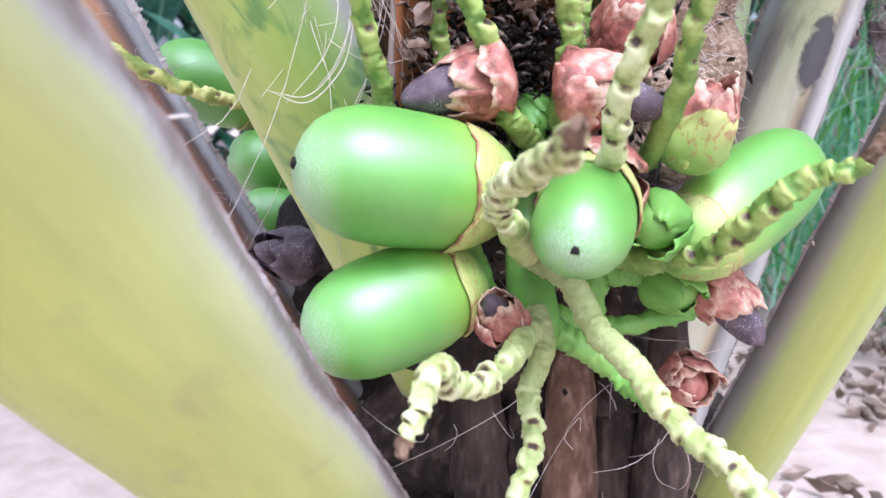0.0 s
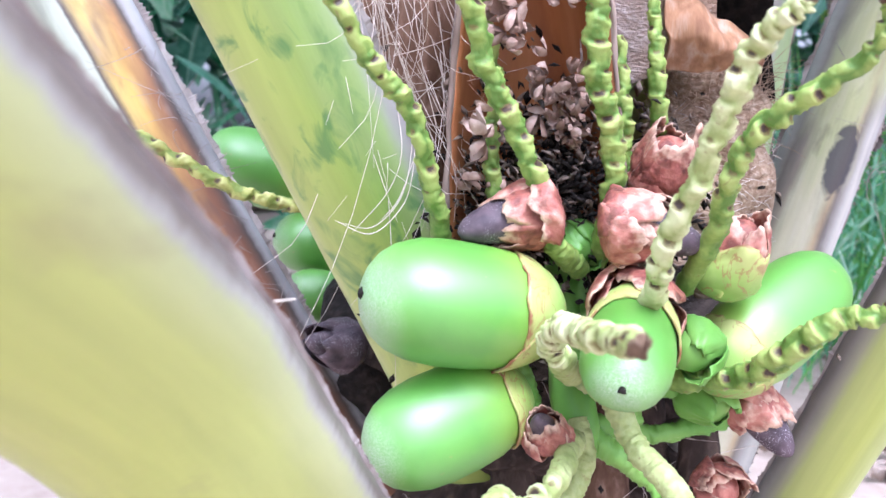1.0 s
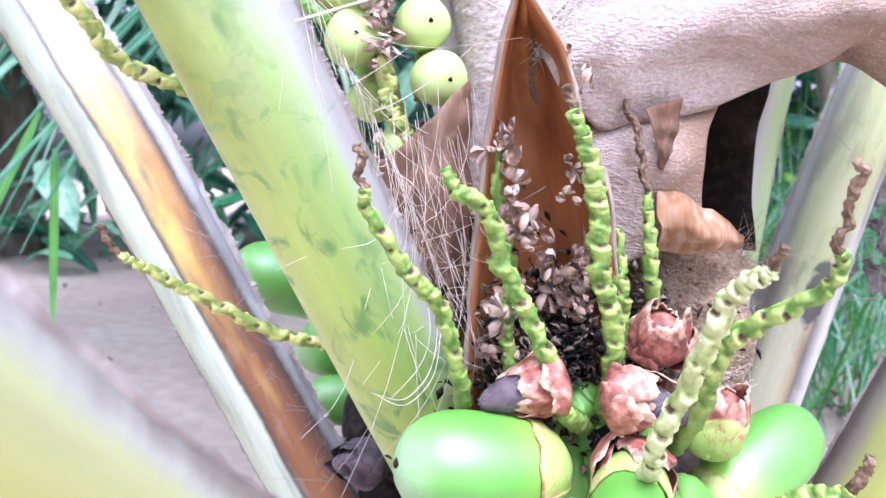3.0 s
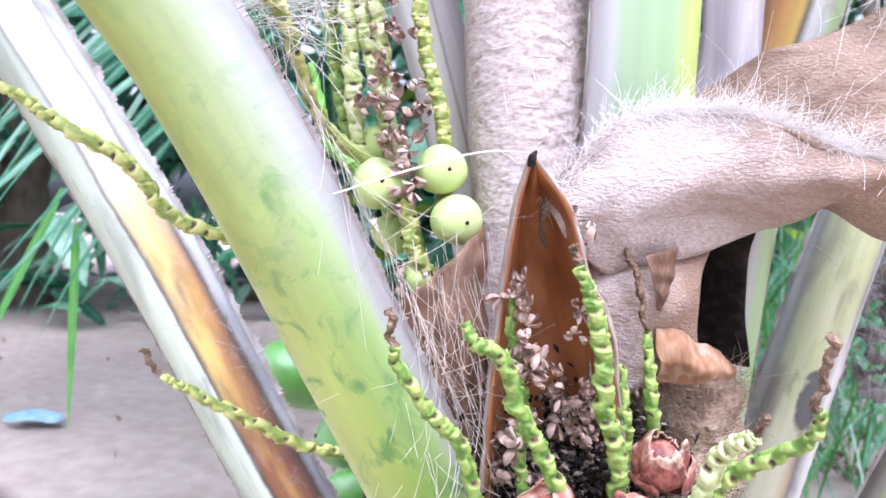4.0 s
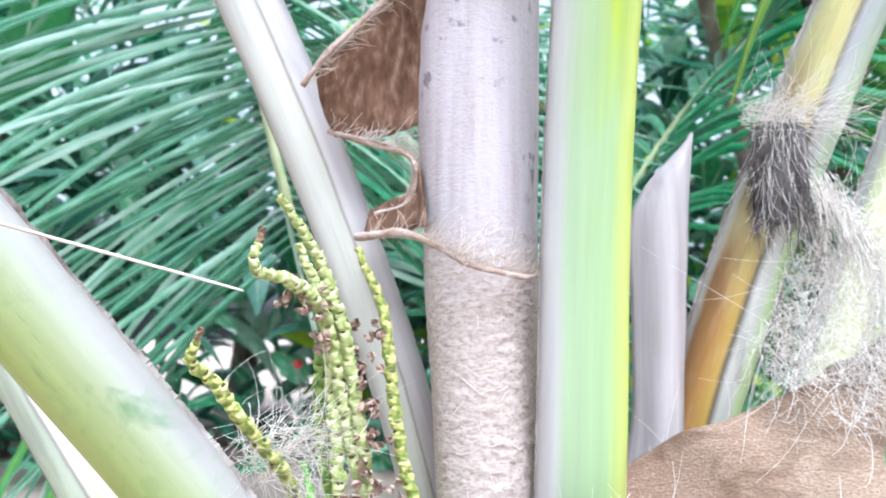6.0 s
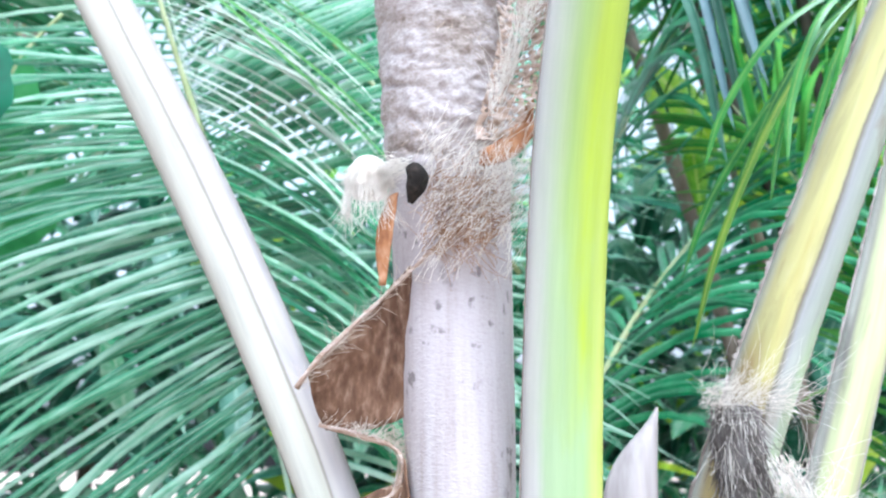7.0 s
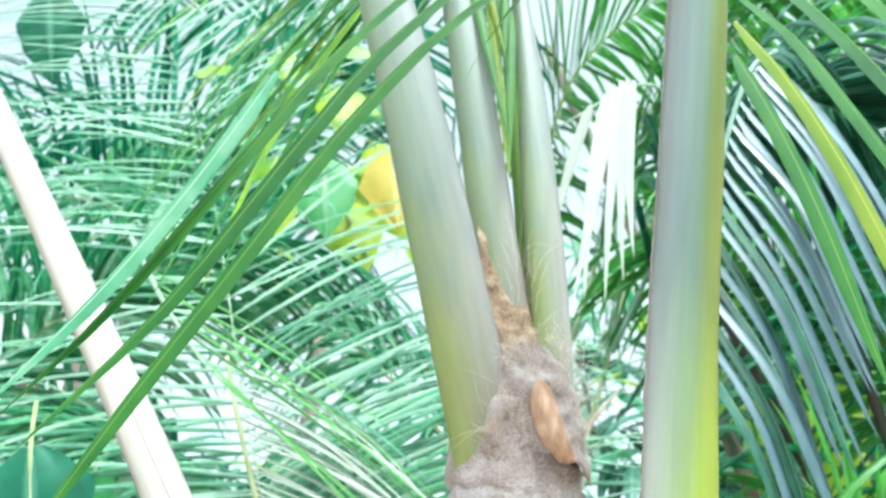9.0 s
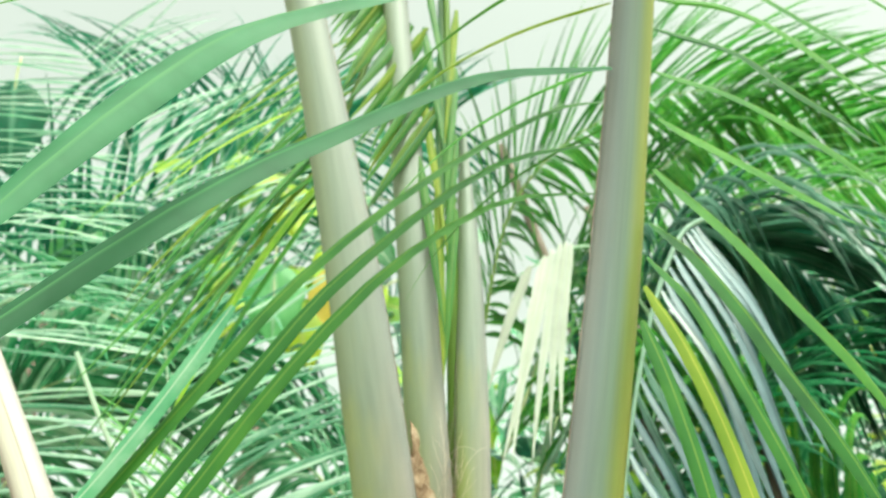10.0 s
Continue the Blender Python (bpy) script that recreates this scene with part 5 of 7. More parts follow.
# ---- the palm: stem and sheaths ----
palm = thing("coconut_palm", "young coconut palm with a stem wrapped in crinkled fibrous sheaths", "coconut palm")


def build_stem():
    rings, n = 520, 150
    v = []
    for i in range(rings + 1):
        z = 0.85 + 1.19 * i / rings
        f = (z - 0.85) / 1.15
        c = V((0.008 - 0.02 * f, 0.0, z))
        r = 0.036 + 0.046 * min(1, f) ** 0.9
        r *= 1 + 0.08 * max(0, 1 - abs(z - 1.97) / 0.05)
        c.y = 0.485 + r
        for k in range(n):
            a = 2 * math.pi * k / n
            d = V((math.cos(a), math.sin(a), 0))
            p = c + d * r
            wr = max(0.0, min(1, (z - 1.6) / 0.08)) * max(0.0, min(1, (2.0 - z) / 0.05))
            left = 0.15 + 0.85 * max(0.0, min(1.0, (0.01 - p.x) / 0.05))
            saw = (z * 24 + 9.0 * p.x + 0.55 * noise.noise(V((p.x * 14, p.y * 9, z * 9))) + 0.25 * noise.noise(V((p.x * 50, p.y * 50, z * 30)))) % 1.0
            hold = 0.25 + 0.75 * max(0.0, min(1.0, 0.5 + 1.6 * noise.noise(V((p.x * 20, 2.0, z * 16)))))
            fold = 0.55 * math.sin(math.pi * saw) ** 0.7 - 0.75 * math.exp(-((min(saw, 1 - saw)) / 0.1) ** 2)
            lumps = wr * (0.0065 * fold * hold * left + 0.014 * (1 - left) * max(0, noise.noise(p * 75)) + 0.005 * max(0, noise.noise(p * 130)))
            rough = max(0.12, min(1.0, (1.3 - z) / 0.1) * (0.5 + 0.5 * max(0.0, min(1.0, (p.x + 0.02) / 0.04)))) if z < 1.6 else 0.5
            weave = (1 - abs(noise.noise(V((p.x * 75, p.y * 75, z * 330))))) ** 4 + 0.8 * max(0.0, p.x * 12 + 0.4) * (1 - abs(noise.noise(V((p.x * 330, p.y * 330, z * 150 + p.x * 260))))) ** 5
            crinkle = rough * (0.0019 * weave + 0.001 * noise.noise(V((p.x * 70, p.y * 70, z * 120)))) + 0.002 * noise.noise(p * 9)
            v.append(p + d * (lumps + crinkle))
    f = [(i * n + k, i * n + (k + 1) % n, (i + 1) * n + (k + 1) % n, (i + 1) * n + k) for i in range(rings) for k in range(n)]
    f += [tuple(rings * n + k for k in range(n))]
    return make("stem", v, f, M_STEM, palm, "crinkled pinkish brown sheathed stem")


stem = build_stem()


def stem_front(z):
    """The stem's axis and radius at a height."""
    f = (z - 0.85) / 1.15
    r = 0.036 + 0.046 * min(1, f) ** 0.9
    return 0.008 - 0.02 * f, 0.485 + r, r


def stem_fibres():
    rng = random.Random(3)
    sh = Shape()
    for k in range(330):
        z = rng.uniform(0.95, 1.27) if k < 90 else rng.uniform(1.55, 1.98)
        x, y, r = stem_front(z)
        a = rng.gauss(-1.15, 0.55)
        L = rng.uniform(0.01, 0.035)
        tilt = rng.gauss(0, 0.9) if k < 90 else rng.gauss(0.5, 0.5)
        q = []
        for j in range(4):
            b = a + (j / 3 - 0.5) * L / r * math.cos(tilt)
            zz = z + (j / 3 - 0.5) * L * math.sin(tilt) + rng.gauss(0, 0.0015)
            rr = r + 0.0006 + 0.0014 * math.sin(j / 3 * math.pi) * rng.random()
            q.append((x + rr * math.cos(b), y + rr * math.sin(b), zz))
        rad = rng.uniform(0.0002, 0.0005) if k < 90 else rng.uniform(0.0003, 0.0007)
        tube(sh, q, [rad * 0.5, rad, rad, rad * 0.4], 4, 6, cap=False)
    tagged(sh.make("sheath_fuzz", M_HAIR, stem, "pale loose fibres on the sheath"), kind="stuff")


stem_fibres()

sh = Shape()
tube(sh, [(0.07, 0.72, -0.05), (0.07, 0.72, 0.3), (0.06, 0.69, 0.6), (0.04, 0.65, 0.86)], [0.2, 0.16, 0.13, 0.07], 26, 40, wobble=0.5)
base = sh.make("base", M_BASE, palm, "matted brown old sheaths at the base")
rng = random.Random(8)
sh = Shape()
for k in range(28):
    z = rng.uniform(0.42, 0.8)
    a = rng.uniform(-2.9, -0.2)
    r = 0.145 - 0.05 * (z - 0.4)
    p = V((0.06 + r * math.cos(a), 0.69 + r * math.sin(a), z))
    d = V((math.cos(a) * 0.4, math.sin(a) * 0.4, rng.gauss(0, 1)))
    hairs(sh, [(p, d)], rng, (0.02, 0.06), 0.0005, 1.6)
tagged(sh.make("loose_fuzz", M_HAIR, base, "pale loose fibres"), kind="stuff")
sh = Shape()
# two near-black lumps under the litter stand in for shade between the stalks
tube(sh, [(-0.01, 0.52, 0.735), (0.02, 0.5, 0.742), (0.045, 0.495, 0.747), (0.085, 0.52, 0.74)], [0.02, 0.03, 0.032, 0.024], 26, 60, wobble=1.2)
tube(sh, [(0.02, 0.52, 0.66), (0.05, 0.505, 0.68), (0.1, 0.5, 0.69), (0.15, 0.515, 0.68)], [0.03, 0.035, 0.035, 0.03], 26, 60, wobble=1.0)
brown = Shape()
for k in range(3000):
    p = V((rng.gauss(0.035, 0.032), rng.uniform(0.432, 0.485), rng.gauss(0.762, 0.026)))
    if k % 4 == 0:
        p = V((rng.gauss(0.04, 0.05), rng.uniform(0.455, 0.53), rng.gauss(0.735, 0.06)))
    d = V((rng.gauss(0, 1), rng.gauss(-0.6, 0.5), rng.gauss(0, 1))).normalized()
    w = d.cross(V((0.3, 0.2, 1))).normalized()
    L = rng.uniform(0.004, 0.011)
    o = w.cross(d)
    (brown if k % 5 < 2 else sh).add([p, p + d * L * 0.5 + w * L * 0.28, p + d * L, p + d * L * 0.5 - w * L * 0.28, p + d * L * 0.5 + o * L * 0.22], [(0, 1, 4), (1, 2, 4), (2, 3, 4), (3, 0, 4), (0, 3, 2, 1)])
tagged(brown.make("brown_litter", M_LITTER, base, "brown fallen flower litter"), kind="stuff")
tagged(sh.make("flower_litter", M_DARK, base, "dark fallen flower litter with near-black lumps for shaded gaps"), kind="stuff")

for k in range(5):
    x = 0.03 + 0.03 * k
    lean = 0.35 * (x - 0.09)
    old = thing("old_leaf_base", "brown dried old leaf base at the foot of the palm", "leaf base", "old leaf bases")
    sh = Shape()
    y = 0.55 + 0.02 * (k % 2)
    tube(sh, [(x - lean * 0.5, y + 0.03, 0.2), (x, y, 0.42), (x + lean * 0.3, y + 0.005, 0.54), (x + lean * 0.6, y + 0.03, 0.66 - 0.03 * (k % 3))], [0.026, 0.022, 0.018, 0.007], 14, 40, wobble=0.18)
    sh.make("base", (M_BASE, M_FIBRE_BROWN)[k == 2], old)
    sh = Shape()
    for q in range(6):
        p = V((x + rng.gauss(0, 0.015), y - 0.022, rng.uniform(0.4, 0.58)))
        hairs(sh, [(p, (rng.gauss(0, 0.5), -0.3, rng.gauss(0, 1)))], rng, (0.02, 0.07), 0.0005, 1.4)
    tagged(sh.make("thread_tangle", M_HAIR, old, "pale dry threads"), kind="stuff")

# added mass whose near-black colour is the shade of this gap
heap = thing("old_leaf_base", "near-black heap filling the shaded gap behind the stalks", "leaf base", "old leaf bases")
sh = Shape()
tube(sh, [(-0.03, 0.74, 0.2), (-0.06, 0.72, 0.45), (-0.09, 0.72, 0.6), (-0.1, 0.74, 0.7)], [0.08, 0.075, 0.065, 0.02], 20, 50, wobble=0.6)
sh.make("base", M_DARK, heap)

# ---- the palm: leaf stalks ----
def leaf_thing(label):
    return thing("palm_leaf", label, "palm leaf", "leaves of the coconut palm")


front = leaf_thing("broad yellow-green leaf stalk with a grey fibrous edge")
stalk(front, [(-0.02, 0.6, 0.34), (-0.05, 0.45, 0.475), (-0.068, 0.354, 0.566), (-0.083, 0.3, 0.623), (-0.096, 0.243, 0.68), (-0.11, 0.187, 0.738), (-0.133, 0.066, 0.828), (-0.152, -0.035, 0.912), (-0.18, -0.14, 1.0)], [0.1, 0.092, 0.087, 0.085, 0.085, 0.085, 0.083, 0.08, 0.08], 0.022, (0.35, -0.65, -0.68), M_FRONT, margins=(0, 1), margin_size=0.0026, rag=0.5)

main = leaf_thing("thick green leaf stalk with a frayed fibrous edge")
p2 = stalk(main, [(0.095, 0.8, 0.3), (0.022, 0.652, 0.5), (-0.051, 0.505, 0.7), (-0.13, 0.4, 0.895), (-0.168, 0.368, 0.98), (-0.216, 0.345, 1.065), (-0.305, 0.305, 1.186), (-0.39, 0.27, 1.3), (-0.56, 0.19, 1.55)], [0.11, 0.095, 0.084, 0.077, 0.076, 0.076, 0.076, 0.076, 0.075], 0.03, (0.1, -0.78, -0.6), M_MAIN, margins=(0.4, 1), margin_size=0.0035)
rng = random.Random(21)
sh = Shape()
for k in range(110):
    z = rng.uniform(0.74, 1.12)
    f = (z - 0.5) / 0.6
    p = V((0.068 - 0.222 * f, 0.68 - 0.43 * f, z)) if z < 0.9 else V((-0.08 - 0.5 * (z - 0.9), 0.4 - 0.28 * (z - 0.9), z))
    if k % 3:
        hairs(sh, [(p + V((0.004, 0.0, 0)), (0.3, 0.16, -1.0))], rng, (0.03, 0.11), 0.0004, 0.8, (0.1, 0, -0.5), 3, 0.07)
    else:
        hairs(sh, [(p, (0.8, -0.1, -0.2))], rng, (0.015, 0.06), 0.0005, 0.9)
tagged(sh.make("fringe", M_HAIR, p2, "pale fibres hanging from the edge"), kind="stuff")
sh = Shape()
for q in ([(-0.08, 0.4, 0.749), (-0.064, 0.398, 0.747), (-0.051, 0.4, 0.759), (-0.046, 0.41, 0.774), (-0.044, 0.425, 0.8)], [(-0.083, 0.4, 0.75), (-0.064, 0.396, 0.744), (-0.049, 0.398, 0.757), (-0.044, 0.408, 0.772), (-0.043, 0.425, 0.795)], [(-0.074, 0.4, 0.744), (-0.056, 0.4, 0.765), (-0.049, 0.402, 0.785), (-0.052, 0.41, 0.81)], [(-0.06, 0.398, 0.75), (-0.05, 0.398, 0.762), (-0.042, 0.41, 0.785)]):
    tube(sh, q, [0.0001, 0.00025, 0.00025, 0.0002], 4, 24, cap=False)
sh.make("thread_curl", M_HAIR, p2, "pale curled threads")

withered = leaf_thing("withered leaf stalk, bleached above and rotten brown below")
p3 = stalk(withered, [(0.03, 0.66, 0.3), (-0.105, 0.65, 0.5), (-0.222, 0.655, 0.7), (-0.332, 0.66, 0.9), (-0.456, 0.662, 1.1), (-0.7, 0.66, 1.5), (-0.95, 0.64, 1.9)], [0.09, 0.078, 0.074, 0.077, 0.075, 0.07, 0.06], 0.03, (0.15, -1, 0.1), M_WITHERED, margins=(0.6, 1), margin_size=0.006)
sh = Shape()
for k in range(40):
    z = rng.uniform(0.58, 0.86)
    f = (z - 0.5) / 0.6
    p = V((-0.088 - 0.3 * f * rng.uniform(0.85, 1.05), 0.62, z))
    hairs(sh, [(p, (rng.gauss(0, 1), -0.6, rng.gauss(0, 0.6)))], rng, (0.006, 0.022), 0.0005, 2.2)
tagged(sh.make("rotten_fringe", M_MARGIN, p3, "grey rotten fibres"), kind="stuff")

scorched = leaf_thing("grey leaf stalk with black scorched patches")
scorched_stalk = stalk(scorched, [(0.085, 0.6, 0.3), (0.165, 0.62, 0.5), (0.245, 0.655, 0.7), (0.325, 0.695, 0.9), (0.42, 0.745, 1.1), (0.66, 0.85, 1.6), (0.88, 0.93, 2.1)], [0.085, 0.074, 0.069, 0.067, 0.067, 0.064, 0.056], 0.03, (-0.1, -1, 0.1), M_SCORCHED, margins=(1, 1))

olive = leaf_thing("olive yellow leaf stalk leaning outwards")
stalk(olive, [(0.18, 0.78, 0.2), (0.24, 0.6, 0.5), (0.292, 0.45, 0.8), (0.345, 0.3, 1.1), (0.44, 0.05, 1.6)], [0.07, 0.06, 0.055, 0.052, 0.05], 0.024, (-0.3, -0.9, -0.4), M_OLIVE, margins=(0.8, 0.3))

upright = leaf_thing("upright green leaf stalk with a yellow stripe and drooping leaflets")
P6 = [(0.07, 0.57, 0.8), (0.084, 0.5, 1.0), (0.088, 0.468, 1.25), (0.093, 0.44, 1.42), (0.103, 0.395, 1.61), (0.124, 0.335, 1.8), (0.152, 0.288, 2.03), (0.179, 0.25, 2.21), (0.217, 0.2, 2.47), (0.254, 0.1, 2.81), (0.29, -0.05, 3.2)]
p6 = stalk(upright, P6, [0.084, 0.08, 0.078, 0.076, 0.075, 0.075, 0.073, 0.072, 0.07, 0.06, 0.045], 0.026, (0.06, -1, -0.1), M_UPRIGHT, 70, (0.7, 0.2), 0.003, rag=0.8)

bleached = leaf_thing("bleached white leaf stalk leaning away")
P8 = [(-0.01, 0.61, 0.85), (-0.063, 0.599, 1.07), (-0.105, 0.593, 1.2), (-0.183, 0.583, 1.4), (-0.274, 0.573, 1.6), (-0.377, 0.562, 1.8), (-0.488, 0.552, 2.0), (-0.606, 0.542, 2.2), (-0.726, 0.532, 2.4), (-0.908, 0.517, 2.7)]
stalk(bleached, P8, [0.05, 0.055, 0.06, 0.064, 0.064, 0.06, 0.056, 0.052, 0.046, 0.04], 0.02, (0.1, -1, 0.1), M_BLEACHED, 60, (0.25, 0.25))

split = leaf_thing("split leaf stalk, yellow brown inside, with grey web of fibre")
p9 = stalk(split, [(0.16, 0.66, 0.5), (0.189, 0.645, 0.8), (0.215, 0.635, 1.0), (0.268, 0.605, 1.2), (0.34, 0.575, 1.4), (0.42, 0.54, 1.6), (0.505, 0.505, 1.8), (0.66, 0.44, 2.15), (0.82, 0.36, 2.5)], [0.07, 0.072, 0.075, 0.075, 0.072, 0.068, 0.065, 0.06, 0.055], 0.028, (-0.15, -1, 0.05), M_SPLIT, margins=(1, 0.6))

crown_a = leaf_thing("pale thick leaf stalk rising from the crown")
stalk(crown_a, [(-0.045, 0.55, 1.94), (-0.055, 0.515, 2.02), (-0.073, 0.48, 2.12), (-0.107, 0.455, 2.3), (-0.168, 0.42, 2.6), (-0.262, 0.36, 3.0), (-0.4, 0.26, 3.5)], [0.08, 0.084, 0.088, 0.09, 0.085, 0.07, 0.055], 0.028, (0, -1, -0.15), M_CROWN, margins=(0.1, 0.5))
crown_b = leaf_thing("grey-green leaf stalk in the heart of the crown")
stalk(crown_b, [(0.01, 0.57, 1.92), (0.0, 0.56, 2.05), (-0.024, 0.54, 2.3), (-0.05, 0.525, 2.6), (-0.09, 0.5, 3.0), (-0.14, 0.46, 3.5)], [0.07, 0.07, 0.068, 0.064, 0.058, 0.05], 0.026, (0, -1, -0.1), M_CROWN, margins=(0, 0.2))
crown_c = leaf_thing("slim pale leaf stalk rising from the crown")
stalk(crown_c, [(0.045, 0.55, 1.92), (0.047, 0.535, 2.05), (0.048, 0.535, 2.3), (0.046, 0.54, 2.55), (0.042, 0.545, 2.75), (0.036, 0.55, 2.95)], [0.05, 0.05, 0.056, 0.05, 0.034, 0.012], 0.02, (0, -1, -0.1), M_CROWN, margins=(0.3, 0.1))


# leaflets of the upright leaf, each on its own
def upright_leaflets():
    rng = random.Random(2)
    path = spline(P6, 300)
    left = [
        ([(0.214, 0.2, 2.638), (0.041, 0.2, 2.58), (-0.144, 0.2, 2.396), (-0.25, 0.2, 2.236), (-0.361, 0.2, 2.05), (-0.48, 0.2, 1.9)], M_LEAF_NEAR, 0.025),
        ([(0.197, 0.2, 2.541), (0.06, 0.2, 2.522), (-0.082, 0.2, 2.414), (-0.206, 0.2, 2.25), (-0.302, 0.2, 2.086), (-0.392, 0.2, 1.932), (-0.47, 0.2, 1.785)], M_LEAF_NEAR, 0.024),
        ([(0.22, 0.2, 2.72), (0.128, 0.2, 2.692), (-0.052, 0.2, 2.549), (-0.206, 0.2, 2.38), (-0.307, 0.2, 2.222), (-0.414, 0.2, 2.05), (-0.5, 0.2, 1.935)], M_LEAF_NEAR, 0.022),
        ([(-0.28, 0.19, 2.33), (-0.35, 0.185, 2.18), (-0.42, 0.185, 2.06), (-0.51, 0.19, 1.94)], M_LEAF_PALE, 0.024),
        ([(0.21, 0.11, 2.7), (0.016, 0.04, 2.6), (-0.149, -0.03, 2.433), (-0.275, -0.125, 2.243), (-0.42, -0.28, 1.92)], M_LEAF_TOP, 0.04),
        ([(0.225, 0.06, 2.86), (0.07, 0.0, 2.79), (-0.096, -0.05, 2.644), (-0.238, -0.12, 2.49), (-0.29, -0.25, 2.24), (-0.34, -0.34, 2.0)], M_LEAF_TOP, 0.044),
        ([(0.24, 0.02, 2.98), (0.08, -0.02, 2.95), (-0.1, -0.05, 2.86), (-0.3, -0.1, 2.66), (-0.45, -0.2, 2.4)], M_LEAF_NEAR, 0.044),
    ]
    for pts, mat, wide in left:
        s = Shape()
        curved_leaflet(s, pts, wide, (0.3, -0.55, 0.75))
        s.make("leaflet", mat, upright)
    for k in range(4):
        s = Shape()
        root = V((0.21, 0.2, 2.66)).lerp(V((0.24, 0.08, 2.95)), k / 3)
        way = V((-0.9, 0.2 + rng.gauss(0, 0.08), -0.22 + 0.02 * k + rng.gauss(0, 0.05)))
        leaflet(s, root, way, (0.2, -0.4, 1), rng.uniform(0.38, 0.65), rng.uniform(0.009, 0.015), 1.2, 12, 0.5, rng.uniform(-0.1, 0.1))
        s.make("leaflet", (M_LEAF_NEAR, M_LEAF, M_LEAF_GOLD)[k % 3], upright)
    for x, z in ((0.232, 2.705), (0.224, 2.65), (0.2, 2.541), (0.215, 2.6)):
        s = Shape()
        tube(s, [(x + 0.012, 0.2, z - 0.004), (x + 0.002, 0.197, z), (x - 0.004, 0.195, z + 0.008)], [0.006, 0.0045, 0.002], 7, 6, wobble=0.3)
        s.make("leaflet_base", M_RACHIS_FAR, upright, "small brownish leaflet base")
    # the other row: long leaflets that arch away from the clearing, steeper lower down
    right = [
        [(0.35, 0.2, 3.224), (0.505, 0.2, 3.187), (0.652, 0.2, 3.085), (0.797, 0.2, 2.918)],
        [(0.34, 0.196, 3.075), (0.465, 0.196, 3.032), (0.591, 0.196, 2.925), (0.745, 0.196, 2.764)],
        [(0.329, 0.192, 2.962), (0.449, 0.192, 2.951), (0.55, 0.192, 2.882), (0.666, 0.192, 2.731)],
        [(0.322, 0.188, 2.88), (0.445, 0.188, 2.836), (0.52, 0.188, 2.759), (0.638, 0.188, 2.642)],
        [(0.305, 0.184, 2.776), (0.424, 0.184, 2.73), (0.535, 0.184, 2.645), (0.632, 0.184, 2.54)],
        [(0.297, 0.18, 2.673), (0.388, 0.18, 2.609), (0.453, 0.18, 2.564), (0.557, 0.18, 2.486)],
        [(0.276, 0.176, 2.571), (0.328, 0.176, 2.513), (0.384, 0.176, 2.442), (0.432, 0.176, 2.361), (0.485, 0.176, 2.28), (0.545, 0.176, 2.15)],
        [(0.256, 0.172, 2.473), (0.309, 0.172, 2.426), (0.359, 0.172, 2.342), (0.392, 0.172, 2.27), (0.445, 0.172, 2.16), (0.49, 0.172, 2.03)],
        [(0.244, 0.168, 2.414), (0.293, 0.168, 2.352), (0.334, 0.168, 2.245), (0.375, 0.168, 2.12), (0.405, 0.168, 1.98)],
        [(0.234, 0.164, 2.367), (0.267, 0.164, 2.297), (0.3, 0.164, 2.189), (0.325, 0.164, 2.06), (0.345, 0.164, 1.9)],
        [(0.223, 0.16, 2.314), (0.246, 0.16, 2.227), (0.268, 0.16, 2.1), (0.285, 0.16, 1.93)],
    ]
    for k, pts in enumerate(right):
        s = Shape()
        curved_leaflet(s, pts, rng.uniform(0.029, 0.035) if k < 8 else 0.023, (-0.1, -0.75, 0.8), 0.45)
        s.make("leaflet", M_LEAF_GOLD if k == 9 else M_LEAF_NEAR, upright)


upright_leaflets()


def spear_leaflets():
    """Young leaflets still folded together in the heart of the crown."""
    rng = random.Random(6)
    ob = leaf_thing("young unopened leaf with folded green leaflets")
    s = Shape()
    tube(s, [(0.03, 0.57, 1.95), (0.02, 0.55, 2.4), (0.005, 0.5, 2.9), (-0.01, 0.47, 3.5)], [0.014, 0.012, 0.009, 0.005], 8, 24)
    s.make("midrib", M_LEAF_NEAR, ob)
    for k in range(22):
        f = k / 21
        tip = V((-0.25, 0.445, 3.16)).lerp(V((-0.14, 0.455, 2.66)), f) + V((rng.gauss(0.004, 0.006), rng.gauss(0, 0.006), rng.gauss(0, 0.012)))
        run = V((0.1 + 0.03 * f, 0.03, 0.28)) * rng.uniform(0.9, 1.15)
        s = Shape()
        leaflet(s, tip + run, -run, (0.5, -1, -0.2), run.length, rng.uniform(0.017, 0.022), 0.1, 8, 0.35, rng.uniform(-0.1, 0.1))
        s.make("leaflet", (M_LEAF_NEAR, M_LEAF_GOLD)[k % 4 == 0], ob)
    for k in range(12):
        z = 2.72 + 0.06 * k
        s = Shape()
        leaflet(s, (0.018 - 0.035 * (k % 3), 0.49, z), (0.1 * (k % 3) - 0.06, -0.03, -1), (0, -1, 0.2), rng.uniform(0.3, 0.42), 0.017, 0.1, 8, 0.4)
        s.make("leaflet", (M_LEAF_NEAR, M_LEAF_GOLD)[k % 4 == 1], ob)


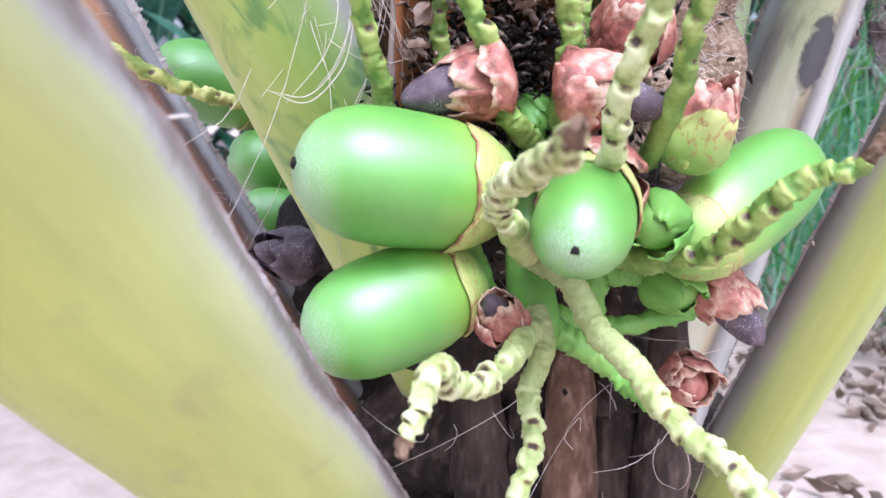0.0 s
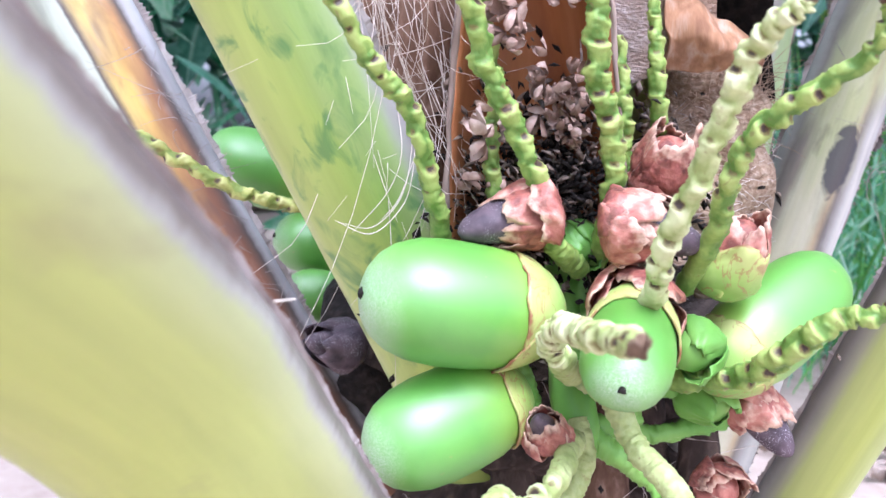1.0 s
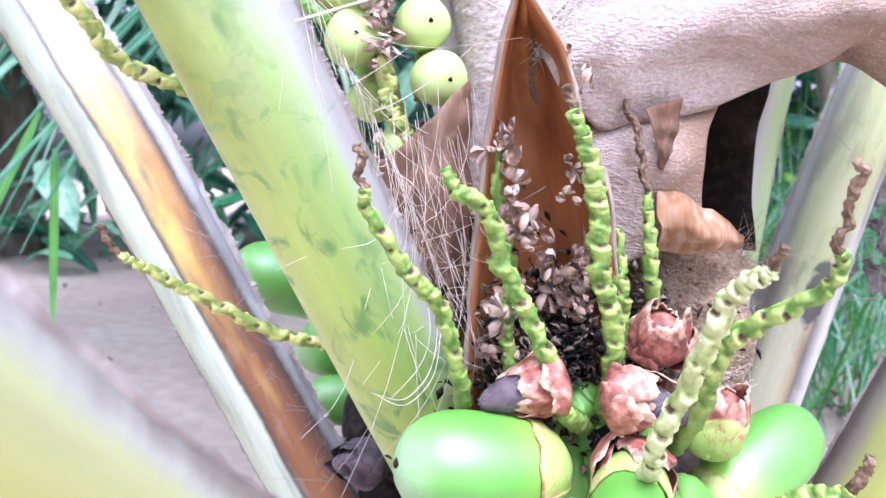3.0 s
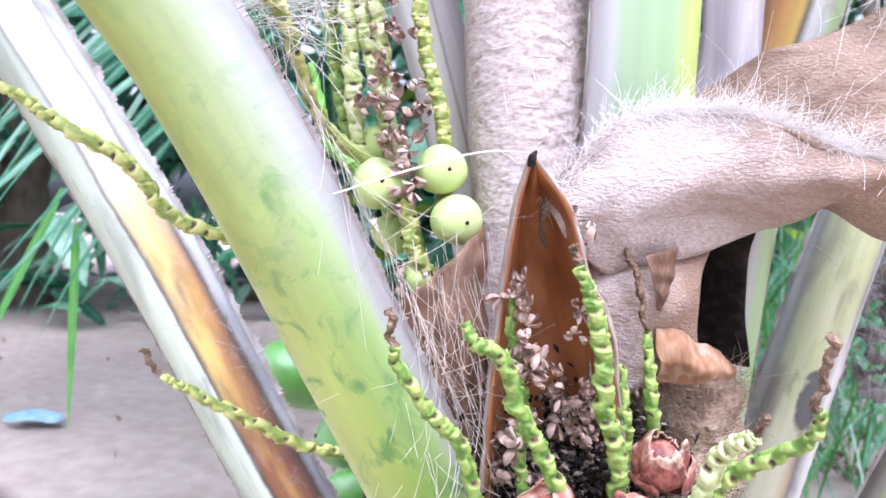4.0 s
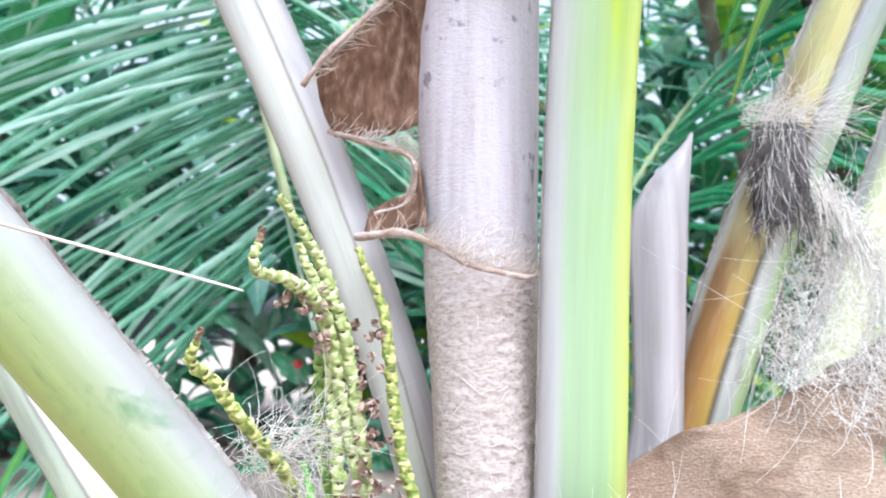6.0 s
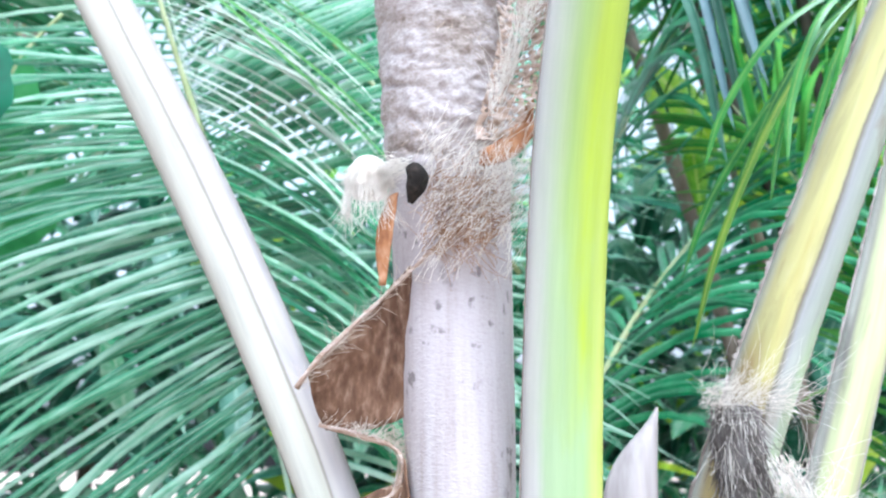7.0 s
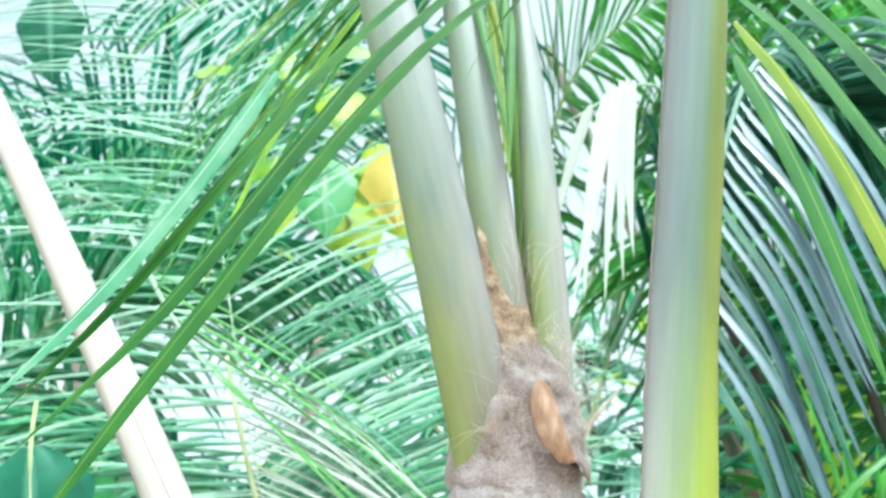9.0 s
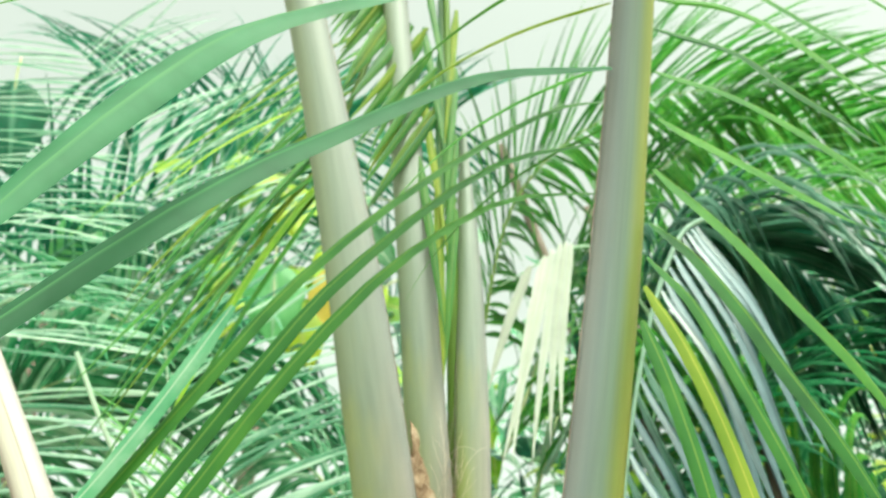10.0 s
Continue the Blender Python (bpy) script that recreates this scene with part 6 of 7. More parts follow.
def loose_bundle():
    """Narrow green and yellowing leaflets that hang in a loose bundle beside the crown."""
    rng = random.Random(61)
    ob = thing("palm_frond", "yellowing green leaflets hanging in a loose bundle beside the crown", "palm frond", "palm fronds behind")
    rib = [(-0.1, 0.62, 3.5), (-0.18, 0.62, 3.2), (-0.22, 0.6, 2.98), (-0.24, 0.6, 2.8)]
    s = Shape()
    tube(s, rib, [0.008, 0.007, 0.005, 0.002], 7, 18)
    s.make("midrib", M_LEAF_NEAR, ob)
    path = spline(rib, 60)
    for k in range(26):
        root = path[8 + 2 * k]
        s = Shape()
        way = V((-0.62 + rng.gauss(0, 0.1), rng.gauss(0, 0.15), -0.6 - 0.012 * k + rng.gauss(0, 0.1)))
        leaflet(s, root, way, (-0.3, -1, 0.5), rng.uniform(0.45, 0.8), rng.uniform(0.012, 0.022), 0.7, 10, 0.4, rng.uniform(-0.2, 0.2))
        s.make("leaflet", (M_LEAF, M_LEAF_GOLD, M_LEAF_LIME)[0 if k % 3 else 1 + k % 2], ob)


loose_bundle()
spear_leaflets()

# ---- sheaths and husks ----
husk = thing("leaf_sheath", "torn tan fibre sheath curling like cloth, with a hairy rim", "leaf sheath", "fibre sheaths of the palm")
RIM = [(0.012, 0.43, 0.955), (0.049, 0.425, 1.003), (0.081, 0.43, 1.016), (0.117, 0.435, 1.019), (0.15, 0.425, 1.012), (0.183, 0.41, 0.997), (0.203, 0.395, 0.985), (0.228, 0.387, 0.982), (0.262, 0.37, 0.985)]
BOT = [(0.03, 0.435, 0.925), (0.055, 0.445, 0.91), (0.085, 0.452, 0.914), (0.117, 0.455, 0.922), (0.145, 0.45, 0.933), (0.172, 0.435, 0.946), (0.205, 0.415, 0.961), (0.232, 0.4, 0.972), (0.265, 0.38, 0.978)]
MID = [(a[0] * 0.5 + b[0] * 0.5, min(a[1], b[1]) - 0.012, a[2] * 0.5 + b[2] * 0.5) for a, b in zip(RIM, BOT)]
INN = [(a[0] + 0.004, a[1] + 0.03, a[2] - 0.03) for a in RIM]
BACK = [(0.1, 0.52, 0.99), (0.13, 0.55, 1.03), (0.156, 0.567, 1.05), (0.185, 0.565, 1.068), (0.222, 0.555, 1.085), (0.262, 0.545, 1.1), (0.3, 0.54, 1.12), (0.345, 0.535, 1.15), (0.4, 0.53, 1.185)]
FLOOR = [(a[0] * 0.5 + b[0] * 0.5, a[1] * 0.45 + b[1] * 0.55, min(a[2], b[2]) - 0.04) for a, b in zip(RIM, BACK)]
front_fold = sheet("front_fold", [RIM, MID, BOT], M_CLOTH, husk, 0.003, 90, 30, 0.006, 32, "pale crinkled outer fold")
inner_fold = sheet("inner_fold", [RIM, INN, FLOOR, [tuple(V(a).lerp(V(b), 0.6)) for a, b in zip(FLOOR, BACK)], BACK], M_CLOTH_IN, husk, 0.003, 90, 40, 0.014, 15, "tan inner face of the sheath")
rng = random.Random(31)
sh = Shape()
for k in range(2200):
    f = rng.random()
    p = spline(RIM, 60)[int(f * 60)] + V((rng.gauss(0, 0.002), rng.gauss(0, 0.002), rng.gauss(0, 0.0022)))
    hairs(sh, [(p, (0.8, -0.5, rng.gauss(0.1, 0.5)))], rng, (0.003, 0.011), 0.00035, 2.0)
for k in range(520):
    f = rng.random()
    p = spline(RIM, 60)[int(f * 60)]
    hairs(sh, [(p + V((0, 0, 0.001)), (1.0, -0.2, 0.1))], rng, (0.008, 0.034), 0.0004, 1.0, (0, 0, 0.3), 3, 0.18)
for k in range(22):
    p = spline(BACK, 60)[rng.randrange(61)]
    hairs(sh, [(p, (0.1, -0.4, 0.9))], rng, (0.008, 0.025), 0.0004, 1.6)
for k in range(70):
    p = V((0.24, 0.382, 0.983)) + V((rng.gauss(0, 0.014), rng.gauss(0, 0.006), rng.gauss(0, 0.004)))
    hairs(sh, [(p, (1.0, -0.2, rng.uniform(-0.35, 0.25)))], rng, (0.02, 0.06), 0.0007, 1.2)
tagged(sh.make("hairy_rim", M_WHITE_HAIR, husk, "pale hairs along the rim"), kind="stuff")

neck = thing("sheath_neck", "whitish crinkled sheath neck torn open over a dark hollow", "leaf sheath", "fibre sheaths of the palm")
sheet("neck_wall", [[(0.036, 0.458, 0.93), (0.07, 0.46, 0.93), (0.1, 0.462, 0.93), (0.135, 0.465, 0.935)], [(0.04, 0.448, 0.89), (0.07, 0.444, 0.893), (0.097, 0.44, 0.895), (0.122, 0.452, 0.9)], [(0.045, 0.455, 0.86), (0.075, 0.45, 0.862), (0.1, 0.448, 0.868), (0.122, 0.458, 0.87)], [(0.05, 0.46, 0.82), (0.08, 0.456, 0.825), (0.105, 0.454, 0.835), (0.13, 0.462, 0.842)]], M_CLOTH, neck, 0.003, 36, 24, 0.004, 40, "crinkled whitish wall")
sheet("brown_tear", [[(0.08, 0.434, 0.92), (0.09, 0.431, 0.923), (0.101, 0.432, 0.927)], [(0.086, 0.434, 0.904), (0.092, 0.431, 0.905), (0.098, 0.433, 0.906)], [(0.0905, 0.437, 0.885), (0.0915, 0.436, 0.884), (0.0925, 0.437, 0.885)]], M_FIBRE_BROWN, neck, 0.0012, 14, 18, 0.003, 110, "brown torn flap")
sheet("lower_lip", [[(0.09, 0.447, 0.87), (0.108, 0.446, 0.868), (0.125, 0.45, 0.858), (0.15, 0.458, 0.842)], [(0.094, 0.44, 0.85), (0.11, 0.436, 0.846), (0.13, 0.442, 0.842), (0.15, 0.456, 0.838)], [(0.094, 0.45, 0.832), (0.112, 0.45, 0.83), (0.132, 0.452, 0.832), (0.15, 0.46, 0.833)]], M_TORN, neck, 0.002, 50, 30, 0.008, 46, "orange-brown torn lip")
# the sheet below closes the opening, its blackness painted for deep shade
sheet("hollow", [[(0.1, 0.54, 0.97), (0.15, 0.6, 0.96), (0.2, 0.56, 0.95)], [(0.1, 0.56, 0.9), (0.15, 0.62, 0.9), (0.2, 0.59, 0.89)], [(0.11, 0.54, 0.83), (0.15, 0.6, 0.82), (0.2, 0.57, 0.82)]], M_DARK, neck, 0.003, 14, 12, 0.004, 30, "near-black sheet standing for shade behind the sheath")

hsh = Shape()
tube(hsh, [(0.14, 0.53, 0.66), (0.138, 0.525, 0.74), (0.136, 0.52, 0.795), (0.132, 0.515, 0.838)], [0.042, 0.043, 0.041, 0.028], 40, 60, wobble=0.3)
stub = thing("fibre_stump", "brown fibrous stump of an old leaf base", "stump")
hsh.make("stump", M_COIR, stub)
sh = Shape()
for k in range(360):
    z, a = rng.uniform(0.71, 0.825), rng.uniform(-2.9, 0.1)
    r = 0.0435 - 0.012 * max(0, (z - 0.79) / 0.04)
    p = V((0.1365 + r * math.cos(a), 0.522 + r * math.sin(a), z))
    d = V((-math.sin(a), math.cos(a), rng.gauss(0, 0.5))) * 2.5
    hairs(sh, [(p, d)], rng, (0.005, 0.013), 0.0004, 0.5, (0, 0, 0), 3, 0.2)
tagged(sh.make("coir_wrap", M_HAIR, stub, "pale wrapped fibres"), kind="stuff")

sh = Shape()
for k in range(260):
    a = rng.uniform(-2.8, -0.2)
    p = V((0.134 + 0.037 * math.cos(a), 0.517 + 0.037 * math.sin(a), rng.gauss(0.812, 0.01)))
    hairs(sh, [(p, (math.cos(a), math.sin(a), 0.8))], rng, (0.006, 0.018), 0.0004, 1.6)
tagged(sh.make("upper_fuzz", M_COIR, stub, "brown fuzz"), kind="stuff")

left_sheath = thing("leaf_sheath", "brown matted fibre sheath with hanging pale threads", "leaf sheath", "fibre sheaths of the palm")
sheet("matted_fibre", [[(-0.027, 0.455, 0.94), (-0.055, 0.455, 0.91), (-0.085, 0.46, 0.885), (-0.1, 0.465, 0.87)], [(-0.026, 0.462, 0.87), (-0.05, 0.46, 0.86), (-0.075, 0.465, 0.85), (-0.09, 0.47, 0.835)], [(-0.026, 0.47, 0.8), (-0.045, 0.468, 0.79), (-0.065, 0.47, 0.78), (-0.08, 0.475, 0.77)], [(-0.024, 0.475, 0.73), (-0.04, 0.475, 0.72), (-0.06, 0.48, 0.71), (-0.075, 0.485, 0.7)]], M_FIBRE_BROWN, left_sheath, 0.004, 24, 36, 0.006, 40)
sh = Shape()
for k in range(90):
    p = V((rng.uniform(-0.1, -0.025), 0.455, rng.uniform(0.8, 0.94)))
    hairs(sh, [(p, (0.25, -0.12, -1))], rng, (0.04, 0.13), 0.00045, 0.7, (0, 0, -1), 3, 0.1)
tagged(sh.make("thread_fringe", M_HAIR, left_sheath, "pale hanging threads"), kind="stuff")

flap = thing("leaf_sheath", "brown mesh sheath flap stretched beside the stem", "leaf sheath", "fibre sheaths of the palm")
sheet("mesh_flap", [[(-0.05, 0.5, 1.525), (-0.1, 0.5, 1.47), (-0.155, 0.505, 1.418)], [(-0.05, 0.515, 1.45), (-0.09, 0.52, 1.42), (-0.15, 0.525, 1.385)], [(-0.05, 0.53, 1.375), (-0.09, 0.535, 1.36), (-0.138, 0.535, 1.36)]], M_FIBRE_BROWN, flap, 0.002, 26, 20, 0.004, 40, "brown inner mesh")
sh = Shape()
tube(sh, [(-0.165, 0.505, 1.4), (-0.14, 0.5, 1.432), (-0.1, 0.495, 1.468), (-0.055, 0.485, 1.51), (-0.01, 0.475, 1.55), (0.03, 0.47, 1.575), (0.06, 0.475, 1.59)], [0.003, 0.0025, 0.0022, 0.0024, 0.0022, 0.0018, 0.001], 7, 60, wobble=0.9)
tube(sh, [(-0.145, 0.535, 1.365), (-0.1, 0.535, 1.352), (-0.07, 0.53, 1.342), (-0.058, 0.525, 1.32), (-0.07, 0.53, 1.295), (-0.1, 0.54, 1.285)], [0.0025, 0.003, 0.003, 0.0025, 0.0025, 0.002], 7, 50, wobble=0.9)
tube(sh, [(-0.115, 0.53, 1.262), (-0.075, 0.495, 1.263), (-0.053, 0.478, 1.255), (-0.01, 0.462, 1.232), (0.03, 0.466, 1.222), (0.05, 0.48, 1.225)], [0.0045, 0.004, 0.0028, 0.0022, 0.002, 0.0015], 7, 60, wobble=0.9)
sh.make("rolled_edge", M_FIBRE, flap, "pale rolled edge")
sh = Shape()
for k in range(900):
    edge = ([(-0.165, 0.505, 1.4), (-0.1, 0.495, 1.468), (-0.01, 0.475, 1.55), (0.06, 0.475, 1.59)], [(-0.145, 0.535, 1.365), (-0.07, 0.53, 1.342), (-0.07, 0.53, 1.295)], [(-0.115, 0.53, 1.262), (-0.053, 0.475, 1.255), (-0.01, 0.462, 1.232), (0.05, 0.48, 1.225)])[k % 3]
    p = spline(edge, 50)[rng.randrange(51)]
    hairs(sh, [(p, (0.8, -0.15, rng.gauss(0.35, 0.3)))], rng, (0.006, 0.03), 0.0005, 0.8)
tagged(sh.make("hairy_edge", M_HAIR, flap, "pale fuzzy hairs"), kind="stuff")
sheet("lower_web", [[(-0.058, 0.52, 1.33), (-0.06, 0.53, 1.31), (-0.105, 0.545, 1.29)], [(-0.05, 0.5, 1.27), (-0.07, 0.52, 1.266), (-0.11, 0.535, 1.266)]], M_FIBRE_BROWN, flap, 0.002, 10, 8, 0.003, 50)

torn = thing("leaf_sheath", "torn orange-brown sheath with a frayed puff of fibre on the stem", "leaf sheath", "fibre sheaths of the palm")
sheet("orange_tear", [[(0.022, 0.463, 1.636), (0.05, 0.462, 1.655), (0.08, 0.465, 1.70)], [(0.02, 0.46, 1.618), (0.052, 0.458, 1.625), (0.078, 0.462, 1.65)]], M_TEAR, torn, 0.002, 20, 8, 0.003, 50, "orange-brown torn band")
sheet("mesh_wrap", [[(0.05, 0.52, 1.87), (0.078, 0.515, 1.84), (0.105, 0.49, 1.87)], [(0.048, 0.49, 1.78), (0.075, 0.485, 1.76), (0.105, 0.465, 1.78)], [(0.03, 0.465, 1.7), (0.06, 0.464, 1.69), (0.09, 0.46, 1.71)], [(0.012, 0.462, 1.645), (0.05, 0.46, 1.65), (0.085, 0.46, 1.69)]], M_FIBRE, torn, 0.0008, 80, 90, 0.006, 70, "grey-brown fibre mesh", 0.2, 190)
sheet("orange_strip", [[(-0.073, 0.475, 1.59), (-0.062, 0.473, 1.595)], [(-0.085, 0.48, 1.55), (-0.068, 0.476, 1.55)], [(-0.082, 0.485, 1.5), (-0.075, 0.483, 1.5)]], M_TEAR, torn, 0.0015, 6, 16, 0.002, 60, "hanging orange strip")
sh = Shape()
for k in range(1500):
    a, b = rng.uniform(0, 2 * math.pi), rng.uniform(0.0, 1.45)
    d = V((math.sin(b) * math.cos(a), math.sin(b) * math.sin(a), math.cos(b)))
    p = V((-0.093, 0.487, 1.613)) + V((d.x * 0.022, d.y * 0.02, d.z * 0.026))
    hairs(sh, [(p, V((0.5 * d.x, 0.5 * d.y, -1.0 + 0.5 * d.z)))], rng, (0.008, 0.022), 0.0005, 0.3, (0, 0, -1.2), 3, 0.12)
for k in range(170):
    a = rng.uniform(2.6, 6.0)
    p = V((-0.093 + 0.023 * math.cos(a), 0.487 + 0.021 * math.sin(a), 1.604 + rng.gauss(0, 0.008)))
    hairs(sh, [(p, (0.1 * math.cos(a), -0.08, -1))], rng, (0.02, 0.055), 0.0006, 0.35, (0, 0, -1.2), 3, 0.14)
for k in range(130):
    p = V((-0.072 + 0.026 * rng.random(), 0.468 + rng.gauss(0, 0.003), 1.622 + rng.gauss(0, 0.005)))
    hairs(sh, [(p, (-1, -0.1, -0.25))], rng, (0.012, 0.03), 0.0006, 0.4, (0, 0, -0.6), 3, 0.15)
for k in range(120):
    p = V((rng.uniform(0.0, 0.075), 0.458, 1.625 + rng.uniform(-0.01, 0.02)))
    hairs(sh, [(p, (0, -0.2, -1))], rng, (0.015, 0.04), 0.0005, 0.5, (0, 0, -1))
for k in range(120):
    p = V((rng.uniform(-0.05, 0.05), 0.468, rng.uniform(1.5, 1.6)))
    hairs(sh, [(p, (0.6, -0.1, 0.8))], rng, (0.03, 0.09), 0.0005, 0.4)
for k in range(260):
    p = V((rng.uniform(-0.045, 0.07), 0.463, 1.6 + rng.uniform(-0.06, 0.05)))
    hairs(sh, [(p, (0.7, -0.08, 0.75))], rng, (0.02, 0.07), 0.0005, 0.5, (0.2, 0, 0.2), 3, 0.16)
for k in range(170):
    f = rng.random()
    p = V((0.03 + 0.06 * f, 0.462, 1.66 + 0.16 * f + rng.gauss(0, 0.012)))
    hairs(sh, [(p, (0.25, -0.05, 1.0))], rng, (0.03, 0.08), 0.0005, 0.5, (0, 0, 0.2), 3, 0.16)
tagged(sh.make("frayed_puff", M_WHITE_HAIR, torn, "pale frayed fibres"), kind="stuff")
sh = Shape()
tube(sh, [(-0.093, 0.487, 1.594), (-0.093, 0.487, 1.603), (-0.093, 0.487, 1.615), (-0.092, 0.487, 1.63), (-0.09, 0.487, 1.638)], [0.016, 0.021, 0.022, 0.016, 0.003], 20, 24, wobble=0.12)
sh.make("matted_tuft", M_WHITE_HAIR, torn, "white matted fibre tuft")
sh = Shape()
for k in range(320):
    p = V((rng.uniform(-0.04, 0.03), 0.466, rng.uniform(1.53, 1.61)))
    hairs(sh, [(p, (rng.gauss(0.5, 0.3), -0.06, rng.gauss(0.2, 0.8)))], rng, (0.015, 0.05), 0.0006, 0.6, (0, 0, -0.3), 3, 0.14)
tagged(sh.make("brown_fibre", M_TORN, torn, "tan tangled fibres"), kind="stuff")
# a raised lump; only its near-black colour gives the darkness of a hole
sh = Shape()
tube(sh, [(-0.052, 0.468, 1.617), (-0.046, 0.462, 1.614), (-0.042, 0.459, 1.606), (-0.045, 0.46, 1.594), (-0.05, 0.464, 1.58)], [0.004, 0.009, 0.011, 0.009, 0.003], 14, 20, wobble=0.3)
sh.make("dark_pit", M_DARK, torn, "near-black lump drawn as a dark hole")

crown_wrap = thing("crown_sheath", "hairy brown sheath round the crown with an orange tongue", "leaf sheath", "fibre sheaths of the palm")
sheet("wrap", [[(-0.03, 0.488, 2.1), (0.01, 0.472, 2.12), (0.05, 0.485, 2.09), (0.075, 0.53, 2.06)], [(-0.04, 0.482, 2.04), (0.01, 0.468, 2.05), (0.055, 0.478, 2.03), (0.08, 0.53, 2.0)], [(-0.05, 0.49, 1.985), (0.01, 0.478, 1.98), (0.06, 0.488, 1.96), (0.08, 0.54, 1.95)]], M_STEM, crown_wrap, 0.003, 60, 44, 0.012, 42, "hairy brown wrap")
sheet("tongue", [[(0.01, 0.45, 2.048), (0.019, 0.446, 2.056), (0.028, 0.45, 2.048)], [(0.006, 0.448, 2.022), (0.021, 0.436, 2.024), (0.036, 0.445, 2.02)], [(0.014, 0.451, 1.988), (0.031, 0.442, 1.988), (0.046, 0.45, 1.985)], [(0.036, 0.461, 1.958), (0.046, 0.458, 1.955), (0.056, 0.462, 1.958)]], speckled("tongue_tan", (0.18, 0.085, 0.045), (0.36, 0.21, 0.125), (0.58, 0.44, 0.33), 110, 0.6, 0.6, 0.002, (1, 1, 0.4)), crown_wrap, 0.003, 12, 20, 0.001, 40, "orange-tan dried tongue")
sh = Shape()
for k in range(620):
    p = V((rng.uniform(-0.05, 0.085), rng.uniform(0.462, 0.48), rng.uniform(1.96, 2.12)))
    if p.x < -0.03 and p.z > 2.02:
        p.z = 2.0
    hairs(sh, [(p, (rng.gauss(0, 0.7), -0.2, 0.6))], rng, (0.01, 0.035), 0.0005, 1.2)
tube(sh, [(0.07, 0.48, 2.0), (0.09, 0.47, 2.02), (0.115, 0.46, 2.045)], [0.004, 0.003, 0.001], 6, 8)
for k in range(40):
    p = V((rng.uniform(-0.01, 0.03), rng.uniform(0.5, 0.54), rng.uniform(2.1, 2.25)))
    hairs(sh, [(p, (0.1, -0.2, 1))], rng, (0.03, 0.1), 0.0006, 0.5)
tagged(sh.make("crown_fuzz", M_HAIR, crown_wrap, "pale hairs"), kind="stuff")
sheet("heart_web", [[(-0.03, 0.485, 2.1), (0.0, 0.5, 2.11), (0.04, 0.515, 2.08)], [(-0.045, 0.5, 2.2), (-0.01, 0.52, 2.2), (0.02, 0.53, 2.18)], [(-0.05, 0.51, 2.32), (-0.03, 0.525, 2.28), (0.02, 0.54, 2.22)]], M_COIR, crown_wrap, 0.002, 30, 34, 0.008, 60, "pale web between the stalks")

horn = thing("dry_spathe", "bleached lilac-grey pointed spathe standing behind the stalk", "spathe", "spathes of the palm")
sheet("blade", [[(0.13, 0.615, 0.95), (0.158, 0.6, 1.08), (0.16, 0.6, 1.2), (0.165, 0.6, 1.3), (0.222, 0.6, 1.372)], [(0.17, 0.57, 0.95), (0.185, 0.575, 1.08), (0.19, 0.578, 1.2), (0.195, 0.582, 1.3), (0.224, 0.598, 1.376)], [(0.21, 0.61, 0.95), (0.21, 0.602, 1.08), (0.215, 0.6, 1.2), (0.22, 0.6, 1.3), (0.226, 0.6, 1.38)]], M_SPEAR, horn, 0.004, 40, 14, 0.0015, 20)

web = thing("fibre_web", "grey torn web of fibre beside a dark matted stump", "fibre web", "fibre sheaths of the palm")
sh = Shape()
tube(sh, [(0.3, 0.575, 1.28), (0.298, 0.572, 1.31), (0.303, 0.567, 1.345), (0.312, 0.565, 1.378)], [0.018, 0.023, 0.024, 0.02], 26, 40, wobble=0.45)
sh.make("matted_stump", M_NET, web, "grey-brown matted stump")
sh = Shape()
for k in range(900):
    a = rng.uniform(2.9, 6.5)
    p = V((0.303 + 0.024 * math.cos(a), 0.568 + 0.024 * math.sin(a), rng.uniform(1.29, 1.385)))
    hairs(sh, [(p, (0.15 * math.cos(a) + rng.gauss(0, 0.1), -0.12, -1))], rng, (0.015, 0.05), 0.0007, 0.35, (0, 0, -0.6), 3, 0.12)
tagged(sh.make("stump_fibre", M_NET, web, "dark hanging fibres"), kind="stuff")
sh = Shape()
for k in range(1500):
    f, g = rng.random(), rng.random()
    p = V((0.26 + 0.08 * g + 0.08 * f, 0.56 - 0.05 * g, 1.15 + 0.17 * f - 0.07 * g))
    hairs(sh, [(p, (rng.gauss(0.5, 0.5), -0.2, rng.gauss(-0.8, 0.6)))], rng, (0.015, 0.07), 0.0004, 1.0)
for k in range(200):
    a = rng.uniform(3.0, 6.4)
    p = V((0.303 + 0.025 * math.cos(a), 0.568 + 0.025 * math.sin(a), rng.uniform(1.28, 1.385)))
    hairs(sh, [(p, (0.1 * math.cos(a), -0.1, -1))], rng, (0.012, 0.05), 0.0005, 0.5, (0, 0, -0.5), 3, 0.2)
for k in range(300):
    p = V((rng.uniform(0.255, 0.35), 0.548, 1.385 + rng.gauss(0, 0.008) + 0.25 * max(0, p.x - 0.31)))
    hairs(sh, [(p, (1.0, -0.1, rng.gauss(0, 0.25)))], rng, (0.015, 0.06), 0.0004, 0.9)
for k in range(420):
    f = rng.random()
    p = V((0.33 + 0.08 * f + rng.gauss(0, 0.008), 0.54 - 0.03 * f, 1.33 - 0.17 * f))
    hairs(sh, [(p, (0.45, -0.1, -1))], rng, (0.03, 0.09), 0.0005, 0.5, (0, 0, -0.5), 3, 0.16)
tagged(sh.make("web_fuzz", M_WHITE_HAIR, web, "pale loose fibres"), kind="stuff")

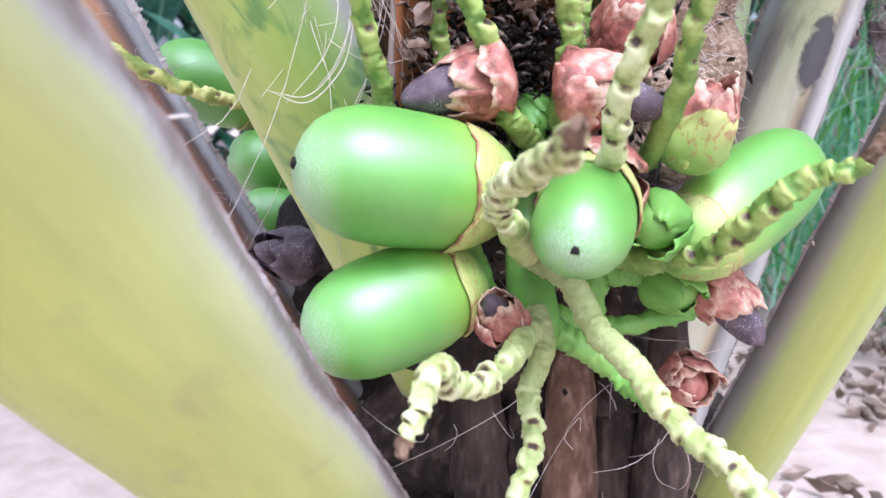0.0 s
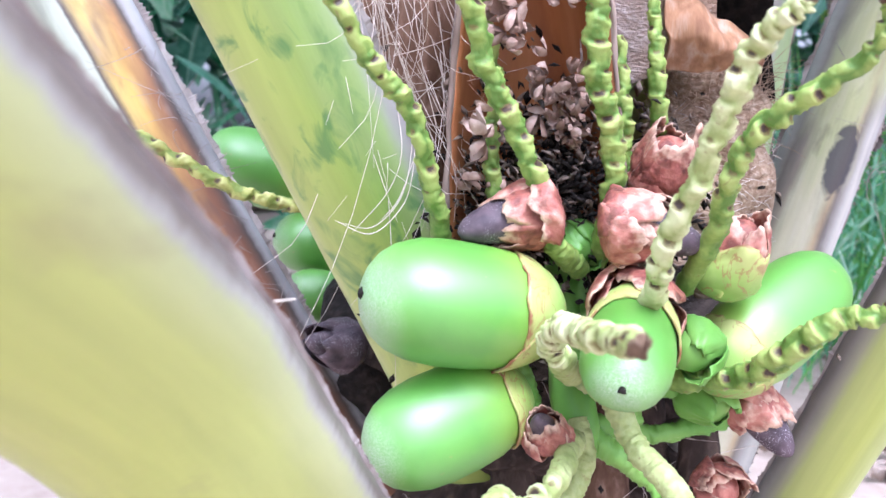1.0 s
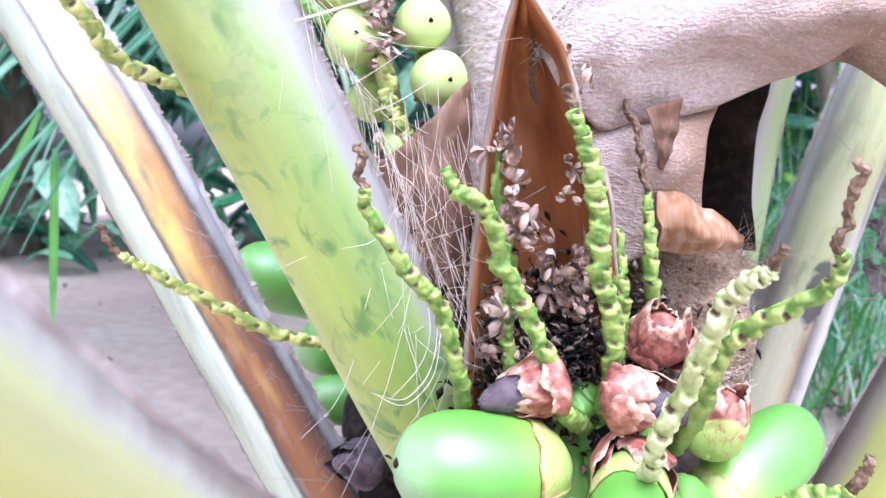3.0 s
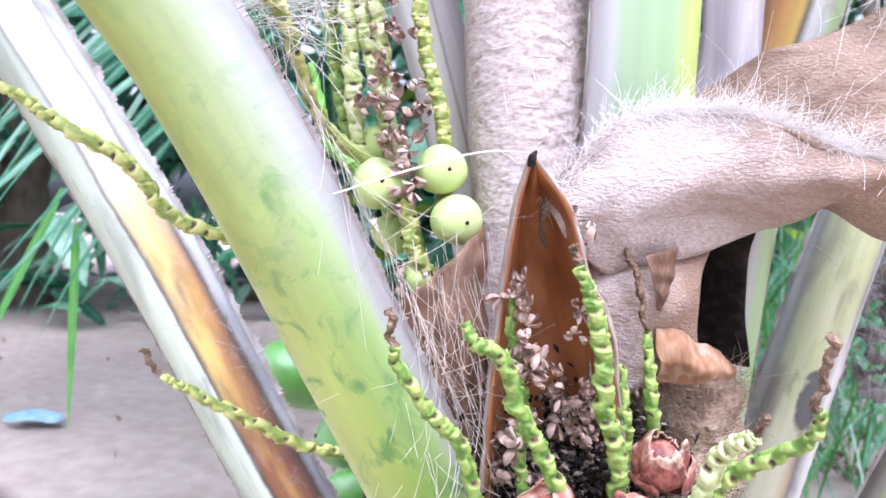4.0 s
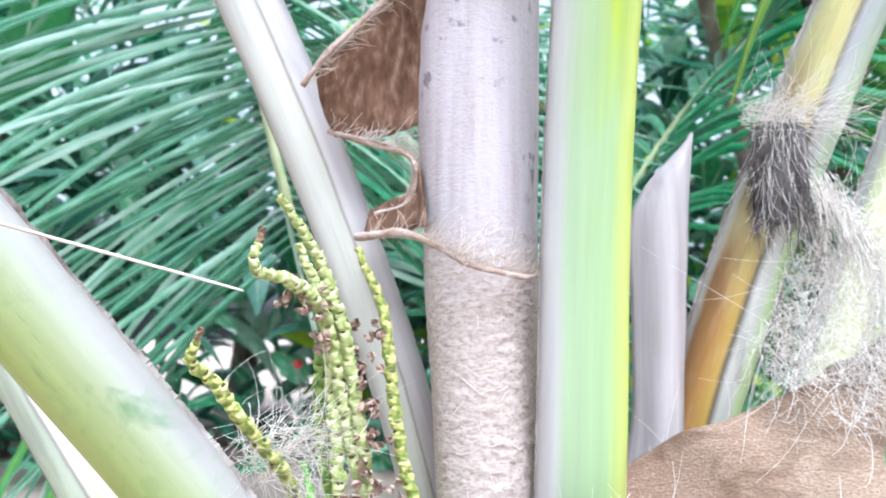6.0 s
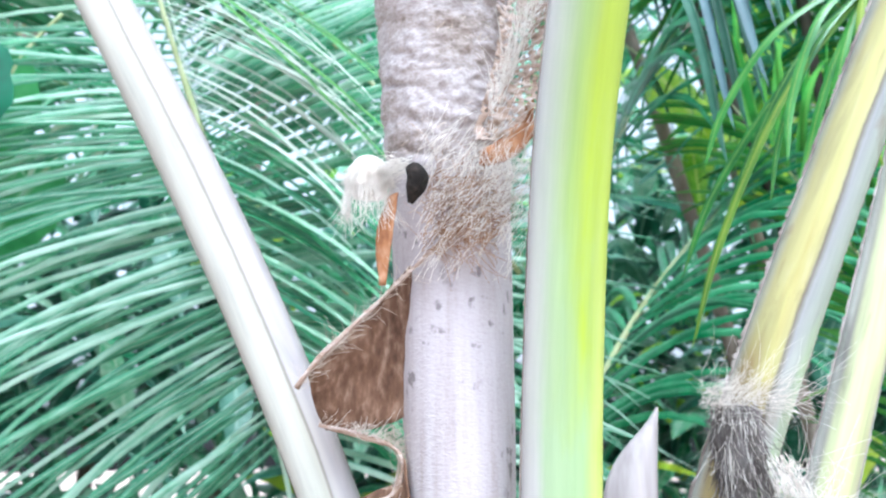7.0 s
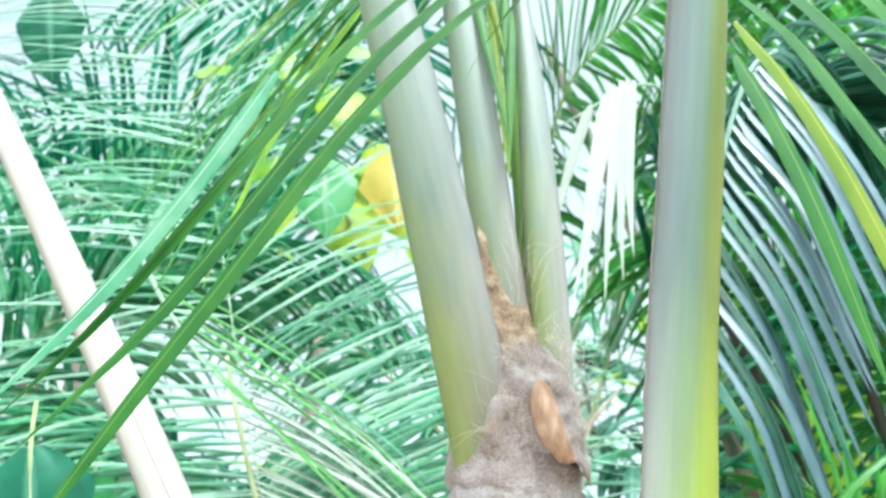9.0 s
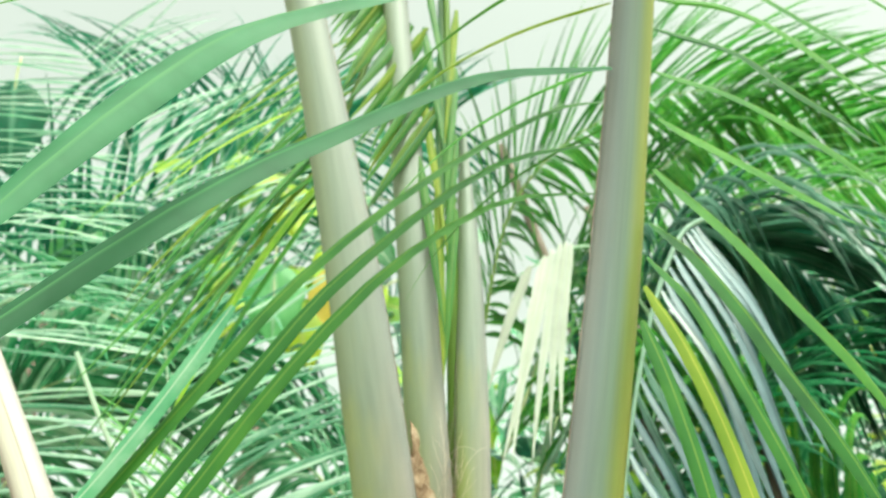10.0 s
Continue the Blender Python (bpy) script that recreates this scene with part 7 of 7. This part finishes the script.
net = thing("fibre_net", "dark torn net of rotten fibre hanging beside a leaf stalk", "fibre net", "fibre sheaths of the palm")
sheet("torn_net", [[(0.325, 0.7, 0.945), (0.36, 0.705, 0.935), (0.4, 0.715, 0.93), (0.44, 0.73, 0.93)], [(0.325, 0.69, 0.89), (0.36, 0.685, 0.88), (0.405, 0.695, 0.87), (0.45, 0.715, 0.87)], [(0.315, 0.69, 0.83), (0.355, 0.68, 0.82), (0.4, 0.69, 0.8), (0.44, 0.71, 0.79)], [(0.33, 0.7, 0.78), (0.36, 0.69, 0.77), (0.395, 0.7, 0.75), (0.42, 0.71, 0.74)]], M_NET, net, 0.0012, 80, 90, 0.016, 34, "dark torn fibre net", 0.02, 75)
sheet("dry_flap", [[(0.36, 0.68, 0.9), (0.375, 0.67, 0.905), (0.392, 0.675, 0.9)], [(0.37, 0.672, 0.86), (0.383, 0.662, 0.862), (0.397, 0.668, 0.858)], [(0.38, 0.675, 0.825), (0.388, 0.67, 0.826), (0.396, 0.674, 0.824)]], M_TORN, net, 0.0012, 16, 20, 0.006, 60, "brown dried flap")
sh = Shape()
for k in range(420):
    p = V((rng.uniform(0.315, 0.44), rng.uniform(0.675, 0.71), rng.uniform(0.76, 0.945)))
    hairs(sh, [(p, (rng.gauss(0, 0.6), -0.25, rng.gauss(-0.5, 0.6)))], rng, (0.015, 0.055), 0.0005, 1.0)
tagged(sh.make("net_fuzz", M_MARGIN, net, "grey loose fibres"), kind="stuff")

flake = thing("dry_flake", "curled cream dry flake caught in the hairy rim", "dry flake")
sheet("flake", [[(0.222, 0.366, 0.985), (0.233, 0.36, 0.99), (0.246, 0.366, 0.987)], [(0.224, 0.36, 0.997), (0.236, 0.351, 1.003), (0.248, 0.36, 0.999)], [(0.23, 0.368, 1.009), (0.238, 0.362, 1.013), (0.246, 0.37, 1.009)]], speckled("cream_flake", (0.5, 0.36, 0.16), (0.68, 0.6, 0.46), (0.78, 0.74, 0.66), 60, 0.7, 0.4, 0.001), flake, 0.0012, 14, 14, 0.004, 90)

# ---- the open spathe ----
spathe = thing("open_spathe", "open boat-shaped spathe, orange-brown inside with a grey edge", "spathe", "spathes of the palm")
SPL = [(-0.003, 0.373, 0.982), (-0.011, 0.4, 0.945), (-0.018, 0.42, 0.879), (-0.024, 0.44, 0.807), (-0.026, 0.45, 0.72)]
SPR = [(-0.002, 0.373, 0.982), (0.023, 0.4, 0.952), (0.039, 0.41, 0.905), (0.057, 0.425, 0.865), (0.076, 0.44, 0.72)]
SPM = [(0.0, 0.385, 0.978), (0.006, 0.44, 0.95), (0.012, 0.475, 0.89), (0.02, 0.49, 0.81), (0.025, 0.5, 0.72)]
sheet("inner_face", [SPL, [tuple(V(a).lerp(V(b), 0.45) + V((0, 0.025, 0))) for a, b in zip(SPL, SPM)], SPM, [tuple(V(a).lerp(V(b), 0.55) + V((0, 0.02, 0))) for a, b in zip(SPM, SPR)], SPR], M_SPATHE, spathe, 0.003, 60, 28, 0.002, 14, "glossy orange-brown inner face")
for edge, sx in ((SPL, -1), (SPR, 1)):
    sh = Shape()
    tube(sh, [V(p) + V((sx * 0.001, 0, 0)) for p in edge], [0.001, 0.0014, 0.0015, 0.0016, 0.0014], 8, 130, wobble=1.4)
    sh.make("grey_edge", M_SPATHE_OUT, spathe, "grey weathered edge")
sh = Shape()
tube(sh, [(-0.003, 0.373, 0.977), (-0.0025, 0.371, 0.982), (0.0, 0.37, 0.986)], [0.0025, 0.0028, 0.0008], 8, 8, wobble=0.6)
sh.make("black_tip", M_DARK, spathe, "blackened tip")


# ---- fruit bunches ----
def flowers(parent, spots, seed, size=0.006, count=1, spread=0.006):
    """Dried papery flowers, each a few curved scales."""
    rng = random.Random(seed)
    for c in spots:
        for k in range(count):
            sh = Shape()
            p = V(c) + V((rng.gauss(0, spread), rng.gauss(-0.2, 0.6) * spread, rng.gauss(0, spread)))
            axis = V((rng.gauss(0, 1), rng.gauss(-0.8, 0.5), rng.gauss(0, 1))).normalized()
            s = axis.cross(V((0.2, 0.4, 1))).normalized()
            o = s.cross(axis)
            z = size * rng.uniform(0.75, 1.35)
            for j in range(3):
                q = 2.1 * j + rng.uniform(-0.3, 0.3)
                d = math.cos(q) * s + math.sin(q) * o
                w = axis.cross(d)
                v = []
                for y, wide, out in ((0.0, 0.1, 0.05), (0.35, 0.3, 0.34), (0.75, 0.27, 0.5), (1.05, 0.06, 0.42 + rng.uniform(-0.2, 0.3))):
                    m = p + axis * z * y
                    v += [m + d * z * out * 0.72 - w * z * wide, m + d * z * out * 1.15, m + d * z * out * 0.72 + w * z * wide]
                sh.add(v, [(3 * y + x, 3 * y + x + 1, 3 * y + x + 4, 3 * y + x + 3) for y in range(3) for x in range(2)])
            sh.make("dried_flower", M_FLOWER, parent)


bunch = thing("fruit_bunch", "green fruit stalk with many knobbly flower branches", "fruit bunch", "fruit bunches of the palm")
sh = Shape()
tube(sh, [(0.045, 0.5, 0.74), (0.046, 0.468, 0.7), (0.046, 0.448, 0.672), (0.047, 0.436, 0.648), (0.05, 0.428, 0.63), (0.051, 0.42, 0.612)], [0.013, 0.0135, 0.0125, 0.0125, 0.0115, 0.008], 14, 30, wobble=0.15)
sh.make("main_stalk", M_PEDUNCLE, bunch, "smooth green main stalk")
B = lambda pts, r, mat, dry, seed, **kw: rachilla(bunch, pts, r, mat, dry, seed, **kw)
B([(-0.084, 0.331, 0.895), (-0.082, 0.335, 0.877), (-0.079, 0.341, 0.861), (-0.06, 0.362, 0.827), (-0.043, 0.38, 0.806), (-0.033, 0.4, 0.766), (-0.028, 0.425, 0.735)], 0.0042, M_RACHILLA, 0.22, 1)
B([(-0.041, 0.36, 0.884), (-0.036, 0.36, 0.873), (-0.017, 0.37, 0.86), (-0.007, 0.385, 0.826), (0.009, 0.395, 0.797), (0.025, 0.405, 0.76), (0.031, 0.41, 0.738), (0.048, 0.43, 0.722)], 0.0048, M_RACHILLA, 0.0, 2, smooth=0.78)
B([(-0.01, 0.42, 0.894), (-0.009, 0.425, 0.858), (0.0, 0.43, 0.818), (-0.003, 0.43, 0.786), (0.003, 0.435, 0.75)], 0.0038, M_RACHILLA, 0.0, 3)
B([(0.025, 0.385, 0.93), (0.031, 0.385, 0.911), (0.039, 0.39, 0.892), (0.046, 0.395, 0.862), (0.049, 0.4, 0.825), (0.059, 0.41, 0.795), (0.062, 0.42, 0.757), (0.058, 0.44, 0.725)], 0.0052, M_RACHILLA, 0.1, 4, smooth=0.8)
B([(0.065, 0.43, 0.848), (0.069, 0.435, 0.804), (0.075, 0.44, 0.766)], 0.004, M_RACHILLA, 0.0, 5)
B([(0.066, 0.435, 0.926), (0.075, 0.432, 0.902), (0.081, 0.432, 0.873), (0.084, 0.432, 0.847), (0.087, 0.435, 0.817), (0.093, 0.45, 0.78)], 0.004, M_RACHILLA, 0.42, 6)
B([(0.103, 0.27, 0.853), (0.101, 0.275, 0.843), (0.097, 0.278, 0.839), (0.09, 0.29, 0.83), (0.084, 0.3, 0.807), (0.078, 0.315, 0.778), (0.07, 0.335, 0.746), (0.071, 0.355, 0.722), (0.066, 0.4, 0.7)], 0.0045, M_RACHILLA_PALE, 0.12, 7)
B([(0.14, 0.29, 0.889), (0.146, 0.295, 0.881), (0.143, 0.3, 0.865), (0.143, 0.305, 0.851), (0.147, 0.31, 0.841), (0.142, 0.32, 0.826), (0.125, 0.335, 0.812), (0.112, 0.35, 0.797), (0.106, 0.365, 0.774), (0.107, 0.385, 0.746), (0.1, 0.415, 0.714)], 0.0043, M_RACHILLA, 0.33, 8)
B([(0.176, 0.328, 0.742), (0.169, 0.335, 0.721), (0.156, 0.345, 0.715), (0.142, 0.35, 0.705), (0.131, 0.37, 0.685), (0.119, 0.395, 0.671), (0.096, 0.415, 0.665), (0.07, 0.43, 0.668)], 0.0052, M_RACHILLA, 0.12, 9, smooth=0.7)
B([(0.031, 0.19, 0.741), (0.032, 0.204, 0.738), (0.032, 0.232, 0.732), (0.029, 0.262, 0.726), (0.028, 0.295, 0.719), (0.024, 0.318, 0.715), (0.022, 0.335, 0.704), (0.029, 0.348, 0.693), (0.04, 0.4, 0.671)], 0.0048, M_RACHILLA_PALE, 0.1, 10)
B([(-0.016, 0.27, 0.626), (-0.01, 0.275, 0.636), (-0.003, 0.29, 0.65), (0.004, 0.31, 0.637), (0.018, 0.33, 0.631), (0.032, 0.36, 0.634), (0.046, 0.41, 0.632)], 0.0046, M_RACHILLA_PALE, 0.09, 11, smooth=0.7)
B([(0.026, 0.35, 0.52), (0.031, 0.36, 0.541), (0.036, 0.37, 0.558), (0.045, 0.385, 0.581), (0.043, 0.4, 0.601), (0.052, 0.41, 0.619), (0.049, 0.422, 0.638)], 0.0047, M_RACHILLA_PALE, 0.0, 12, smooth=0.58)
B([(0.142, 0.28, 0.575), (0.132, 0.29, 0.586), (0.122, 0.3, 0.597), (0.11, 0.32, 0.604), (0.096, 0.34, 0.614), (0.086, 0.36, 0.627), (0.072, 0.385, 0.638), (0.063, 0.4, 0.657), (0.046, 0.425, 0.665)], 0.0052, M_RACHILLA_PALE, 0.0, 13, smooth=0.52)
B([(0.127, 0.385, 0.578), (0.105, 0.4, 0.595), (0.087, 0.415, 0.608), (0.055, 0.43, 0.626)], 0.0062, M_PEDUNCLE, 0.0, 14, knob=0.12)
B([(0.15, 0.45, 0.636), (0.137, 0.45, 0.63), (0.1, 0.45, 0.621), (0.05, 0.44, 0.63)], 0.0055, M_PEDUNCLE, 0.0, 15, knob=0.1)
B([(0.01, 0.44, 0.68), (0.02, 0.436, 0.655), (0.03, 0.438, 0.63), (0.048, 0.44, 0.62)], 0.006, M_PEDUNCLE, 0.0, 16, knob=0.1)
B([(0.085, 0.44, 0.63), (0.08, 0.44, 0.655), (0.06, 0.445, 0.675)], 0.0065, M_PEDUNCLE, 0.0, 17, knob=0.1)
B([(0.09, 0.43, 0.72), (0.08, 0.44, 0.7), (0.055, 0.45, 0.69)], 0.007, M_PEDUNCLE, 0.0, 18, knob=0.12)
B([(0.13, 0.44, 0.66), (0.1, 0.445, 0.652), (0.06, 0.445, 0.66)], 0.0085, M_PEDUNCLE, 0.0, 19, knob=0.12)
flowers(bunch, [(-0.009, 0.415, 0.901), (-0.007, 0.415, 0.893), (-0.001, 0.415, 0.873), (0.003, 0.415, 0.86), (0.005, 0.415, 0.85), (-0.004, 0.415, 0.841), (-0.008, 0.42, 0.794), (0.0, 0.42, 0.81)], 1, 0.0092, 4, 0.0038)
flowers(bunch, [(0.027, 0.44, 0.815), (0.034, 0.44, 0.808), (0.041, 0.44, 0.823), (0.045, 0.44, 0.807), (0.033, 0.438, 0.82), (0.04, 0.44, 0.8)], 2, 0.0095, 6, 0.005)
flowers(bunch, [(0.032, 0.42, 0.933), (0.03, 0.41, 0.942), (0.036, 0.43, 0.882), (0.034, 0.43, 0.87), (0.043, 0.445, 0.786), (0.03, 0.45, 0.775), (0.01, 0.44, 0.77), (0.02, 0.44, 0.76), (-0.012, 0.43, 0.77)], 3, 0.007, 4, 0.005)

left_bunch = thing("flower_branch", "dark olive flower branch with a dried tip", "flower branch", "side flower branches")
rachilla(left_bunch, [(-0.29, 0.507, 0.838), (-0.276, 0.51, 0.818), (-0.255, 0.515, 0.805), (-0.217, 0.53, 0.78), (-0.169, 0.55, 0.752), (-0.127, 0.57, 0.741), (-0.08, 0.6, 0.735)], 0.0044, M_RACHILLA_OLIVE, 0.17, 40)
left_two = thing("flower_branch", "long yellow-green flower branch leaning outwards", "flower branch", "side flower branches")
rachilla(left_two, [(-0.345, 0.38, 1.028), (-0.32, 0.39, 1.016), (-0.302, 0.395, 1.003), (-0.259, 0.405, 0.977), (-0.236, 0.415, 0.945), (-0.203, 0.43, 0.929), (-0.16, 0.46, 0.91)], 0.0042, M_RACHILLA_OLIVE, 0.0, 41)
left_three = thing("flower_branch", "bent yellow-green flower branch caught in fibre", "flower branch", "side flower branches")
rachilla(left_three, [(-0.197, 0.3, 1.178), (-0.207, 0.31, 1.157), (-0.195, 0.33, 1.14), (-0.18, 0.35, 1.111), (-0.158, 0.39, 1.071), (-0.141, 0.45, 1.009), (-0.111, 0.5, 0.982)], 0.0042, M_RACHILLA_OLIVE, 0.06, 42)
sh = Shape()
for k in range(260):
    p = V((-0.165, 0.395, 1.085)) + V((rng.gauss(0, 0.02), rng.gauss(0, 0.01), rng.gauss(0, 0.012)))
    hairs(sh, [(p, (0.8, -0.1, rng.gauss(0, 0.5)))], rng, (0.015, 0.055), 0.0004, 1.0)
tagged(sh.make("fibre_tangle", M_WHITE_HAIR, left_three, "grey tangled fibres"), kind="stuff")

upper = thing("fruit_bunch", "upper flower bunch with crowded yellow-green branches", "fruit bunch", "fruit bunches of the palm")
U = lambda pts, r, mat, dry, seed, **kw: rachilla(upper, pts, r, mat, dry, seed, **{"knob": 0.17, **kw})
U([(-0.178, 0.4, 1.258), (-0.184, 0.4, 1.225), (-0.161, 0.44, 1.216), (-0.139, 0.47, 1.192), (-0.128, 0.49, 1.137), (-0.116, 0.5, 1.074), (-0.101, 0.5, 1.015), (-0.087, 0.505, 0.955), (-0.075, 0.52, 0.9)], 0.0058, M_RACHILLA_PALE, 0.05, 50)
U([(-0.176, 0.45, 1.29), (-0.153, 0.47, 1.254), (-0.134, 0.485, 1.208), (-0.135, 0.495, 1.151), (-0.13, 0.5, 1.083), (-0.122, 0.505, 1.0), (-0.09, 0.53, 0.93)], 0.0062, M_RACHILLA_PALE, 0.0, 51)
U([(-0.114, 0.51, 1.25), (-0.09, 0.51, 1.195), (-0.081, 0.51, 1.127), (-0.072, 0.51, 1.063), (-0.058, 0.51, 1.005), (-0.06, 0.53, 0.93)], 0.0056, M_RACHILLA_OLIVE, 0.0, 52)
U([(-0.16, 0.46, 1.25), (-0.148, 0.47, 1.22), (-0.126, 0.48, 1.19), (-0.115, 0.49, 1.13), (-0.104, 0.5, 1.06), (-0.098, 0.51, 0.98)], 0.0056, M_RACHILLA_PALE, 0.0, 53)
U([(-0.145, 0.52, 1.2), (-0.148, 0.52, 1.13), (-0.142, 0.52, 1.05), (-0.125, 0.52, 0.98)], 0.0056, M_RACHILLA, 0.0, 54)
U([(-0.11, 0.5, 0.98), (-0.085, 0.49, 0.95), (-0.08, 0.488, 0.92), (-0.066, 0.495, 0.9), (-0.055, 0.52, 0.88)], 0.0058, M_RACHILLA_OLIVE, 0.0, 55)
U([(-0.16, 0.51, 1.06), (-0.145, 0.505, 1.0), (-0.118, 0.505, 0.975), (-0.1, 0.515, 0.95)], 0.005, M_PEDUNCLE, 0.0, 56, knob=0.12)
flowers(upper, [(-0.092, 0.487, 1.0), (-0.088, 0.487, 0.985), (-0.082, 0.485, 0.965), (-0.096, 0.487, 1.02), (-0.11, 0.49, 1.03), (-0.075, 0.49, 1.02)], 4, 0.008, 9, 0.007)
flowers(upper, [(-0.1, 0.495, 1.08), (-0.098, 0.495, 1.11), (-0.1, 0.495, 1.05), (-0.105, 0.5, 1.14), (-0.1, 0.5, 1.17), (-0.16, 0.455, 1.21), (-0.145, 0.465, 1.19), (-0.135, 0.47, 1.17)], 5, 0.008, 8, 0.007)
flowers(upper, [(-0.072, 0.5, 0.9), (-0.085, 0.5, 0.89), (-0.06, 0.5, 0.89)], 6, 0.008, 8, 0.007)

# ---- nuts and buds ----
coconut((-0.066, 0.371, 0.718), (0.034, 0.413, 0.699), 0.0325, "large smooth green coconut with a pale bloom at its tip", 0.33, 0.4)
coconut((-0.063, 0.369, 0.634), (0.017, 0.418, 0.657), 0.0285, "green coconut hanging under a larger one", 0.24, 1.7)
coconut((0.051, 0.316, 0.689), (0.076, 0.412, 0.705), 0.022, "small green coconut pointing outwards, half in its calyx", 0.5, 2.2, 3)
coconut((0.206, 0.475, 0.716), (0.114, 0.412, 0.666), 0.0275, "long green coconut beside the knobbly branch", 0.22, 0.9)
coconut((-0.272, 0.79, 0.772), (-0.165, 0.84, 0.738), 0.038, "green coconut hanging behind the leaf stalk", 0.25, 0.2)
coconut((-0.205, 0.8, 0.69), (-0.12, 0.84, 0.665), 0.032, "green coconut low behind the leaf stalk", 0.25, 1.1)
coconut((-0.188, 0.76, 0.642), (-0.11, 0.8, 0.62), 0.026, "small shaded green coconut behind the stalk", 0.25, 2.0)
for k, (p, r) in enumerate((((-0.107, 0.495, 0.968), 0.019), ((-0.06, 0.497, 0.979), 0.0185), ((-0.048, 0.49, 0.942), 0.0185), ((-0.098, 0.53, 0.93), 0.016), ((-0.075, 0.5, 0.898), 0.013), ((-0.108, 0.51, 1.0), 0.013))):
    p = V(p)
    d = V((0.25 + 0.1 * k, -0.9, 0.1 - 0.1 * k)).normalized()
    coconut(p + d * r, p - d * r, r, "tiny round pale green coconut in the upper bunch", 0.0, k, material=M_FRUIT, group="tiny fruits of the upper bunch")
bud((0.014, 0.408, 0.753), (-0.92, -0.36, -0.15), 0.02, "reddish brown papery bud with a purple nut", 1, 0.036, (-1, -0.3, -0.25))
bud((0.094, 0.432, 0.782), (0.05, -0.55, 0.8), 0.021, "reddish papery withered bud", 2, close=0.5)
bud((0.072, 0.398, 0.75), (0.8, -0.5, 0.1), 0.0195, "torn red papery bud with a purple nut", 3, 0.034, (1, -0.25, -0.3))
bud((0.123, 0.412, 0.728), (0.25, -0.4, 0.85), 0.0195, "yellow-green bud with a brown papery top", 4, material=M_CALYX, petals=4, close=0.2)
bud((0.127, 0.407, 0.743), (0.3, -0.35, 0.9), 0.0165, "pinkish brown papery bud top", 5, petals=4, close=0.62, rag=0.1)
bud((0.156, 0.452, 0.638), (0.65, -0.45, -0.55), 0.0175, "orange-brown papery bud with a dark nut", 6, 0.034, (0.55, -0.4, -0.75))
bud((0.143, 0.462, 0.582), (0.3, -0.85, -0.1), 0.0165, "pink papery bud with pointed scales", 7, flare=0.4, petals=6)
bud((0.028, 0.39, 0.643), (-0.2, -0.5, 0.8), 0.0125, "small brown withered bud on the stalk", 8, 0.02, (-0.3, -0.6, 0.5))
bud((0.048, 0.438, 0.733), (0.3, -0.7, -0.2), 0.0155, "green swollen bud in the heart of the bunch", 9, material=M_PEDUNCLE, petals=3, close=0.55, rag=0.04)
bud((0.103, 0.398, 0.686), (-0.3, -0.85, -0.2), 0.018, "bright green lobed calyx bud", 10, material=M_PEDUNCLE, petals=3, close=0.55, rag=0.04)
bud((-0.112, 0.6, 0.632), (-0.5, -0.6, 0.2), 0.024, "dark grey dried nut in the shade", 11, 0.032, (-0.5, -0.6, 0.2), material=M_PURPLE, close=0.5)
bud((0.125, 0.44, 0.645), (0.2, -0.7, -0.2), 0.02, "shaded green calyx under the nut", 12, material=M_PEDUNCLE, petals=3, close=0.55, rag=0.04)

bud((0.0725, 0.392, 0.706), (-0.26, -0.96, -0.12), 0.0238, "torn pink papery scales capping a small nut", 13, petals=3, close=0.14, flare=0.04, rag=0.4)

# dry twigs and threads
twig = thing("dry_thread", "long pale dry thread stretched across the stem", "dry thread", "dry threads")
sh = Shape()
tube(sh, [(-0.13, 0.36, 0.955), (-0.07, 0.37, 0.975), (-0.03, 0.372, 0.985), (0.0, 0.372, 0.984)], [0.0006, 0.0008, 0.0006, 0.0004], 5, 20)
sh.make("thread", M_HAIR, twig)
twig = thing("dry_thread", "pale dry stalk hanging across the fronds", "dry thread", "dry threads")
sh = Shape()
tube(sh, [(-0.75, 0.05, 1.37), (-0.4, 0.183, 1.269), (-0.2, 0.26, 1.212), (-0.165, 0.275, 1.202)], [0.0017, 0.0014, 0.001, 0.0007], 5, 20)
sh.make("thread", M_HAIR, twig)
twig = thing("dry_twig", "short white dry twig lying on the leaf stalk edge", "dry twig", "dry threads")
sh = Shape()
tube(sh, [(-0.1, 0.23, 0.742), (-0.085, 0.232, 0.742), (-0.07, 0.235, 0.743)], [0.0004, 0.0005, 0.0003], 5, 10)
sh.make("twig", M_HAIR, twig)
for k, (a, b, c) in enumerate((((-0.95, 1.75, 0.98), (-1.02, 1.7, 0.8), (-1.12, 1.65, 0.6)), ((-0.92, 1.75, 0.9), (-0.93, 1.75, 0.7), (-0.94, 1.75, 0.45)))):
    blade = thing("grass_blade", "single narrow green blade hanging over the soil", "blade", "green blades")
    s = Shape()
    leaflet(s, a, V(b) - V(a), (0, -1, 0.2), 0.48, 0.022, 0.1, 8, 0.3)
    s.make("blade", M_LEAF, blade)
